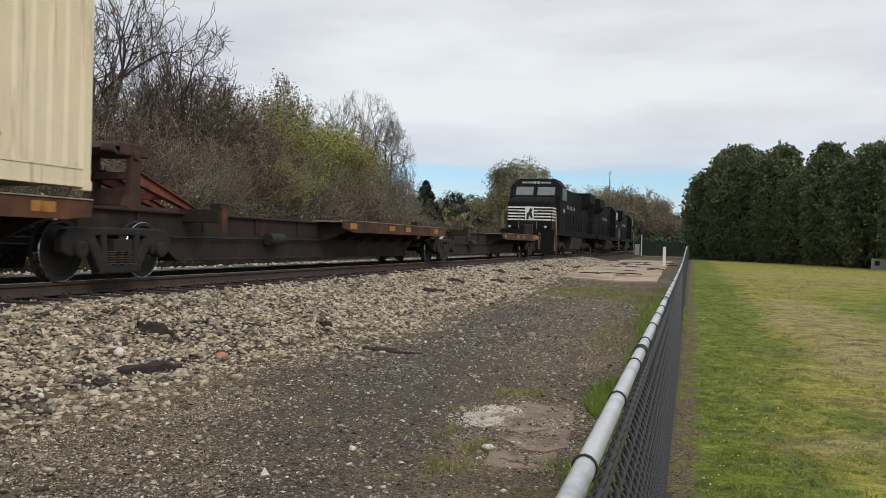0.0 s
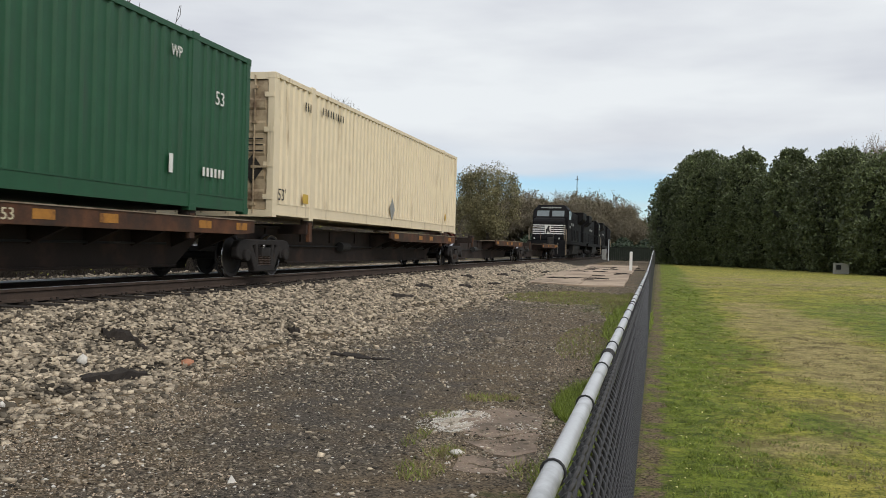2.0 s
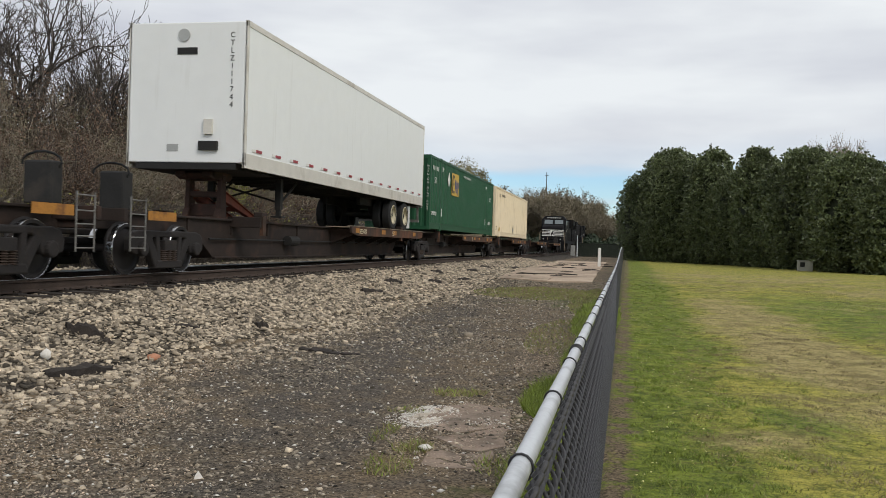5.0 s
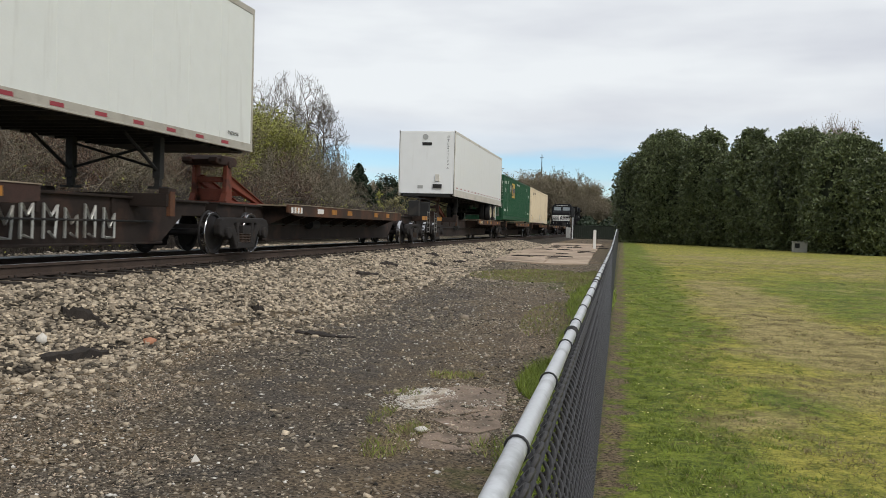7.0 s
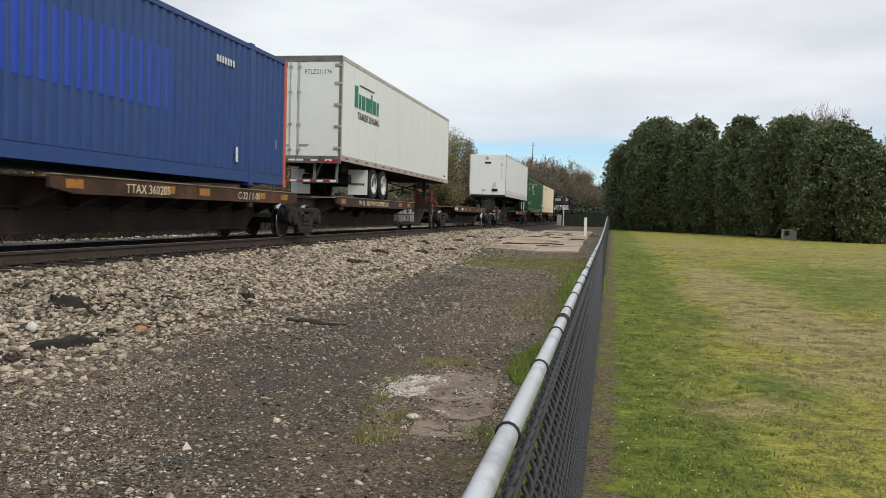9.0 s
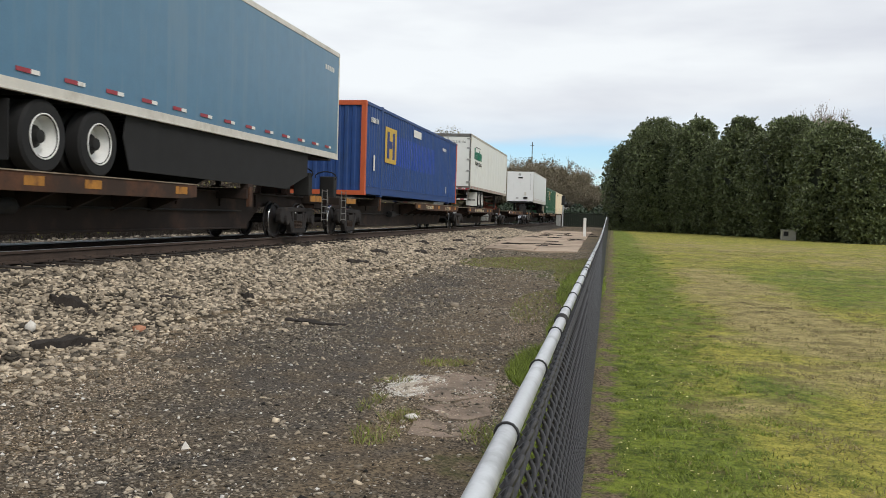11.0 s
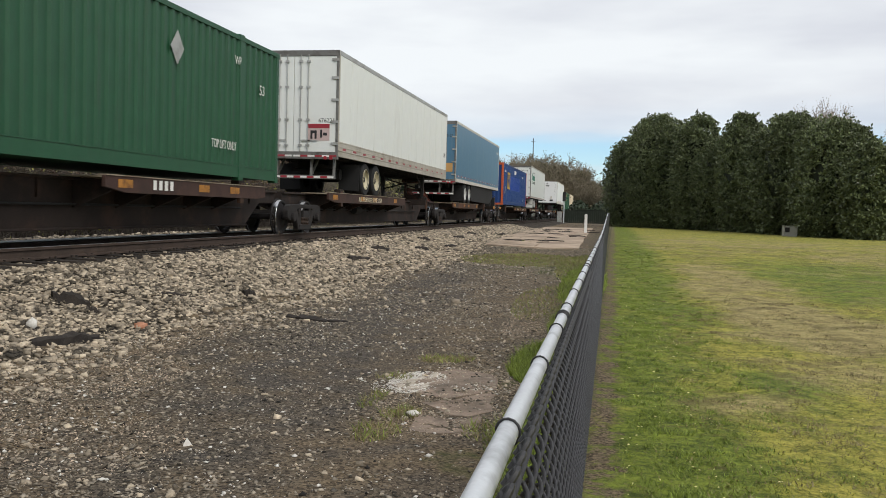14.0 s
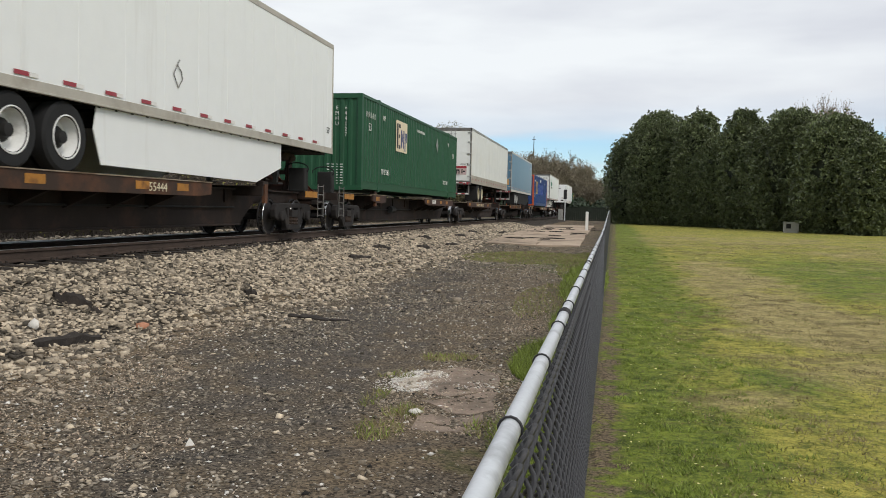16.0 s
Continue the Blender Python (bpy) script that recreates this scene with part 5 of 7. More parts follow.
square_emblem(green_a, 4.15, 5.75, 2.78, 3.75, "yellow_paint", "navy_paint")
letters("size_mark", "53", 0.36, "white_paint", green_a, (1.300, 0.72, 3.05), SIDE)
bars(green_a, 0.36, 1.6, 3.56, 0.17, 5, fill=0.28)
letters("marking", "WP", 0.26, "white_paint", green_a, (1.300, 2.15, 3.62), SIDE, 0.8)
diamond(green_a, 3.55, 3.38, 0.26, "white_paint", "white diamond placard")
bars(green_a, 7.0, 8.9, 3.74, 0.10, 9, fill=0.4)
letters("marking", "WP", 0.26, "white_paint", green_a, (1.300, 13.35, 3.6), SIDE, 0.8)
letters("size_mark", "53", 0.34, "white_paint", green_a, (1.300, 14.78, 3.05), SIDE)
letters("lift_text", "TOP LIFT ONLY", 0.22, "white_paint", green_a, (1.300, 0.28, 1.78), SIDE, 0.60)
bars(green_a, 2.1, 2.32, 1.78, 0.32, 1)
bars(green_a, 13.35, 13.55, 1.75, 0.3, 1)
bars(green_a, 14.4, 15.2, 1.78, 0.15, 6)
letters("warning_text", "W\nA\nR\nN\nI\nN\nG\n \nH\nI\nG\nH\n \nC\nU\nB\nE", 0.105, "white_paint", green_a, (1.20, -0.006, 3.62), BACK, 1.0, "CENTER")

square_emblem(green_b, 4.15, 5.8, 2.66, 3.74, "cream", "navy_paint")
letters("lift_text", "TOP LIFT ONLY", 0.27, "white_paint", green_b, (1.300, 2.25, 1.76), SIDE, 0.56)
letters("lift_text", "TOP LIFT ONLY", 0.24, "white_paint", green_b, (1.300, 12.72, 1.77), SIDE, 0.66)
bars(green_b, 7.4, 8.9, 3.60, 0.10, 8, fill=0.4)
bars(green_b, 0.45, 1.6, 3.45, 0.17, 5, fill=0.28)
letters("size_mark", "53", 0.34, "white_paint", green_b, (1.300, 0.70, 3.05), SIDE)
diamond(green_b, 11.35, 3.38, 0.24, "alloy", "faded diamond placard")
letters("marking", "WP", 0.24, "white_paint", green_b, (1.300, 13.72, 3.5), SIDE, 0.8)
letters("size_mark", "53", 0.30, "white_paint", green_b, (1.300, 14.95, 3.04), SIDE)
letters("marking", "WP", 0.26, "white_paint", green_b, (1.300, 2.4, 3.52), SIDE, 0.8)
letters("unit_code", "E\nM\nH\nU", 0.16, "white_paint", green_b, (0.50, 0.026, 3.62), BACK, 1.0, "CENTER")
letters("unit_code", "6\n4\n4\n1\n2\n7", 0.16, "white_paint", green_b, (0.78, 0.026, 3.62), BACK, 1.0, "CENTER")
end_emblem = part("emblem_panel", Geo().box(-0.55, 0.14, 0.016, 0.026, 3.14, 3.66), "white_paint", green_b, "pale square emblem panel")
for a, b, c, d, m in ((-0.60, -0.54, 3.19, 3.61, "black_paint"), (-0.54, -0.44, 3.53, 3.61, "black_paint"), (-0.54, -0.46, 3.37, 3.43, "black_paint"), (-0.54, -0.44, 3.19, 3.26, "black_paint"), (-0.38, -0.33, 3.22, 3.50, "navy_paint"), (-0.30, -0.26, 3.32, 3.46, "navy_paint"), (-0.23, -0.18, 3.22, 3.50, "navy_paint"), (-0.14, -0.10, 3.18, 3.50, "navy_paint"), (-0.08, -0.03, 3.34, 3.50, "navy_paint")):
    part("emblem_shape", Geo().box(a + 0.12, b + 0.12, 0.009, 0.0155, c, d), m, end_emblem)
letters("size_mark", "53'", 0.33, "white_paint", green_b, (-0.34, 0.026, 2.54), BACK)
for k in range(8):
    for a, b in ((0.08, 0.15), (0.22, 0.29), (0.38, 0.42), (0.50, 0.58)):
        part("lettering_bar", Geo().box(a + 0.12, b + 0.12, 0.02, 0.027, 1.96 - k * 0.082, 1.985 - k * 0.082), "white_paint", green_b)
part("end_notice", Geo().box(-0.90, -0.46, 0.02, 0.026, 1.58, 1.84), "white_paint", green_b, "small white notice plate")

part("fresh_paint", corrugated(2.378, 10.72, 2.32, 3.36, 1.2865, 1), "blue_fresh", blue_c, "brighter repainted blue patch")
panel(blue_c, "emblem_panel", 2.35, 3.9, 2.35, 3.55, "yellow_paint", "yellow emblem panel")
for a, b, c, d in ((2.6, 2.9, 2.5, 3.4), (2.9, 3.3, 2.85, 3.1), (3.35, 3.65, 2.5, 3.4)):
    panel(blue_c, "emblem_shape", a, b, c, d, "navy_paint", "", 1.3045)
bars(blue_c, 12.35, 13.2, 3.48, 0.13, 7)
bars(blue_c, 13.28, 13.46, 1.62, 0.3, 1)
panel(blue_c, "white_patch", 6.6, 7.9, 3.58, 3.85, "white_paint", "white patch of old lettering")
bars(blue_c, 0.6, 1.5, 3.5, 0.16, 6)
bars(blue_c, 0.95, 1.25, 2.0, 0.5, 1)
bars(blue_c, 15.38, 15.46, 2.05, 0.2, 1, "yellow_paint")

# green wordmark as plain shapes, with a dark line of small bars below
for a, wd, h in ((1.2, 0.34, 0.62), (1.64, 0.22, 0.42), (1.95, 0.36, 0.42), (2.40, 0.50, 0.42), (2.97, 0.13, 0.58), (3.18, 0.36, 0.42), (3.62, 0.24, 0.42)):
    panel(trailer_b, "wordmark_shape", a, a + wd, 3.74, 3.74 + h, "green_paint", "green plain lettering shape", 1.3075)
letters("side_text", "TRAILER LEASING", 0.30, "dark_frame", trailer_b, (1.3075, 1.55, 3.42), SIDE, 1.02)
panel(trailer_b, "roof_line", 1.7, 3.3, 4.40, 4.44, "black_paint", "", 1.3075)
letters("unit_code", "PTLZ211136", 0.17, "black_paint", trailer_b, (0.20, -0.0135, 4.50), BACK, 0.9)
letters("unit_code", "PTLZ211136", 0.10, "black_paint", trailer_b, (1.3105, 14.95, 2.34), SIDE, 0.9)
for k in range(6):
    part("lettering_bar", Geo().box(0.72 + k * 0.075, 0.77 + k * 0.075, 2.922, 2.929, 1.50, 1.57), "dark_frame", trailer_b)

letters("unit_code", "CTLZ532152", 0.19, "black_paint", trailer_c, (0.24, -0.0135, 4.24), BACK, 0.85)
part("door_notice", Geo().box(0.80, 1.14, -0.018, -0.0135, 2.56, 2.98), "notice_orange", trailer_c, "orange notice on the door")
bars(trailer_c, 14.6, 15.4, 4.4, 0.12, 5)
letters("size_mark", "53'", 0.26, "black_paint", trailer_d, (1.3075, 15.15, 3.05), SIDE)
notice = part("door_notice", Geo().box(0.42, 1.05, -0.018, -0.0135, 2.52, 2.98), "notice_pink", trailer_d, "faded pink and red notice on the door")
part("notice_header", Geo().box(0.42, 1.05, -0.022, -0.018, 2.86, 2.98), "red_tape", notice, "dark red header")
for a, b, c, d in ((0.50, 0.56, 2.57, 2.80), (0.56, 0.68, 2.72, 2.80), (0.62, 0.68, 2.57, 2.72), (0.78, 0.84, 2.60, 2.82), (0.86, 0.98, 2.66, 2.74)):
    part("notice_figure", Geo().box(a, b, -0.022, -0.018, c, d), "black_paint", notice)
letters("unit_code", "676221", 0.17, "black_paint", trailer_d, (0.72, -0.0135, 3.02), BACK, 0.95)
part("door_sign", Geo().prism([(0.34, 2.92), (0.55, 2.66), (0.76, 2.92), (0.55, 3.18)], -0.018, -0.0135, "y"), "steel_blue", trailer_c, "empty diamond placard frame")
letters("size_mark", "53'", 0.22, "black_paint", trailer_e, (1.3075, 15.75, 2.62), SIDE)
part("placard_frame", Geo().sweep([(1.312, 7.7 + a, 2.87 + b) for a, b in ((0.03, 0.26), (-0.14, 0.03), (0.02, -0.19), (0.17, -0.02), (0.13, 0.10), (-0.02, 0.20), (0.06, 0.30))], 0.010, 5), "guard_steel", trailer_e, "bent grey wire placard frame")

# nose fittings of the turned trailer
n_a = 15.5
part("vent_badge", Geo().cyl((0.08, n_a + 0.012, 4.72), 0.13, 0.02, "y", 16), "alloy", trailer_a, "oval grey badge")
part("name_plate", Geo().box(-0.22, 0.22, n_a, n_a + 0.012, 4.33, 4.47), "dark_frame", trailer_a, "dark name plate")
letters("unit_code", "C\nT\nL\nZ\n1\n1\n1\n7\n4\n4", 0.155, "black_paint", trailer_a, (-0.98, n_a + 0.006, 4.66), (90, 0, 180), 1.0, "CENTER")
part("connector_box", Geo().box(-0.72, -0.32, n_a, n_a + 0.07, 2.40, 2.58), "dark_frame", trailer_a, "brake and power connectors")
part("document_box", Geo().box(-0.60, -0.42, n_a, n_a + 0.06, 2.72, 3.02), "light_rail", trailer_a)
part("notice_plate", Geo().box(0.15, 0.40, n_a, n_a + 0.01, 2.38, 2.52), "alloy", trailer_a)

# paint scrawl on the empty car as plain bars
bars(next(th for th, st, _ in MOVERS if st == -139.8), 11.2, 11.95, 0.89, 0.16, 4, "white_paint", 1.2905)
roek = next(th for th, st, _ in MOVERS if st == -45.8)
bars(roek, 2.55, 3.35, 0.885, 0.14, 4, "white_paint", 1.287, 0.6)
panel(roek, "white_plate", 4.35, 4.8, 0.90, 1.02, "white_paint", "white plate on the sill", 1.287)
scrawl = next(th for th, st, _ in MOVERS if st == -64.3)
rs = random.Random(4)
for k in range(7):
    y = 11.6 + k * 0.50
    wide, high_z = rs.uniform(0.24, 0.38), rs.uniform(0.44, 0.54)
    # tall angular letters without meaning: a stem, a slant and a crossing
    pts = [(0, 0), (0.04, 1), (0.55, rs.uniform(0.3, 0.7)), (1, rs.uniform(0.75, 1)), (rs.uniform(0.8, 1), 0), (rs.uniform(0.2, 0.5), rs.uniform(0, 0.3))]
    g = Geo().sweep([(0.604, y + a * wide, 0.34 + b * high_z) for a, b in pts], 0.024, 4)
    part("scrawl_stroke", g, "alloy", scrawl, "pale spray-painted stroke")


# ---- stones, chips, grass ----
def solid(kind):
    """Corners and triangles of a small rough solid."""
    if kind == "octa":
        v = np.array([(1, 0, 0), (-1, 0, 0), (0, 1, 0), (0, -1, 0), (0, 0, 1), (0, 0, -1)], float)
        f = [(0, 2, 4), (2, 1, 4), (1, 3, 4), (3, 0, 4), (2, 0, 5), (1, 2, 5), (3, 1, 5), (0, 3, 5)]
    elif kind == "chunk":
        v = np.array([(-1, -1, -1), (1, -1, -1), (1, 1, -1), (-1, 1, -1), (-0.75, -0.7, 1), (0.7, -0.75, 1), (0.75, 0.7, 1), (-0.7, 0.75, 1)]) * 0.72
        f = [(0, 3, 2), (0, 2, 1), (4, 5, 6), (4, 6, 7), (0, 1, 5), (0, 5, 4), (1, 2, 6), (1, 6, 5), (2, 3, 7), (2, 7, 6), (3, 0, 4), (3, 4, 7)]
    else:
        p = (1 + 5 ** 0.5) / 2
        v = np.array([(-1, p, 0), (1, p, 0), (-1, -p, 0), (1, -p, 0), (0, -1, p), (0, 1, p), (0, -1, -p), (0, 1, -p), (p, 0, -1), (p, 0, 1), (-p, 0, -1), (-p, 0, 1)]) / 1.9
        f = [(0, 11, 5), (0, 5, 1), (0, 1, 7), (0, 7, 10), (0, 10, 11), (1, 5, 9), (5, 11, 4), (11, 10, 2), (10, 7, 6), (7, 1, 8), (3, 9, 4), (3, 4, 2), (3, 2, 6), (3, 6, 8), (3, 8, 9), (4, 9, 5), (2, 4, 11), (6, 2, 10), (8, 6, 7), (9, 8, 1)]
    return v, np.array(f)


def scatter(name, kind, xy, size, flat, rng, material, sink=0.25, jag=0.45):
    """One mesh of many rough solids lying on the ground."""
    v, f = solid(kind)
    n = len(xy)
    P = np.repeat(v[None], n, 0) * (1 + rng.uniform(-jag, jag, (n, len(v), 1)))
    P = P * rng.uniform(0.45, 1.4, (n, 1, 3)) * np.array([1, 1, flat])
    ax, az = rng.normal(0, 0.42, n), rng.uniform(0, 6.283, n)
    ca, sa, cz, sz = np.cos(ax), np.sin(ax), np.cos(az), np.sin(az)
    x, y, z = P[..., 0], P[..., 1], P[..., 2]
    y, z = y * ca[:, None] - z * sa[:, None], y * sa[:, None] + z * ca[:, None]
    x, y = x * cz[:, None] - y * sz[:, None], x * sz[:, None] + y * cz[:, None]
    P = np.stack([x, y, z], -1) * size[:, None, None]
    P[..., 0] += xy[:, 0, None]
    P[..., 1] += xy[:, 1, None]
    P[..., 2] += (ground_z(xy[:, 0], xy[:, 1]) + size * flat * (0.6 - sink))[:, None]
    F = (f[None] + (np.arange(n) * len(v))[:, None, None]).reshape(-1, 3)
    return big_mesh(name, P.reshape(-1, 3), F, material)


def toe_at(y):
    return -5.45 + 0.25 * np.sin(y * 0.55) + 0.15 * np.sin(y * 1.7 + 1)


rng = np.random.default_rng(7)


def ballast():
    n = 80000
    y = 3.0 + 62 * rng.uniform(0, 1, n) ** 1.75
    u = rng.uniform(0, 1, n)
    toe = toe_at(y)
    x = -7.93 + (toe + 0.05 + 7.93) * u + rng.exponential(0.32, n) * (u > 0.86)
    size = (0.018 + 0.038 * rng.uniform(0, 1, n) ** 1.5) * (1 + 0.012 * np.clip(y - 15, 0, 40))
    tagged(new("ballast_stones", scatter("ballast_stones", "chunk", np.stack([x, y], 1), size * np.clip(0.88 + 0.02 * y, 0.9, 1.3), 0.36, rng, "stone", 0.1)), "grey and buff crushed stone ballast on the bank", "ballast", kind="stuff")
    n = 5000
    y = 4.0 + 45 * rng.uniform(0, 1, n) ** 1.3
    x = rng.uniform(-9.45, -8.2, n)
    tagged(new("track_stones", scatter("track_stones", "chunk", np.stack([x, y], 1), rng.uniform(0.02, 0.045, n), 0.6, rng, "stone")), "ballast stones lying between the rails", "ballast", kind="stuff")
    n = 9000
    y = 8.0 + 60 * rng.uniform(0, 1, n) ** 1.2
    x = rng.uniform(-15.5, -9.75, n)
    tagged(new("far_side_stones", scatter("far_side_stones", "chunk", np.stack([x, y], 1), rng.uniform(0.03, 0.06, n), 0.6, rng, "stone")), "pale ballast stones on the bank beyond the rails", "ballast", kind="stuff")
    # tan grit washed out along the foot of the bank
    xy = np.concatenate([clump(-4.55, 6.7, 0.75, 1.7, 6000), clump(-3.5, 5.1, 0.8, 0.8, 2200), clump(-5.1, 9.6, 0.5, 1.7, 3000), clump(-1.15, 12.8, 0.4, 1.6, 2500)])
    tagged(new("washed_grit", scatter("washed_grit", "octa", xy, 0.003 + 0.009 * rng.uniform(0, 1, len(xy)) ** 2, 0.5, rng, "tan_grit", 0.1)), "fine tan grit washed out below the bank", "gravel", kind="stuff")
    # larger stones that have rolled out over the yard
    n = 9000
    y = 3.0 + 34 * rng.uniform(0, 1, n) ** 1.6
    toe = toe_at(y)
    x = toe - 0.1 + (-0.5 - toe) * rng.uniform(0, 1, n) ** 2.2
    keep = np.array([noise.noise((a * 0.9, b * 0.7, 5.0)) for a, b in zip(x, y)]) + rng.uniform(-0.5, 0.5, n) > -0.05
    xy = np.stack([x, y], 1)[keep]
    tagged(new("stray_stones", scatter("stray_stones", "chunk", xy, 0.008 + 0.022 * rng.uniform(0, 1, len(xy)) ** 2.5, 0.55, rng, "stone", 0.2)), "stray ballast stones scattered on the cinder yard", "gravel", kind="stuff")
    # loose chips over the yard
    n = 125000
    y = 2.6 + 32 * rng.uniform(0, 1, n) ** 2.0
    toe = toe_at(y)
    x = toe + (-0.25 - toe) * rng.uniform(0, 1, n) ** 1.25
    keep = np.array([1.5 * noise.noise((a * 0.6, b * 0.45, 2.0)) for a, b in zip(x, y)]) + rng.uniform(-0.7, 0.7, n) > -0.10
    xy = np.stack([x, y], 1)[keep]
    near = np.stack([rng.uniform(-5.4, -0.3, 12000), rng.uniform(-4.0, 2.7, 12000)], 1)
    xy = np.concatenate([xy, near])
    size = (0.0055 + 0.018 * rng.uniform(0, 1, len(xy)) ** 2.6) * (1 + 0.02 * xy[:, 1])
    tagged(new("gravel_chips", scatter("gravel_chips", "octa", xy, size, 0.34, rng, "chip", 0.2)), "small grey gravel chips scattered over the yard", "gravel", kind="stuff")
    n = 7000
    y = 3.2 + 22 * rng.uniform(0, 1, n) ** 1.4
    toe = toe_at(y)
    x = toe + (-0.6 - toe) * rng.uniform(0, 1, n) ** 1.3
    tagged(new("pale_chips", scatter("pale_chips", "octa", np.stack([x, y], 1), 0.0035 + 0.019 * rng.uniform(0, 1, n) ** 4, 0.5, rng, "stone_white", 0.2)), "pale limestone chips strewn across the dark yard", "gravel", kind="stuff")


def blades(name, xy, height, lean, material, label, width=0.006, category="grass"):
    n = len(xy)
    a = rng.uniform(0, 6.283, n)
    b = rng.uniform(0, 6.283, n)
    z = ground_z(xy[:, 0], xy[:, 1])
    w = width * (0.6 + rng.uniform(0, 0.8, n)) * (1 + 0.05 * np.clip(xy[:, 1] - 4, 0, 30))
    l = lean * height * rng.uniform(0.2, 1.2, n)
    V = np.empty((n, 3, 3))
    V[:, 0] = np.stack([xy[:, 0] - w * np.cos(a), xy[:, 1] - w * np.sin(a), z - 0.005], 1)
    V[:, 1] = np.stack([xy[:, 0] + w * np.cos(a), xy[:, 1] + w * np.sin(a), z - 0.005], 1)
    V[:, 2] = np.stack([xy[:, 0] + l * np.cos(b), xy[:, 1] + l * np.sin(b), z + height], 1)
    tagged(new(name, big_mesh(name, V.reshape(-1, 3), np.arange(n * 3).reshape(-1, 3), material)), label, category, kind="stuff")


def field(n, x0, x1, y0, y1, power, cells, cut):
    y = y0 + (y1 - y0) * rng.uniform(0, 1, n) ** power
    x = rng.uniform(x0, x1, n)
    keep = np.array([noise.noise((a * cells, b * cells, 7.0)) for a, b in zip(x, y)]) + rng.uniform(-0.35, 0.35, n) > cut
    return np.stack([x, y], 1)[keep]


def clump(cx, cy, rx, ry, n):
    a, r = rng.uniform(0, 6.283, n), np.sqrt(rng.uniform(0, 1, n))
    return np.stack([cx + rx * r * np.cos(a), cy + ry * r * np.sin(a)], 1)


def grass():
    xy = field(95000, -0.02, 11.0, 2.4, 40.0, 2.6, 1.1, -0.12)
    xy = xy[(xy[:, 0] < 0.55 * xy[:, 1] + 1) & (rng.uniform(0, 1, len(xy)) < np.clip(0.5 + 0.5 * xy[:, 0], 0.35, 1))]
    blades("lawn_grass", xy, rng.uniform(0.008, 0.030, len(xy)), 1.8, "grass", "short spring-green lawn grass beside the fence", 0.0035)
    xy = field(80000, 0.2, 12.0, 2.4, 40.0, 1.8, 0.7, 0.05)
    blades("dry_lawn_grass", xy, rng.uniform(0.01, 0.03, len(xy)), 1.4, "dry_grass", "thin straw-coloured grass in the lawn", 0.0035)
    xs = [clump(rng.uniform(0.25, 1.6), rng.uniform(3.0, 12.0), rng.uniform(0.08, 0.4), rng.uniform(0.1, 0.5), 90) for _ in range(60)]
    xy = np.concatenate(xs)
    blades("clover", xy, rng.uniform(0.004, 0.016, len(xy)), 2.6, "clover", "lush green clover tufts beside the fence", 0.006)
    xs = []
    for _ in range(900):
        y = 2.6 + 32.0 * rng.uniform(0, 1) ** 1.9
        x = 0.08 + abs(rng.normal(0, 0.55)) + 0.03 * y * rng.uniform(0, 1)
        xs.append(clump(x, y, rng.uniform(0.03, 0.11), rng.uniform(0.03, 0.12), int(rng.integers(20, 70))))
    xy = np.concatenate(xs)
    blades("lawn_tufts", xy, rng.uniform(0.008, 0.034, len(xy)), 1.3, "tuft_green", "lush green grass tufts along the fence line", 0.004)
    xs = [clump(0.6 + 5.5 * rng.uniform(0, 1), 3.0 + 15 * rng.uniform(0, 1) ** 1.4, rng.uniform(0.05, 0.25), rng.uniform(0.05, 0.25), 40) for _ in range(500)]
    xy = np.concatenate(xs)
    blades("mown_tufts", xy, rng.uniform(0.012, 0.035, len(xy)), 1.6, "dry_grass", "flattened straw-yellow tufts in the mown lawn", 0.004)
    n = 240
    xy = np.stack([0.1 + np.abs(rng.normal(0, 0.7, n)), 3.2 + 20 * rng.uniform(0, 1, n) ** 1.4], 1)
    me = scatter("lawn_flowers", "octa", xy, rng.uniform(0.006, 0.011, n), 0.5, rng, "flower_pale", 0.0)
    for v in me.vertices:
        v.co.z += 0.025
    tagged(new("lawn_flowers", me), "tiny pale yellow flowers among the grass", "flower", kind="stuff")
    # weeds along the yard's side of the fence
    xs = [clump(-0.36, 5.2, 0.14, 1.3, 2200), clump(-0.42, 7.6, 0.18, 1.2, 3000), clump(-0.62, 9.2, 0.38, 1.25, 9000), clump(-0.48, 6.1, 0.30, 1.0, 3600), clump(-0.40, 4.6, 0.2, 0.8, 1800), clump(-0.55, 13.0, 0.3, 2.4, 4500), clump(-0.6, 20, 0.5, 5.0, 6000)]
    xy = np.concatenate(xs)
    blades("fence_weeds", xy, rng.uniform(0.03, 0.15, len(xy)), 0.9, "tuft_green", "tufts of fresh green grass along the foot of the fence", 0.004)
    xs = [clump(-1.72, 9.3, 0.30, 0.3, 420), clump(-1.62, 6.05, 0.18, 0.3, 260), clump(-1.58, 6.65, 0.16, 0.22, 240), clump(-1.95, 7.2, 0.10, 0.4, 140), clump(-0.85, 6.3, 0.2, 0.3, 200), clump(-2.0, 8.1, 0.2, 0.15, 100), clump(-2.5, 27, 2.1, 2.6, 9000), clump(-0.9, 25, 0.6, 5.0, 5000), clump(-1.2, 16, 0.5, 3.0, 1600), clump(-3.6, 38, 0.35, 1.2, 700)]
    xy = np.concatenate(xs)
    blades("yard_weeds", xy, rng.uniform(0.015, 0.06, len(xy)), 1.2, "dry_grass", "straggling olive weeds in the gravel yard", 0.004)
    xy = np.concatenate([x[::2] for x in xs])
    blades("green_yard_weeds", xy, rng.uniform(0.015, 0.07, len(xy)), 1.1, "tuft_green", "low green weeds in the gravel yard", 0.004)
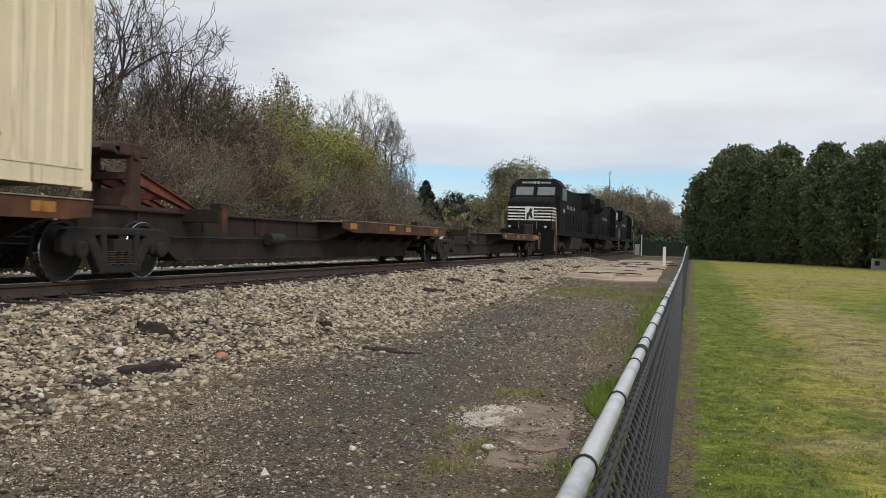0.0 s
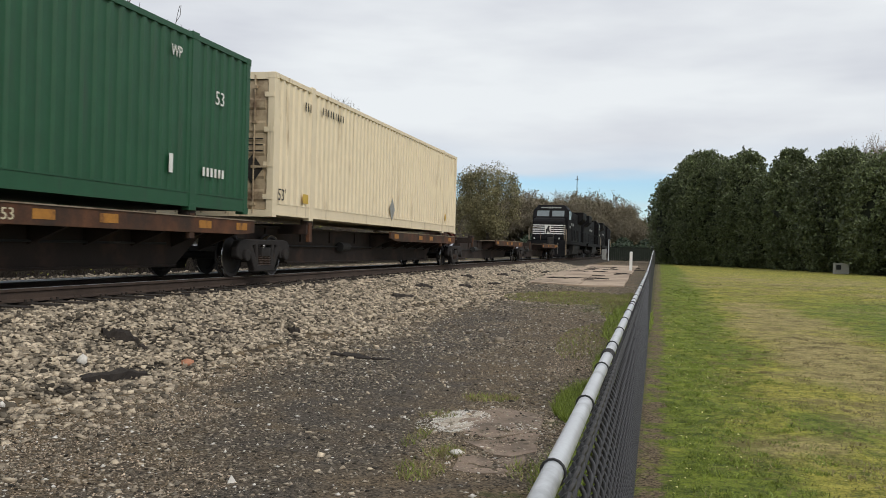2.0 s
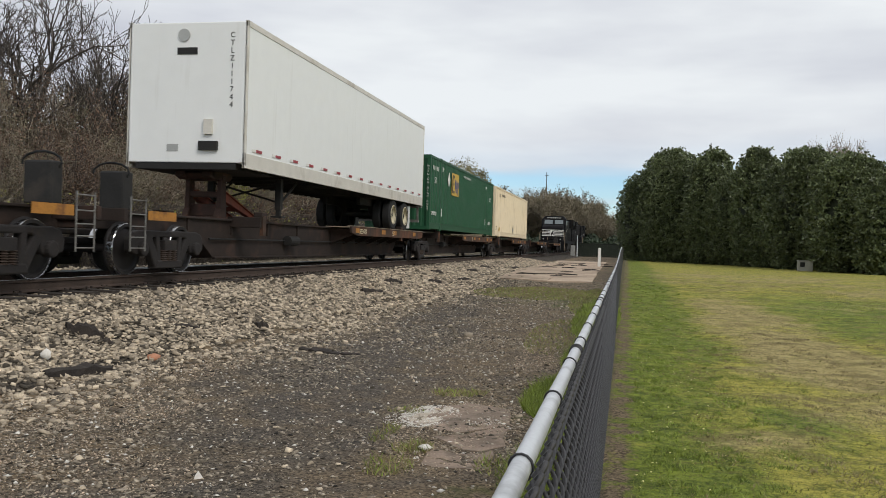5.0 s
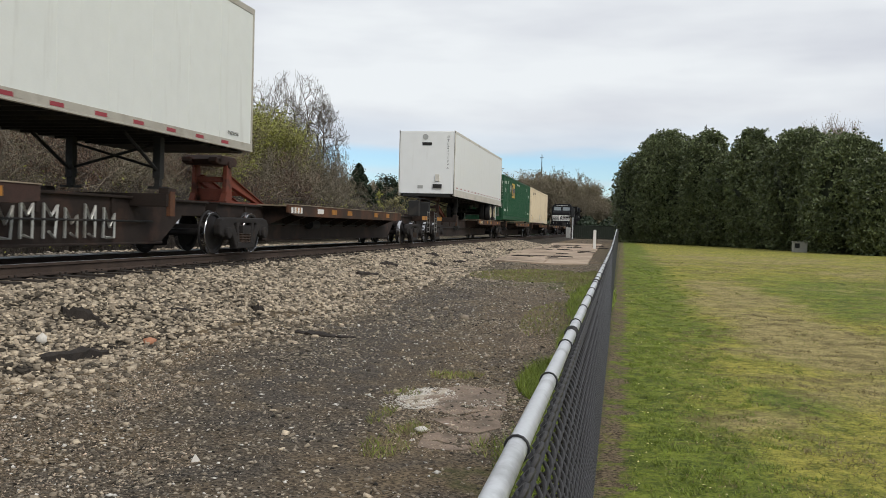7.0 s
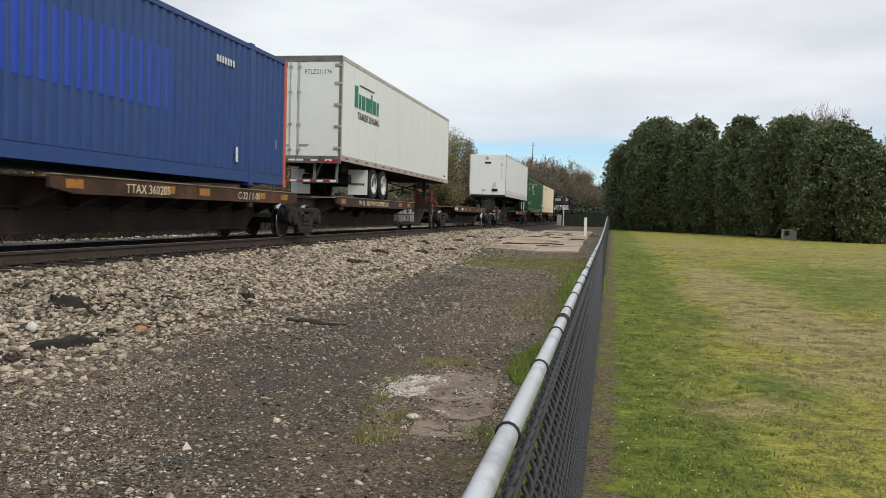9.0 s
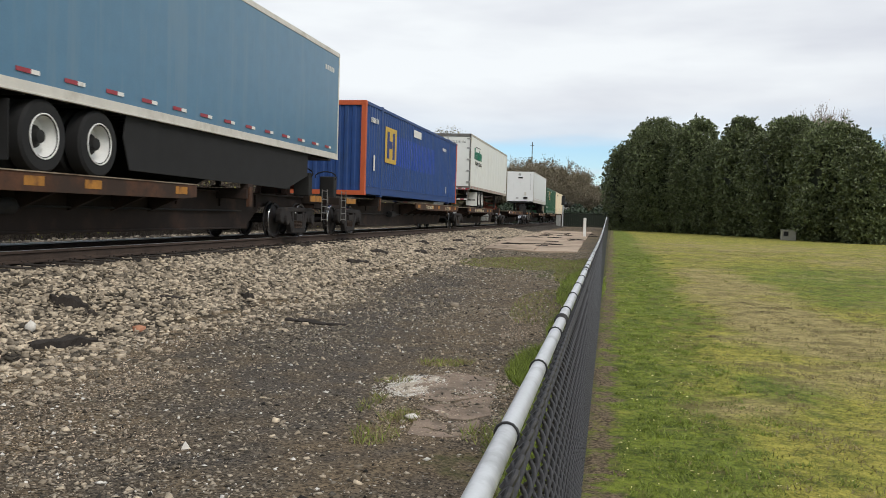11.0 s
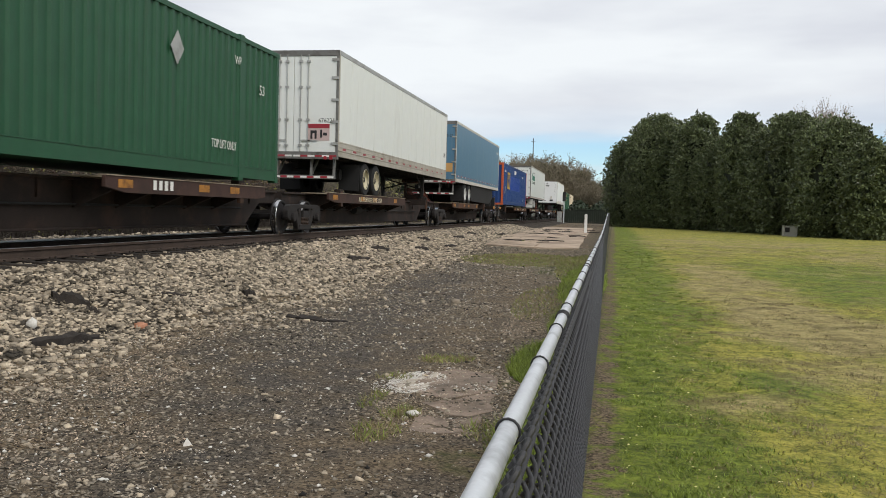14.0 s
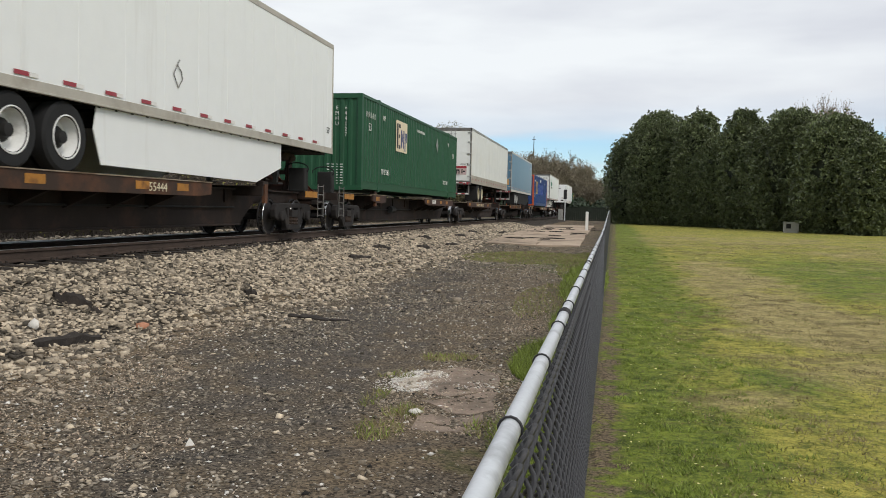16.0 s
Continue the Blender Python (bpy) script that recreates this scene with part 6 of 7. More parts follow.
    xy = np.stack([rng.uniform(-25, -20, 16000), 8 + 85 * rng.uniform(0, 1, 16000) ** 1.3], 1)
    blades("trackside_grass", xy, rng.uniform(0.10, 0.4, len(xy)), 0.6, "dry_grass", "tall dead grass beyond the railway track", 0.010)
    xy = np.stack([rng.uniform(-25, -20, 14000), 8 + 85 * rng.uniform(0, 1, 14000) ** 1.3], 1)
    blades("trackside_green", xy, rng.uniform(0.10, 0.45, len(xy)), 0.6, "grass", "green grass growing beyond the railway track", 0.010)


# ---- things lying in the yard ----
def rough_block(name, a, b, width, high, material, label, category, seed, lift=0.0, cuts=9):
    """A splintered length of timber between two places on the ground."""
    r = random.Random(seed)
    a, b = Vector((*a, float(ground_z(*a)) + lift)), Vector((*b, float(ground_z(*b)) + lift))
    d = (b - a)
    side = Vector((-d.y, d.x, 0)).normalized()
    g = Geo()
    rows = []
    for i in range(cuts + 1):
        c = a + d * (i / cuts)
        k = 0.55 + 0.45 * math.sin(math.pi * min(1, max(0.0, (i + 0.6) / (cuts + 1.2)))) + r.uniform(-0.15, 0.15)
        w, h = width * k, high * (k + r.uniform(-0.15, 0.15))
        base = len(g.v)
        for sx, sz in ((-1, 0), (-0.9, 0.75), (-0.3, 1.0), (0.4, 0.92), (0.95, 0.6), (1, 0)):
            p = c + side * (w / 2 * sx * r.uniform(0.85, 1.1)) + Vector((0, 0, -0.02 + h * sz * r.uniform(0.8, 1.1)))
            g.v.append(tuple(p))
        rows.append(base)
    for p, q in zip(rows[:-1], rows[1:]):
        for i in range(6):
            j = (i + 1) % 6
            g.f.append((p + i, p + j, q + j, q + i))
    g.f.append(tuple(range(rows[0], rows[0] + 6)))
    g.f.append(tuple(range(rows[-1], rows[-1] + 6)))
    return tagged(part(name, g, material), label, category)


def boulder(name, x, y, size, flat, material, label, seed):
    r = np.random.default_rng(seed)
    me = scatter(name, "ico", np.array([[x, y]]), np.array([size]), flat, r, material, 0.1, 0.22)
    return tagged(new(name, me), label, "stone")


def plate(thing, outline, z, thick, material, seed, label=""):
    r = random.Random(seed)
    cx, cy = sum(p[0] for p in outline) / len(outline), sum(p[1] for p in outline) / len(outline)
    pts = []
    for i, p in enumerate(outline):
        q = outline[(i + 1) % len(outline)]
        for k in range(4):
            t = k / 4
            pts.append((p[0] + (q[0] - p[0]) * t + r.uniform(-0.03, 0.03), p[1] + (q[1] - p[1]) * t + r.uniform(-0.03, 0.03)))
    g = Geo()
    k, n = 0, len(pts)
    for x, y in pts:
        g.v.append((x, y, float(ground_z(x, y)) + z - thick))
    for x, y in pts:
        g.v.append((x, y, float(ground_z(x, y)) + z + r.uniform(-0.006, 0.006)))
    for x, y in pts:
        x2, y2 = cx + (x - cx) * 0.5, cy + (y - cy) * 0.5
        g.v.append((x2, y2, float(ground_z(x2, y2)) + z + r.uniform(-0.006, 0.008)))
    for i in range(n):
        j = (i + 1) % n
        g.f += [(i, j, n + j, n + i), (n + i, n + j, 2 * n + j, 2 * n + i)]
    g.f.append(tuple(range(2 * n, 3 * n)))
    return part("slab_piece", g, material, thing, label)


def yard_things():
    rough_block("broken_tie", (-5.88, 8.06), (-5.86, 9.22), 0.17, 0.13, "char_wood", "charred splintered railway tie on the ballast edge", "timber", 1)
    rough_block("tie_fragment", (-6.77, 9.70), (-6.49, 10.05), 0.14, 0.15, "char_wood", "dark splintered tie fragment among the stones", "timber", 2)
    rough_block("tie_fragment", (-6.45, 9.95), (-6.30, 10.12), 0.10, 0.07, "char_wood", "dark splintered tie fragment among the stones", "timber", 3)
    rough_block("tie_fragment", (-6.31, 11.50), (-6.14, 11.90), 0.12, 0.08, "char_wood", "dark splintered tie fragment among the stones", "timber", 4)
    rough_block("tie_fragment", (-5.90, 13.45), (-5.78, 13.62), 0.13, 0.14, "char_wood", "dark splintered tie fragment among the stones", "timber", 5)
    rough_block("driftwood_plank", (-4.58, 12.04), (-3.95, 11.95), 0.22, 0.07, "char_wood", "flat rotten plank lying on the cinders", "timber", 6)
    rough_block("driftwood_plank", (-4.05, 11.95), (-3.60, 11.85), 0.16, 0.05, "char_wood", "flat rotten plank lying on the cinders", "timber", 7)
    rough_block("stick", (-5.52, 14.1), (-5.28, 15.0), 0.05, 0.05, "char_wood", "thin dark stick on the ballast edge", "stick", 8)
    for k, (x, y) in enumerate(((-6.5, 21.2), (-6.7, 24.0), (-6.2, 27.5), (-6.9, 31.0), (-6.4, 35.5), (-6.0, 31.5), (-6.6, 40.0), (-5.7, 44.0))):
        rough_block("tie_fragment", (x, y), (x + 0.3, y + 0.75), 0.16, 0.14, "char_wood", "dark splintered tie fragment among the stones", "timber", 20 + k)
    for k, (x, y, s) in enumerate(((-3.25, 16.4, 0.10), (-3.0, 15.6, 0.07), (-2.62, 14.8, 0.085), (-2.9, 15.1, 0.06), (-3.4, 16.0, 0.05))):
        boulder("broken_rock", x, y, s, 0.7, "stone", "broken grey rock lying on the yard", 40 + k)
    boulder("orange_stone", -5.79, 10.09, 0.075, 0.8, "stone_orange", "rust-orange stone on the ballast", 57)
    boulder("white_stone", -6.26, 8.62, 0.085, 0.9, "stone_white", "white quartz stone on the ballast", 51)
    boulder("white_stone", -5.80, 6.85, 0.055, 0.5, "stone_white", "white quartz stone on the ballast", 52)
    boulder("pale_stone", -1.49, 6.64, 0.055, 0.7, "stone_white", "pale stone beside weeds on the yard", 53)
    g = Geo().prism([(-0.028, 0.0), (0.024, 0.0), (0.030, 0.012), (-0.003, 0.056), (-0.02, 0.022)], -0.012, 0.012, "y")
    chip = tagged(part("pale_stone", g, "stone_white", bevel=0.004), "pale upright stone chip on the yard", "stone")
    chip.matrix_basis = pose(-2.73, 5.36, float(ground_z(-2.73, 5.36)) - 0.004, -18, 0, 20)
    boulder("pale_stone", -4.0, 13.2, 0.05, 0.6, "stone_white", "pale stone beside weeds on the yard", 55)
    # remains of a paved pad by the fence
    pad = tagged(new("concrete_pad"), "broken brown concrete pad scattered with pale grit", "concrete pad")
    plate(pad, [(-1.92, 7.72), (-1.70, 8.40), (-1.45, 8.74), (-1.05, 8.50), (-0.95, 7.70), (-1.35, 7.22)], 0.004, 0.06, "pad_brown", 1)
    plate(pad, [(-1.56, 7.04), (-1.36, 7.14), (-0.98, 7.58), (-0.90, 6.95), (-1.15, 6.70)], 0.003, 0.06, "pad_brown", 2)
    plate(pad, [(-1.40, 6.20), (-1.50, 6.88), (-1.18, 6.60), (-0.96, 6.80), (-0.98, 6.1)], 0.002, 0.06, "pad_brown", 3)
    plate(pad, [(-1.93, 7.80), (-1.78, 8.14), (-1.64, 8.36), (-1.54, 8.10), (-1.52, 7.84), (-1.66, 7.66), (-1.80, 7.56)], 0.0065, 0.03, "pale_concrete", 4, "pale bare concrete patch")
    xy = clump(-1.28, 7.4, 0.62, 1.5, 3600)
    tagged(new("pad_grit", scatter("pad_grit", "octa", xy, 0.0035 + 0.008 * rng.uniform(0, 1, len(xy)) ** 2, 0.5, rng, "tan_grit", 0.1)), "loose tan grit over the broken pad", "gravel", kind="stuff")
    xy = np.concatenate([clump(-1.72, 7.95, 0.27, 0.48, 3200), clump(-1.9, 7.75, 0.22, 0.3, 300), clump(-1.2, 7.75, 0.2, 0.15, 120)])
    tagged(new("pale_grit", scatter("pale_grit", "octa", xy, 0.004 + 0.009 * rng.uniform(0, 1, len(xy)) ** 2, 0.5, rng, "stone_white", 0.0)), "spilled pale grit on the broken pad", "gravel", kind="stuff")
    # old platform further along
    slab = tagged(new("old_concrete_platform"), "cracked tan concrete platform beside the railway bank", "concrete platform")
    k = 10
    for i, y in enumerate((33.2, 38.3, 43.6, 49.0, 54.5, 60.5, 67.0)):
        y2 = (38.2, 43.5, 48.9, 54.4, 60.4, 66.9, 74.0)[i]
        for x0, x1 in ((-4.95, -2.95), (-2.9, -1.25 - 0.0 * i)):
            sh = 0.9 if x0 < -4 and i == 0 else 0.0
            plate(slab, [(x0 - 0.012 * (y - 33), y + sh), (x0 - 0.012 * (y2 - 33), y2), (x1 - 0.01 * (y2 - 33), y2), (x1 - 0.01 * (y - 33), y - (0.4 if x0 < -4 else 0.0) + (0.0 if x0 > -4 else 0.6 * sh))], 0.05, 0.3, "tan_slab", k)
            k += 1
    rs = random.Random(77)
    for k in range(26):
        x, y = rs.uniform(-4.7, -1.5), rs.uniform(35.5, 62)
        l = rs.uniform(0.2, 0.9)
        rough_block("wood_scrap", (x, y), (x + l, y + rs.uniform(-0.4, 0.6)), 0.10, 0.06, "char_wood", "dark wood scrap on the old platform", "wood scrap", 300 + k, 0.055, 3)
    # marker post with a chamfered cap
    mp = tagged(new("marker_post"), "white painted square marker post in the gravel", "post")
    g = Geo().box(-1.745, -1.575, 54.40, 54.57, 0.40, 1.56)
    part("shaft", g, "white_paint", mp, bevel=0.012)
    part("cap", Geo().prism([(-1.76, 1.56), (-1.56, 1.56), (-1.60, 1.64), (-1.72, 1.64)], 54.385, 54.585, "y"), "white_paint", mp)
    # slatted dark fence across the end of the yard
    sf = tagged(new("slatted_fence"), "dark green privacy-slatted fence across the yard's end", "fence")
    for i in range(26):
        x = -6.6 + i * 0.25
        part("slat", Geo().box(x, x + 0.235, 118.0, 118.03, 0.42, 2.22), "fence_green", sf)
    part("fence_rail", Geo().box(-6.65, -0.1, 117.95, 118.0, 2.2, 2.25), "fence_green", sf)
    for i in range(4):
        part("post", Geo().cyl((-6.6 + i * 2.15, 118.06, 1.35), 0.04, 1.9, "z", 8), "black_vinyl", sf)
    # utility cabinet at the foot of the trees
    uc = tagged(new("utility_cabinet"), "weathered beige utility cabinet at the foot of the evergreens", "utility box")
    part("body", Geo().box(11.8, 12.75, 65.6, 66.2, 0.40, 1.16), "box_beige", uc, bevel=0.02)
    part("lid", Geo().box(11.77, 12.78, 65.57, 66.23, 1.16, 1.21), "box_beige", uc, bevel=0.01)
    part("vent", Geo().box(11.9, 12.22, 65.585, 65.6, 0.75, 1.08), "dark_frame", uc)
    # railway signal mast beyond the platform
    sm = tagged(new("signal_mast"), "grey railway signal mast with a dark lamp head", "signal")
    part("mast", Geo().cyl((-6.2, 112.0, 2.3), 0.07, 4.2, "z", 10), "galvanised", sm)
    part("signal_head", Geo().box(-6.4, -6.0, 111.8, 112.0, 3.2, 4.4), "black_paint", sm, bevel=0.05)
    part("relay_box", Geo().box(-7.0, -6.45, 111.7, 112.2, 0.45, 1.9), "alloy", sm, bevel=0.02)
    # utility poles far off
    for x, y, h in ((-21.0, 228.0, 20.5), (16.9, 197.0, 24.6)):
        up = tagged(new("utility_pole"), "tall wooden utility pole over the far trees", "utility pole")
        part("pole", Geo().lathe([(0, 0.16), (h, 0.09)], (x, y, 0.4), "z", 8), "bark", up)
        part("crossarm", Geo().box(x - 0.5, x + 0.5, y - 0.05, y + 0.05, h - 0.5, h - 0.4), "bark", up)


# ---- trees ----
def grow(rnd, height, trunk_r, levels=5, forks=(2, 4), spread=0.55, up=0.25, shrink=0.72, wiggle=0.16, bare=0.3, fat=0.62):
    """Limbs of a tree as tapered rods: (start, end, radius, radius, level)."""
    out = []

    def limb(p, d, length, r, level):
        steps = 3 if level < 3 else 2
        for i in range(steps):
            d = (d + Vector((rnd.gauss(0, wiggle), rnd.gauss(0, wiggle), rnd.gauss(0, wiggle * 0.5) + up * 0.12))).normalized()
            q = p + d * (length / steps)
            r2 = r * (0.86 if level < levels else 0.6)
            out.append((tuple(p), tuple(q), r, r2, level))
            p, r = q, r2
            if level < levels and (level > 0 or i >= steps * bare):
                for _ in range(1 if i < steps - 1 else rnd.randint(*forks)):
                    a = rnd.uniform(0, 6.283)
                    t = d.orthogonal().normalized()
                    t = (t * math.cos(a) + d.cross(t) * math.sin(a))
                    nd = (d * (1 - spread * 0.5) + t * spread * rnd.uniform(0.6, 1.3) + Vector((0, 0, up * rnd.uniform(0, 1)))).normalized()
                    limb(p, nd, length * shrink * rnd.uniform(0.75, 1.15), max(r * fat, 0.006), level + 1)

    limb(Vector((0, 0, -0.2)), Vector((rnd.gauss(0, 0.05), rnd.gauss(0, 0.05), 1)).normalized(), height * 0.34, trunk_r, 0)
    top = max(s[1][2] for s in out)
    k = height / top
    return [(tuple(c * k for c in a), tuple(c * k for c in b), ra, rb, lv) for a, b, ra, rb, lv in out]


def grow_round(rnd, height, half, trunk_r, start=0.30):
    """Limbs of a tree with a rounded crown: limbs, boughs, branches and twigs reach out in turn to an egg-shaped outline."""
    out = []
    mid = Vector((0, 0, height * 0.60))
    radii = Vector((half * height, half * height, height * 0.40))

    def reach(p, d, share, r, level):
        q = mid + Vector((d.x * radii.x, d.y * radii.y, d.z * radii.z)) * share
        bend = (p + q) / 2 + Vector((rnd.gauss(0, 0.06), rnd.gauss(0, 0.06), rnd.gauss(0.04, 0.05))) * (q - p).length
        out.extend([(tuple(p), tuple(bend), r, r * 0.85, level), (tuple(bend), tuple(q), r * 0.85, r * 0.7, level)])
        if level < 5:
            for _ in range((0, 4, 4, 3, 3)[level]):
                nd = (d + Vector((rnd.gauss(0, 1), rnd.gauss(0, 1), rnd.gauss(0, 0.8))) * (0, 0.45, 0.26, 0.16, 0.10)[level]).normalized()
                reach(q, nd, (0, 0.66, 0.84, 0.95, 1.03)[level] * rnd.uniform(0.92, 1.06), max(r * 0.55, 0.005), level + 1)

    fork = Vector((0, 0, height * start))
    out.append(((0, 0, -0.2), tuple(fork), trunk_r, trunk_r * 0.8, 0))
    for k in range(9):
        a = k * 2.4 + rnd.uniform(-0.4, 0.4)
        e = rnd.uniform(-0.15, 1.0)
        reach(fork * rnd.uniform(0.8, 1.25), Vector((math.cos(a), math.sin(a), e * 1.6)).normalized(), 0.42, trunk_r * 0.5, 1)
    return out


def rods(name, segs, material, sides=3, thin=0.0):
    """All rods as one mesh."""
    A, B = np.array([s[0] for s in segs]), np.array([s[1] for s in segs])
    ra, rb = np.maximum(np.array([s[2] for s in segs]), thin), np.maximum(np.array([s[3] for s in segs]), thin * 0.8)
    d = B - A
    d /= np.linalg.norm(d, axis=1, keepdims=True) + 1e-9
    ref = np.where(np.abs(d[:, 2:3]) < 0.9, np.array([[0, 0, 1.0]]), np.array([[1.0, 0, 0]]))
    u = np.cross(d, ref)
    u /= np.linalg.norm(u, axis=1, keepdims=True)
    w = np.cross(d, u)
    n = len(segs)
    V = np.empty((n, 2, sides, 3))
    for i in range(sides):
        g = 2 * math.pi * i / sides
        o = math.cos(g) * u + math.sin(g) * w
        V[:, 0, i], V[:, 1, i] = A + o * ra[:, None], B + o * rb[:, None]
    base = np.arange(n) * 2 * sides
    F = np.concatenate([np.stack([base + i, base + (i + 1) % sides, base + sides + (i + 1) % sides, base + sides + i], 1) for i in range(sides)])
    return big_mesh(name, V.reshape(-1, 3), F, material)


def leaf_cards(name, P, size, material, out=None, stretch=0.55):
    """Many small pointed leaves at the places P, each a bent pair of triangles."""
    n = len(P)
    a = rng.normal(0, 1, (n, 3))
    if out is not None:
        a = a * 0.75 + out
    a /= np.linalg.norm(a, axis=1, keepdims=True)
    t = np.cross(a, rng.normal(0, 1, (n, 3)))
    t /= np.linalg.norm(t, axis=1, keepdims=True)
    b = np.cross(a, t)
    s = (size * rng.uniform(0.6, 1.4, n))[:, None]
    V = np.stack([P - t * s, P + b * s * stretch, P + t * s, P - b * s * stretch + a * s * 0.15], 1)
    F = np.arange(n * 4).reshape(-1, 4)
    return big_mesh(name, V.reshape(-1, 3), F, material)


def tree_kind(seed, height, trunk_r, leaf=None, leaf_n=3, leaf_size=0.07, levels=5, thin=0.007, thick_level=1, twig_paint="twig", half=0.0, rounded=False, **kw):
    """Trunk, twigs and leaves of one kind of tree, its crown balanced over the foot; half: the crown's half-width as a share of the height."""
    rnd = random.Random(seed)
    segs = grow_round(rnd, height, half, trunk_r) if rounded else grow(rnd, height, trunk_r, levels=levels, **kw)
    tips = np.array([s[1] for s in segs if s[4] >= levels - 1])
    cx, cy = tips[:, 0].mean() / height, tips[:, 1].mean() / height
    wide = np.percentile(np.hypot(tips[:, 0] - cx * tips[:, 2], tips[:, 1] - cy * tips[:, 2]), 92)
    k = half * height / wide if half and not rounded else 1.0
    fix = lambda p: ((p[0] - cx * p[2]) * k, (p[1] - cy * p[2]) * k, p[2])
    segs = [(fix(a), fix(b), ra, rb, lv) for a, b, ra, rb, lv in segs]
    trunk = rods("trunk", [s for s in segs if s[4] <= thick_level], "bark", 6)
    twig = rods("crown", [s for s in segs if s[4] > thick_level], twig_paint, 3, thin)
    cards = None
    if leaf:
        tips = np.array([s[1] for s in segs if s[4] >= levels - 1])
        P = np.repeat(tips, leaf_n, 0) + rng.normal(0, 0.16, (len(tips) * leaf_n, 3))
        cards = leaf_cards("foliage", P, leaf_size, leaf)
    return trunk, twig, cards


def plant(kind, x, y, scale, turn, name, label, group="woods beyond the track", stretch=1.0):
    trunk, twig, cards = kind
    thing = tagged(new(name), label, "tree", group)
    z = float(ground_z(x, y))
    thing.matrix_basis = pose(x, y, z, 0, 0, turn) @ Matrix.Diagonal((scale * stretch, scale * stretch, scale, 1))
    part("trunk", trunk, "bark", thing)
    part("crown", twig, "twig", thing)
    if cards:
        part("foliage", cards, "twig", thing)
    return thing


def polar(az, d):
    """A place at a bearing (degrees to the left of the track's line) and a distance."""
    return -d * math.sin(radians(az)), d * math.cos(radians(az))


def woods():
    big = [tree_kind(3, 10, 0.25, levels=6, spread=0.66, up=0.10, forks=(2, 2), thin=0.011, twig_paint="dark_twig", wiggle=0.26, fat=0.76, half=0.31), tree_kind(9, 10, 0.23, levels=6, spread=0.62, up=0.10, forks=(2, 2), thin=0.011, twig_paint="dark_twig", wiggle=0.26, fat=0.76, half=0.29)]
    thicket = [tree_kind(20 + k, 10, 0.06, leaf="bud_leaf" if k % 2 else "red_bud", leaf_n=2, leaf_size=0.062, levels=5, spread=0.62, up=0.22, forks=(2, 3), bare=0.0, thin=0.011, wiggle=0.24, half=0.26, twig_paint=("twig", "pale_twig", "dark_twig", "twig")[k]) for k in range(4)]
    green = [tree_kind(40 + k, 10, 0.09, leaf="spring_leaf", leaf_n=4, leaf_size=0.070, levels=5, spread=0.62, up=0.25, forks=(2, 3), bare=0.1, thin=0.010, wiggle=0.22, half=0.25) for k in range(2)]
    domed = [tree_kind(61 + k, 10, 0.13, levels=5, thin=0.0075, twig_paint="fine_twig", half=0.25, rounded=True) for k in range(2)]
    slim = tree_kind(66, 10, 0.07, levels=5, spread=0.45, up=0.4, forks=(2, 3), thin=0.010, twig_paint="pale_twig", wiggle=0.18, half=0.10)
    rnd = random.Random(12)
    # tall bare trees
    for k, (az, d, el, tw) in enumerate(((33.2, 45, 13.9, 0), (37.0, 44, 17.0, 80), (41.0, 42, 18.0, 140), (45.0, 42, 18.0, 250), (35.0, 52, 13.6, 310), (31.4, 48, 12.6, 200))):
        x, y = polar(az, d)
        plant(big[k % 2], x, y, (1.4 + d * math.tan(radians(el))) / 10, tw, "bare_tree", "tall leafless grey-brown tree in the woods")
    for k, (az, d, el, tw) in enumerate(((21.4, 76, 9.35, 30), (20.0, 79, 7.6, 120), (22.9, 80, 8.9, 210))):
        x, y = polar(az, d)
        plant(domed[k % 2], x, y, (1.3 + d * math.tan(radians(el))) / 10, tw, "bare_tree", "rounded leafless tree with fine grey twigs")
    for az, d, el, tw in ((26.0, 58, 10.2, 0), (25.3, 60, 9.0, 90), (18.7, 80, 5.3, 40), (18.2, 82, 4.6, 140)):
        x, y = polar(az, d)
        plant(slim, x, y, (1.3 + d * math.tan(radians(el))) / 10, tw, "bare_tree", "slim pale leafless sapling over the thicket")
    # budding thicket along the edge of the wood
    tops = ((17.6, 3.0), (18.5, 3.8), (20.0, 5.8), (22.5, 7.5), (25.9, 8.5), (27.0, 9.6), (29.5, 10.3), (31.0, 9.8), (33, 9.4), (36, 9.4), (46, 10.2))
    az, k = 18.0, 0
    while az < 46:
        for row in range(3):
            el = np.interp(az, [a for a, _ in tops], [e for _, e in tops]) * rnd.uniform(0.84, 1.0) * (0.66, 0.96, 1.02)[row]
            d = (20.5 + 3.6 * row + rnd.uniform(-0.9, 0.9)) / math.sin(radians(az))
            h = 1.4 + d * math.tan(radians(el))
            x, y = polar(az + rnd.uniform(-0.35, 0.35), d)
            leafy = 21.6 < az < 26.6 and rnd.random() < (0.25, 0.8, 0.85)[row]
            kind = green[k % 2] if leafy else thicket[rnd.randint(0, 3)]
            plant(kind, x, y, h / 10, rnd.uniform(0, 360), "young_tree", "slender young tree in yellow-green leaf" if kind in green else "slender budding tree in the trackside thicket", stretch=rnd.uniform(1.0, 1.4))
            k += 1
        az += 0.80 + 0.012 * (az - 18)
    # long arching stems that lean out of the thicket
    n = 2600
    y0 = 12 + 66 * rng.uniform(0, 1, n) ** 1.1
    x0 = -20.0 - rng.uniform(0, 6.0, n)
    p = np.stack([x0, y0, ground_z(x0, y0)], 1)
    lim = np.interp(np.degrees(np.arctan2(-x0, y0)), [a_ for a_, _ in tops], [e_ for _, e_ in tops])
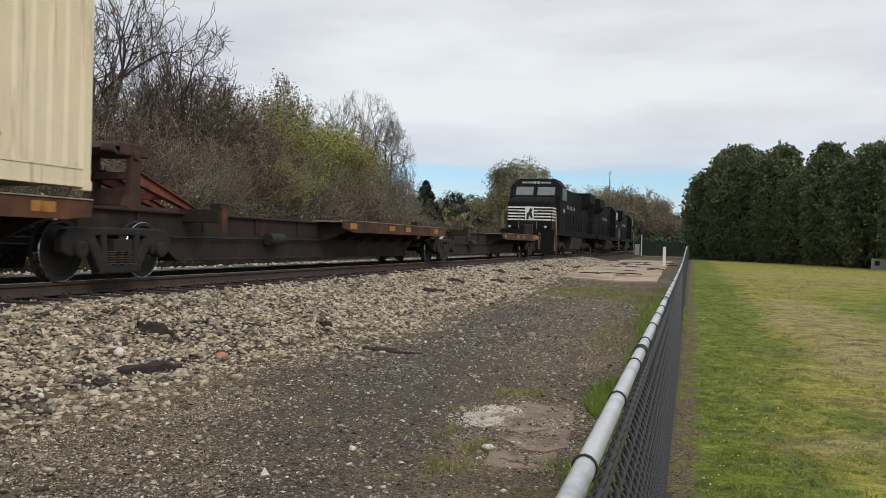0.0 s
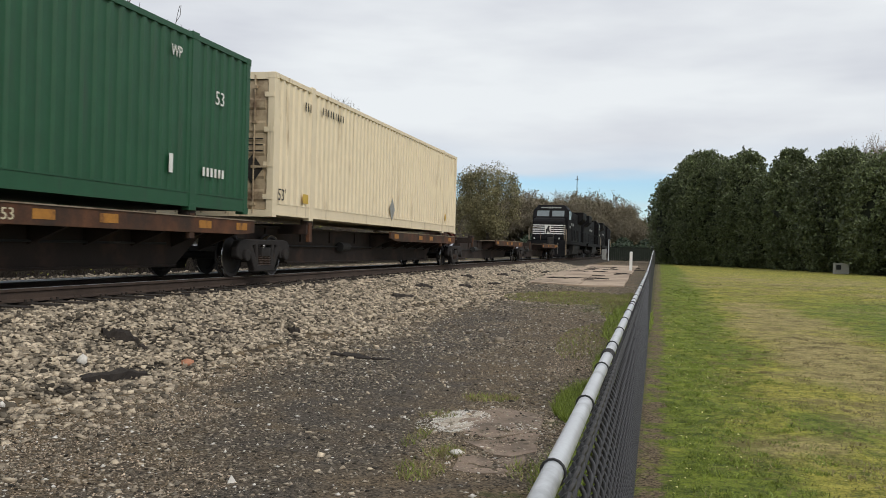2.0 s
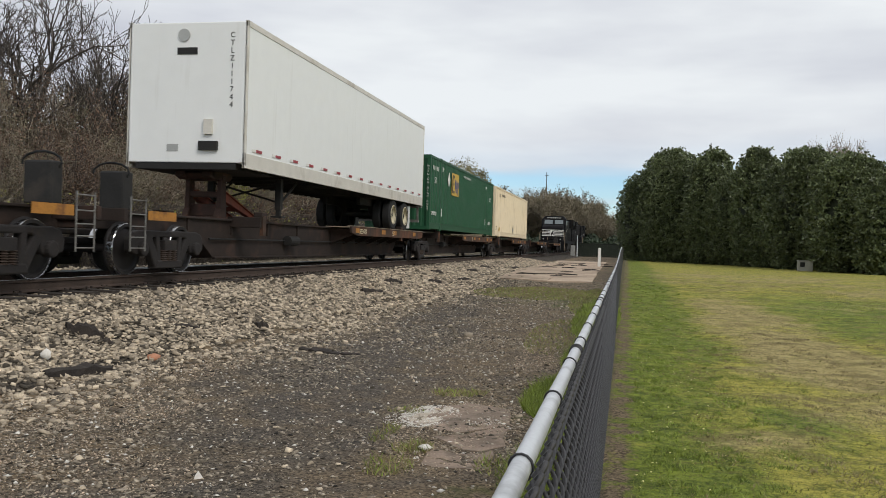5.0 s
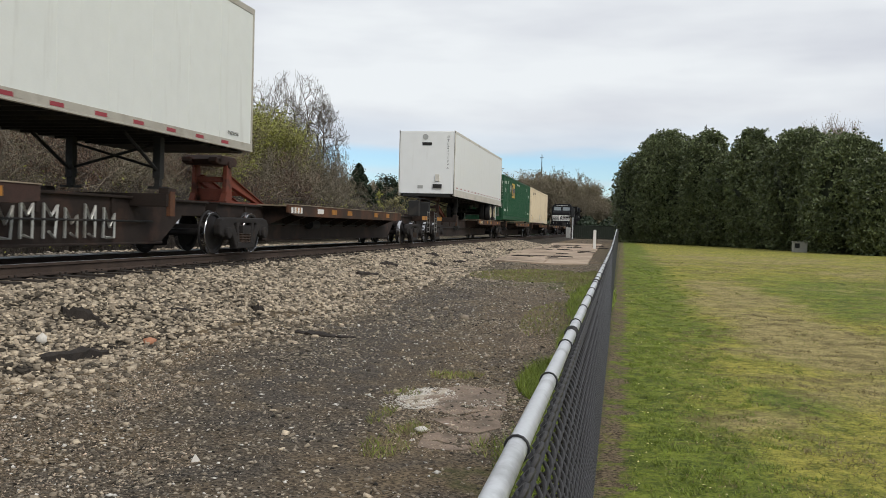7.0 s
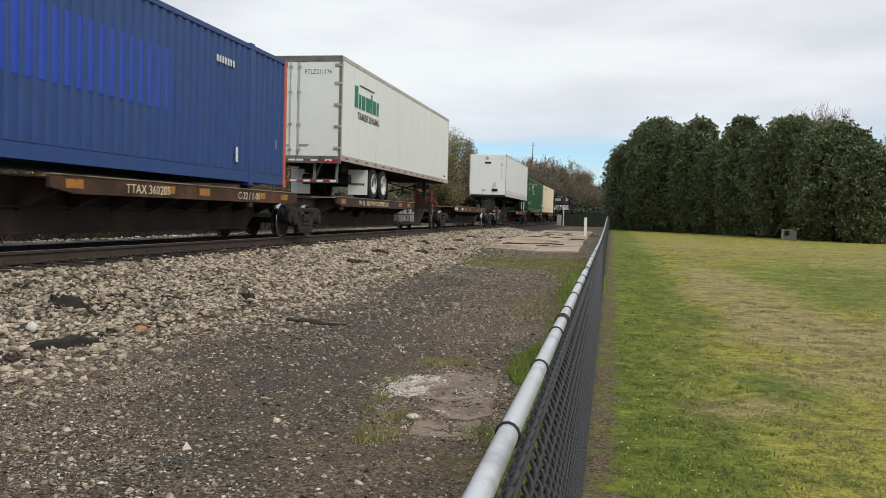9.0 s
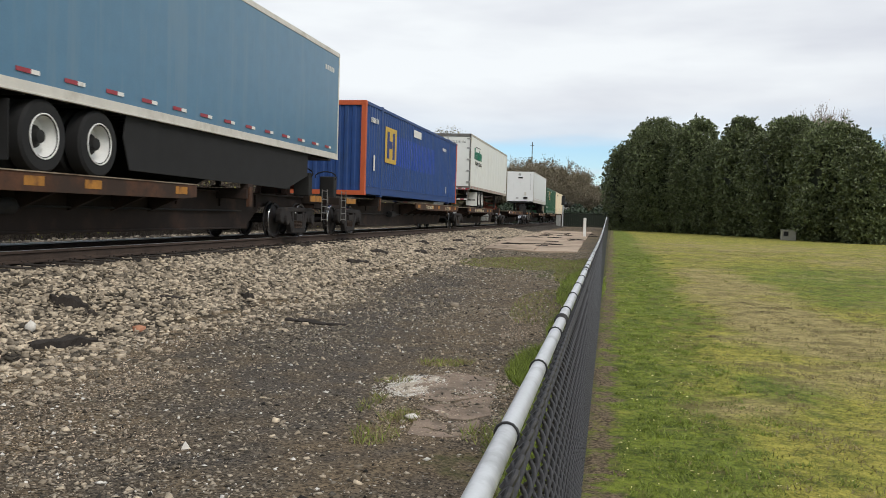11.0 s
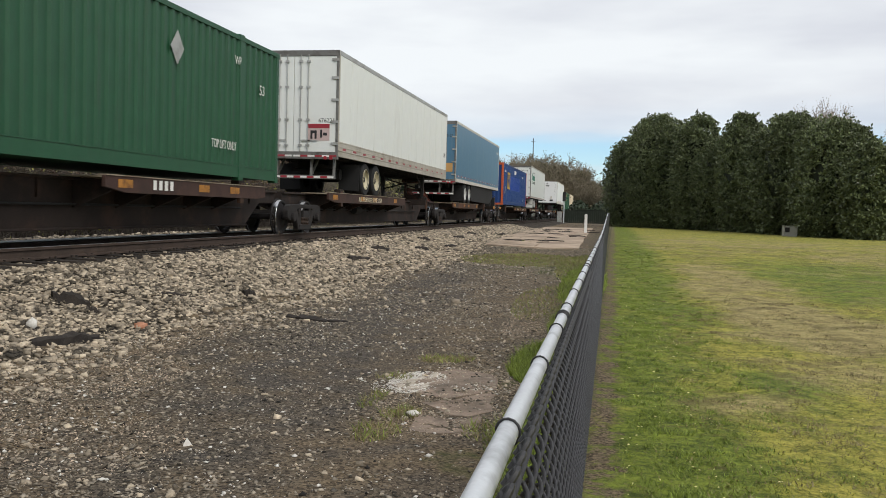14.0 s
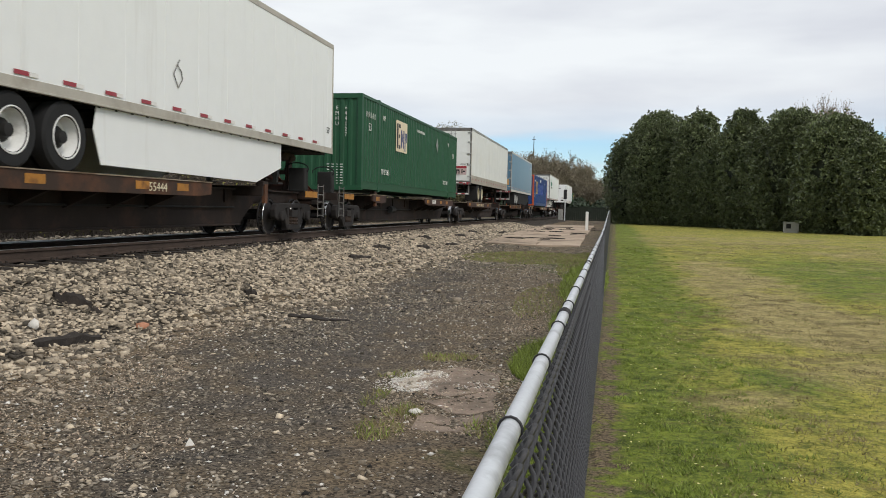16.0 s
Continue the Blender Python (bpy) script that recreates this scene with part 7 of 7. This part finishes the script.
    tall = np.hypot(x0, y0) * np.tan(np.radians(lim)) * rng.uniform(0.25, 0.85, n)
    ang, tilt = rng.uniform(0, 6.283, n), rng.uniform(0.15, 0.75, n)
    segs = []
    for q in range(7):
        step = tall / 6.0
        d = np.stack([np.cos(ang) * np.sin(tilt), np.sin(ang) * np.sin(tilt), np.cos(tilt)], 1)
        p2 = p + d * step[:, None]
        segs += [(tuple(a_), tuple(b_), 0.026 * (1 - q * 0.12), 0.026 * (1 - (q + 1) * 0.12), 0) for a_, b_ in zip(p, p2)]
        side = p2 + np.stack([rng.normal(0, 0.5, n), rng.normal(0, 0.5, n), rng.uniform(-0.1, 0.9, n)], 1)
        segs += [(tuple(a_), tuple(b_), 0.011, 0.006, 0) for a_, b_ in zip(p2, side)]
        p = p2
        ang, tilt = ang + rng.normal(0, 0.35, n), np.clip(tilt + rng.normal(0.10, 0.16, n), 0.0, 1.7)
    tagged(new("arching_stems", rods("arching_stems", segs, "pale_twig")), "long pale arching stems in the leafless thicket", "thicket", kind="stuff")
    # brambles at the foot, in a darker twig colour that stands in for shade
    n = 16000
    y = 12 + 75 * rng.uniform(0, 1, n) ** 1.2
    x = -19.0 - rng.exponential(1.6, n)
    a = np.stack([x, y, ground_z(x, y)], 1)
    b = a + np.stack([rng.normal(0, 0.5, n), rng.normal(0, 0.5, n), rng.uniform(0.5, 2.6, n)], 1)
    c = b + np.stack([rng.normal(0, 0.6, n), rng.normal(0, 0.6, n), rng.uniform(-0.6, 0.7, n)], 1)
    segs = [(tuple(p), tuple(q), 0.012, 0.009, 0) for p, q in zip(a, b)] + [(tuple(p), tuple(q), 0.009, 0.005, 0) for p, q in zip(b, c)]
    tagged(new("brambles", rods("brambles", segs, "dark_twig")), "tangled brown brambles and saplings before the wood", "bramble", kind="stuff")
    m = 12000
    i = rng.integers(0, n, m)
    P = b[i] + rng.normal(0, 0.35, (m, 3))
    tagged(new("undergrowth_leaves", leaf_cards("undergrowth_leaves", P, 0.06, "spring_leaf")), "sparse yellow-green leaves in the undergrowth", "undergrowth", kind="stuff")
    # interior of the wood: dim stems and litter behind the edge
    n = 4500
    y = 14 + 110 * rng.uniform(0, 1, n)
    x = -25.0 - rng.uniform(0, 16, n)
    lim = np.interp(np.degrees(np.arctan2(-x, y)), [a_ for a_, _ in tops], [e_ for _, e_ in tops])
    hgt = np.hypot(x, y) * np.tan(np.radians(lim)) * rng.uniform(0.3, 0.78, n)
    a = np.stack([x, y, ground_z(x, y)], 1)
    b = a + np.stack([rng.normal(0, 0.5, n), rng.normal(0, 0.5, n), np.maximum(hgt, 1.0)], 1)
    keep = np.degrees(np.arctan2(-x, y)) > 17.6
    segs = [(tuple(p), tuple(q), 0.035, 0.012, 0) for p, q in zip(a[keep], b[keep])]
    tagged(new("wood_stems", rods("wood_stems", segs, "dark_twig")), "dense thin stems inside the leafless wood", "woodland", kind="stuff")
    m = 26000
    ka = np.flatnonzero(keep)
    i = ka[rng.integers(0, len(ka), m)]
    t = rng.uniform(0.0, 1.0, m)[:, None]
    P = a[i] * (1 - t) + b[i] * t + rng.normal(0, 0.7, (m, 3))
    P[:, 2] = np.maximum(P[:, 2], 0.1)
    tagged(new("wood_foliage", leaf_cards("wood_foliage", P, 0.10, "bud_leaf")), "brownish buds and dead leaves inside the wood", "woodland", kind="stuff")


def blob_points(n, centre, radii, lumps, seed, power=2.6, fill=False):
    """Places and outward directions on a crown of many rounded boughs."""
    r = np.random.default_rng(seed)
    R = np.array(radii)
    d = r.normal(0, 1, (lumps, 3))
    d /= np.linalg.norm(d, axis=1, keepdims=True)
    k = (np.abs(d) ** power).sum(1) ** (-1 / power)
    lobe = r.uniform(0.15, 0.34, lumps) * min(R[0], R[2])
    C = d * k[:, None] * (R - lobe[:, None] * 0.92) * (r.uniform(0.1, 1, lumps) ** 0.45 if fill else np.ones(lumps))[:, None]
    i = r.integers(0, lumps, n)
    e = r.normal(0, 1, (n, 3))
    e[:, 2] += 0.25
    e /= np.linalg.norm(e, axis=1, keepdims=True)
    P = C[i] + e * (lobe[i] * r.uniform(0.8, 1.12, n))[:, None]
    out = (np.abs(P / R) ** power).sum(1) ** (1 / power) > (0.0 if fill else 0.70)
    return P[out] + np.array(centre), e[out]


def crown_tree(name, label, x, y, radii, zc, n, leaf, leaf_size, seed, lumps=60, group="", depth=0.35, trunk_r=0.22, power=2.6):
    z = float(ground_z(x, y))
    thing = tagged(new(name), label, "tree", group)
    g = Geo().tube((x, y, z - 0.1), (x + 0.1, y, zc), trunk_r, trunk_r * 0.6, 9)
    r = random.Random(seed)
    for k in range(7):
        a = r.uniform(0, 6.28)
        g.tube((x, y, z + 0.3 * zc + 0.08 * k * zc), (x + 0.7 * radii[0] * math.cos(a), y + 0.7 * radii[1] * math.sin(a), zc + r.uniform(-0.2, 0.6) * radii[2]), trunk_r * 0.4, 0.03, 5)
    part("trunk", g, "bark", thing, smooth=True)
    P, d = blob_points(n, (x, y, zc), radii, lumps, seed, power, True)
    P = P - d * np.minimum(rng.exponential(depth, len(P)), 0.3 * min(radii))[:, None] + d * np.maximum(rng.normal(0, 0.12, len(P)), 0)[:, None]
    ok = P[:, 2] > z + 0.05
    part("foliage", leaf_cards("foliage", P[ok], leaf_size, leaf, d[ok] * 0.9), leaf, thing)
    return thing


def magnolia(x, y, radii, zc, tips, seed, label):
    """Broad evergreen: boughs ending in rosettes of stiff leaves, dense down to the ground."""
    r = np.random.default_rng(seed)
    z = float(ground_z(x, y))
    thing = tagged(new("magnolia_tree"), label, "tree", "row of evergreens")
    R = np.array(radii)
    g = Geo().tube((x, y, z - 0.1), (x + 0.1, y, zc), 0.24, 0.14, 9)
    for k in range(9):
        a = r.uniform(0, 6.28)
        g.tube((x, y, z + 0.3 * zc + 0.06 * k * zc), (x + 0.7 * R[0] * math.cos(a), y + 0.7 * R[1] * math.sin(a), zc + r.uniform(-0.2, 0.6) * R[2]), 0.09, 0.03, 5)
    part("trunk", g, "bark", thing, smooth=True)
    P, d = blob_points(int(tips * 1.35), (x, y, zc), radii, 320, seed, 2.5)
    P = P - d * r.exponential(0.16, len(P))[:, None] + d * np.maximum(r.normal(0.0, 0.20, len(P)), 0)[:, None]
    ok = P[:, 2] > z + 0.05
    P, d = P[ok], d[ok]
    per = 9
    e = r.normal(0, 1, (len(P), per, 3)) * 0.85 + d[:, None, :] * 0.75
    e[..., 2] += 0.15
    e /= np.linalg.norm(e, axis=2, keepdims=True)
    size = r.uniform(0.085, 0.145, (len(P), per, 1))
    t = np.cross(e, r.normal(0, 1, e.shape))
    t /= np.linalg.norm(t, axis=2, keepdims=True)
    root = P[:, None, :] + e * 0.03
    tip = root + e * size * 2.0
    mid = root + e * size * 1.05
    V = np.stack([root, mid + t * size * 0.42, tip, mid - t * size * 0.42 + np.cross(e, t) * size * 0.12], 2)
    part("foliage", big_mesh("foliage", V.reshape(-1, 3), np.arange(V.size // 3).reshape(-1, 4), "magnolia_leaf"), "magnolia_leaf", thing)
    # added dark shell: stands in for the shade behind the leaves
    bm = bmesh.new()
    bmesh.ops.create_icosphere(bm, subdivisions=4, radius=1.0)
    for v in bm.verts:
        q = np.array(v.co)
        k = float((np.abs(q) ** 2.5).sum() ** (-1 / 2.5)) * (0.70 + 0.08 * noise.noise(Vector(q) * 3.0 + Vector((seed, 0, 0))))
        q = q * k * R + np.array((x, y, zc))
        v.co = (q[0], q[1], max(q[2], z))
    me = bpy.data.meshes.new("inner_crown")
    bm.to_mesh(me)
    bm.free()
    part("inner_crown", me, "magnolia_shade", thing, "near-black shell standing in for the shaded crown inside")


def evergreens():
    lab = "broad dark-green magnolia with dense glossy leaves to the ground"
    # bearing to the right of the track's line, half-width and top, in degrees
    for k, (az, half, top, tips) in enumerate(((1.25, 1.55, 4.95, 5200), (2.75, 1.75, 6.30, 6400), (5.05, 1.55, 6.30, 6000), (7.75, 1.45, 6.35, 6000), (10.55, 1.85, 6.30, 7000), (13.0, 1.85, 5.90, 7000), (14.7, 1.15, 4.5, 3600), (3.9, 1.6, 5.7, 4600), (6.5, 1.5, 4.9, 4600), (9.15, 1.5, 5.45, 4600), (11.9, 1.6, 5.5, 4600))):
        d = 99.2 - 2.5 * az + (1.4 if k > 6 else 0.0) + (1.2 if az > 10 else 0.0)
        x, y = polar(-az, d)
        r = d * math.tan(radians(half)) * (1.30 if k not in (2, 3) else 1.08)
        zt, z0 = 1.6 + d * math.tan(radians(top)), 0.45
        magnolia(x, y, (r, r * 1.1, (zt - z0) * 0.55), z0 + (zt - z0) * 0.45, tips, 100 + k, lab)


def far_trees():
    # a broad tree coming into leaf beyond the engines, and darker evergreens
    x, y = polar(10.95, 105)
    crown_tree("leafing_tree", "broad olive-green tree coming into leaf", x, y, (4.6, 4.6, 5.2), 7.0, 40000, "olive_leaf", 0.095, 200, lumps=110, depth=0.5, group="far trees")
    for k, (az, d, h, w) in enumerate(((17.1, 82, 7.0, 2.5), (16.5, 90, 5.4, 2.2))):
        x, y = polar(az, d)
        thing = tagged(new("cedar_tree"), "dark pointed cedar at the edge of the woods", "tree", "far trees")
        part("trunk", Geo().tube((x, y, 0.3), (x, y, h * 0.9), 0.12, 0.03, 7), "bark", thing)
        n = 9000
        t = rng.uniform(0, 1, n) ** 0.8
        a = rng.uniform(0, 6.283, n)
        r = w * (1 - t) ** 0.8 * (0.75 + 0.3 * np.sin(t * 40 + a * 3)) + 0.1
        rr = r * np.sqrt(rng.uniform(0.35, 1, n))
        P = np.stack([x + rr * np.cos(a), y + rr * np.sin(a), 0.6 + t * (h - 0.5)], 1)
        part("needles", leaf_cards("needles", P, 0.17, "dark_leaf"), "dark_leaf", thing)
    for k, (az, d, w, h, leaf) in enumerate(((15.2, 110, 2.4, 8.4, "dark_leaf"), (14.1, 120, 2.4, 8.0, "olive_leaf"), (13.1, 125, 2.0, 7.2, "bud_leaf"), (15.9, 100, 1.5, 5.0, "spring_leaf"), (12.2, 130, 2.6, 8.6, "bud_leaf"), (14.6, 104, 1.7, 5.0, "olive_leaf"), (13.6, 112, 1.5, 4.4, "dark_leaf"))):
        x, y = polar(az, d)
        crown_tree("shrub_tree", "small tree or shrub at the far wood edge", x, y, (w, w, h * 0.42), 0.6 + h * 0.55, 3000, leaf, 0.13, 220 + k, lumps=30, depth=0.4, group="far trees")
    # leafless woods closing the distance
    kinds = [tree_kind(70 + k, 10, 0.13, leaf="bud_leaf", leaf_n=1, leaf_size=0.10, levels=5, spread=0.6, up=0.3, forks=(2, 4), thin=0.025) for k in range(3)]
    rnd = random.Random(31)
    k = 0
    line = ((-0.5, 1.6), (1.2, 2.3), (2.5, 2.9), (3.4, 3.6), (5.0, 3.9), (6.5, 3.5), (7.4, 3.9), (8.6, 3.9), (10, 3.4), (12, 3.2), (14, 3.0), (17, 3.0), (20, 3))
    az = 0.6
    while az < 19:
        el = np.interp(az, [a for a, _ in line], [e for _, e in line])
        for row in range(2):
            d = rnd.uniform(165, 185) + 22 * row
            h = 1.6 + d * math.tan(radians(el * rnd.uniform(0.86, 1.04)))
            x, y = polar(az + rnd.uniform(-0.25, 0.25), d)
            plant(kinds[k % 3], x, y, h / 10, rnd.uniform(0, 360), "far_bare_tree", "distant leafless tree beyond the yard", "far trees", 1.0)
            k += 1
        az += 0.55
    n = 30000
    azs = rng.uniform(-1.0, 19, n)
    d = rng.uniform(180, 215, n)
    el = np.interp(azs, [a for a, _ in line], [e for _, e in line])
    x, y = -d * np.sin(np.radians(azs)), d * np.cos(np.radians(azs))
    z = 0.4 + (d * np.tan(np.radians(el)) * 0.85 + 1) * rng.uniform(0, 1, n) ** 1.3
    tagged(new("far_woods", leaf_cards("far_woods", np.stack([x, y, z], 1), 0.5, "bud_leaf")), "hazy brown leafless woods in the distance", "woodland", kind="stuff")
    n = 12000
    azs = rng.uniform(-1.0, 9, n)
    d = rng.uniform(150, 170, n)
    x, y = -d * np.sin(np.radians(azs)), d * np.cos(np.radians(azs))
    z = 0.4 + 2.4 * rng.uniform(0, 1, n) ** 1.3 + 1.6 * np.abs(np.sin(azs * 2.1)) * rng.uniform(0, 1, n)
    tagged(new("far_bushes", leaf_cards("far_bushes", np.stack([x, y, z], 1), 0.28, "dark_leaf")), "dark bushes at the far end of the yard", "bush", kind="stuff")
    # pale budding tree and bare bush behind the evergreens
    b = tree_kind(90, 10, 0.10, leaf="blossom", leaf_n=2, leaf_size=0.06, levels=5, spread=0.5, up=0.6, forks=(2, 4), bare=0.0, thin=0.016)
    for az, d, el in ((12.2, 84, 7.2), (13.0, 86, 6.9), (11.2, 88, 6.9), (16.6, 82, 6.0), (17.6, 80, 5.6), (16.0, 90, 5.4)):
        x, y = polar(-az, d)
        h = 1.6 + d * math.tan(radians(el)) - 0.45
        plant(b, x, y, h / 10, az * 77, "budding_tree", "pale budding tree behind the evergreens", "far trees", 0.75)
    n = 9000
    azs = rng.uniform(-30, -15.2, n)
    d = rng.uniform(95, 130, n)
    x, y = -d * np.sin(np.radians(azs)), d * np.cos(np.radians(azs))
    z = 0.4 + 7.5 * rng.uniform(0, 1, n) ** 1.2
    tagged(new("right_woods", leaf_cards("right_woods", np.stack([x, y, z], 1), 0.35, "bud_leaf")), "brown woods beyond the lawn", "woodland", kind="stuff")


ballast()
grass()
yard_things()
woods()
evergreens()
far_trees()


# ---- what moves ----
def motions():
    for thing, station, turn in MOVERS:
        y0 = station + AT0
        walk(thing, [(t, pose(TRACK_X, y0 + SPEED * t, RAIL_Z, 0, 0, turn)) for t in (0.0, 4.0, 8.0, 12.0, 16.0)])
    spin = {}
    for ob, y, r in WHEELS:
        top = ob
        while top.parent:
            top = top.parent
        back = -1 if next(turn for th, _, turn in MOVERS if th == top) == 0 else 1
        step = math.degrees(SPEED / FPS / r)
        walk(ob, [(k / FPS, pose(0, y, r, back * step * k)) for k in range(0, int(16 * FPS) + 1)])


motions()
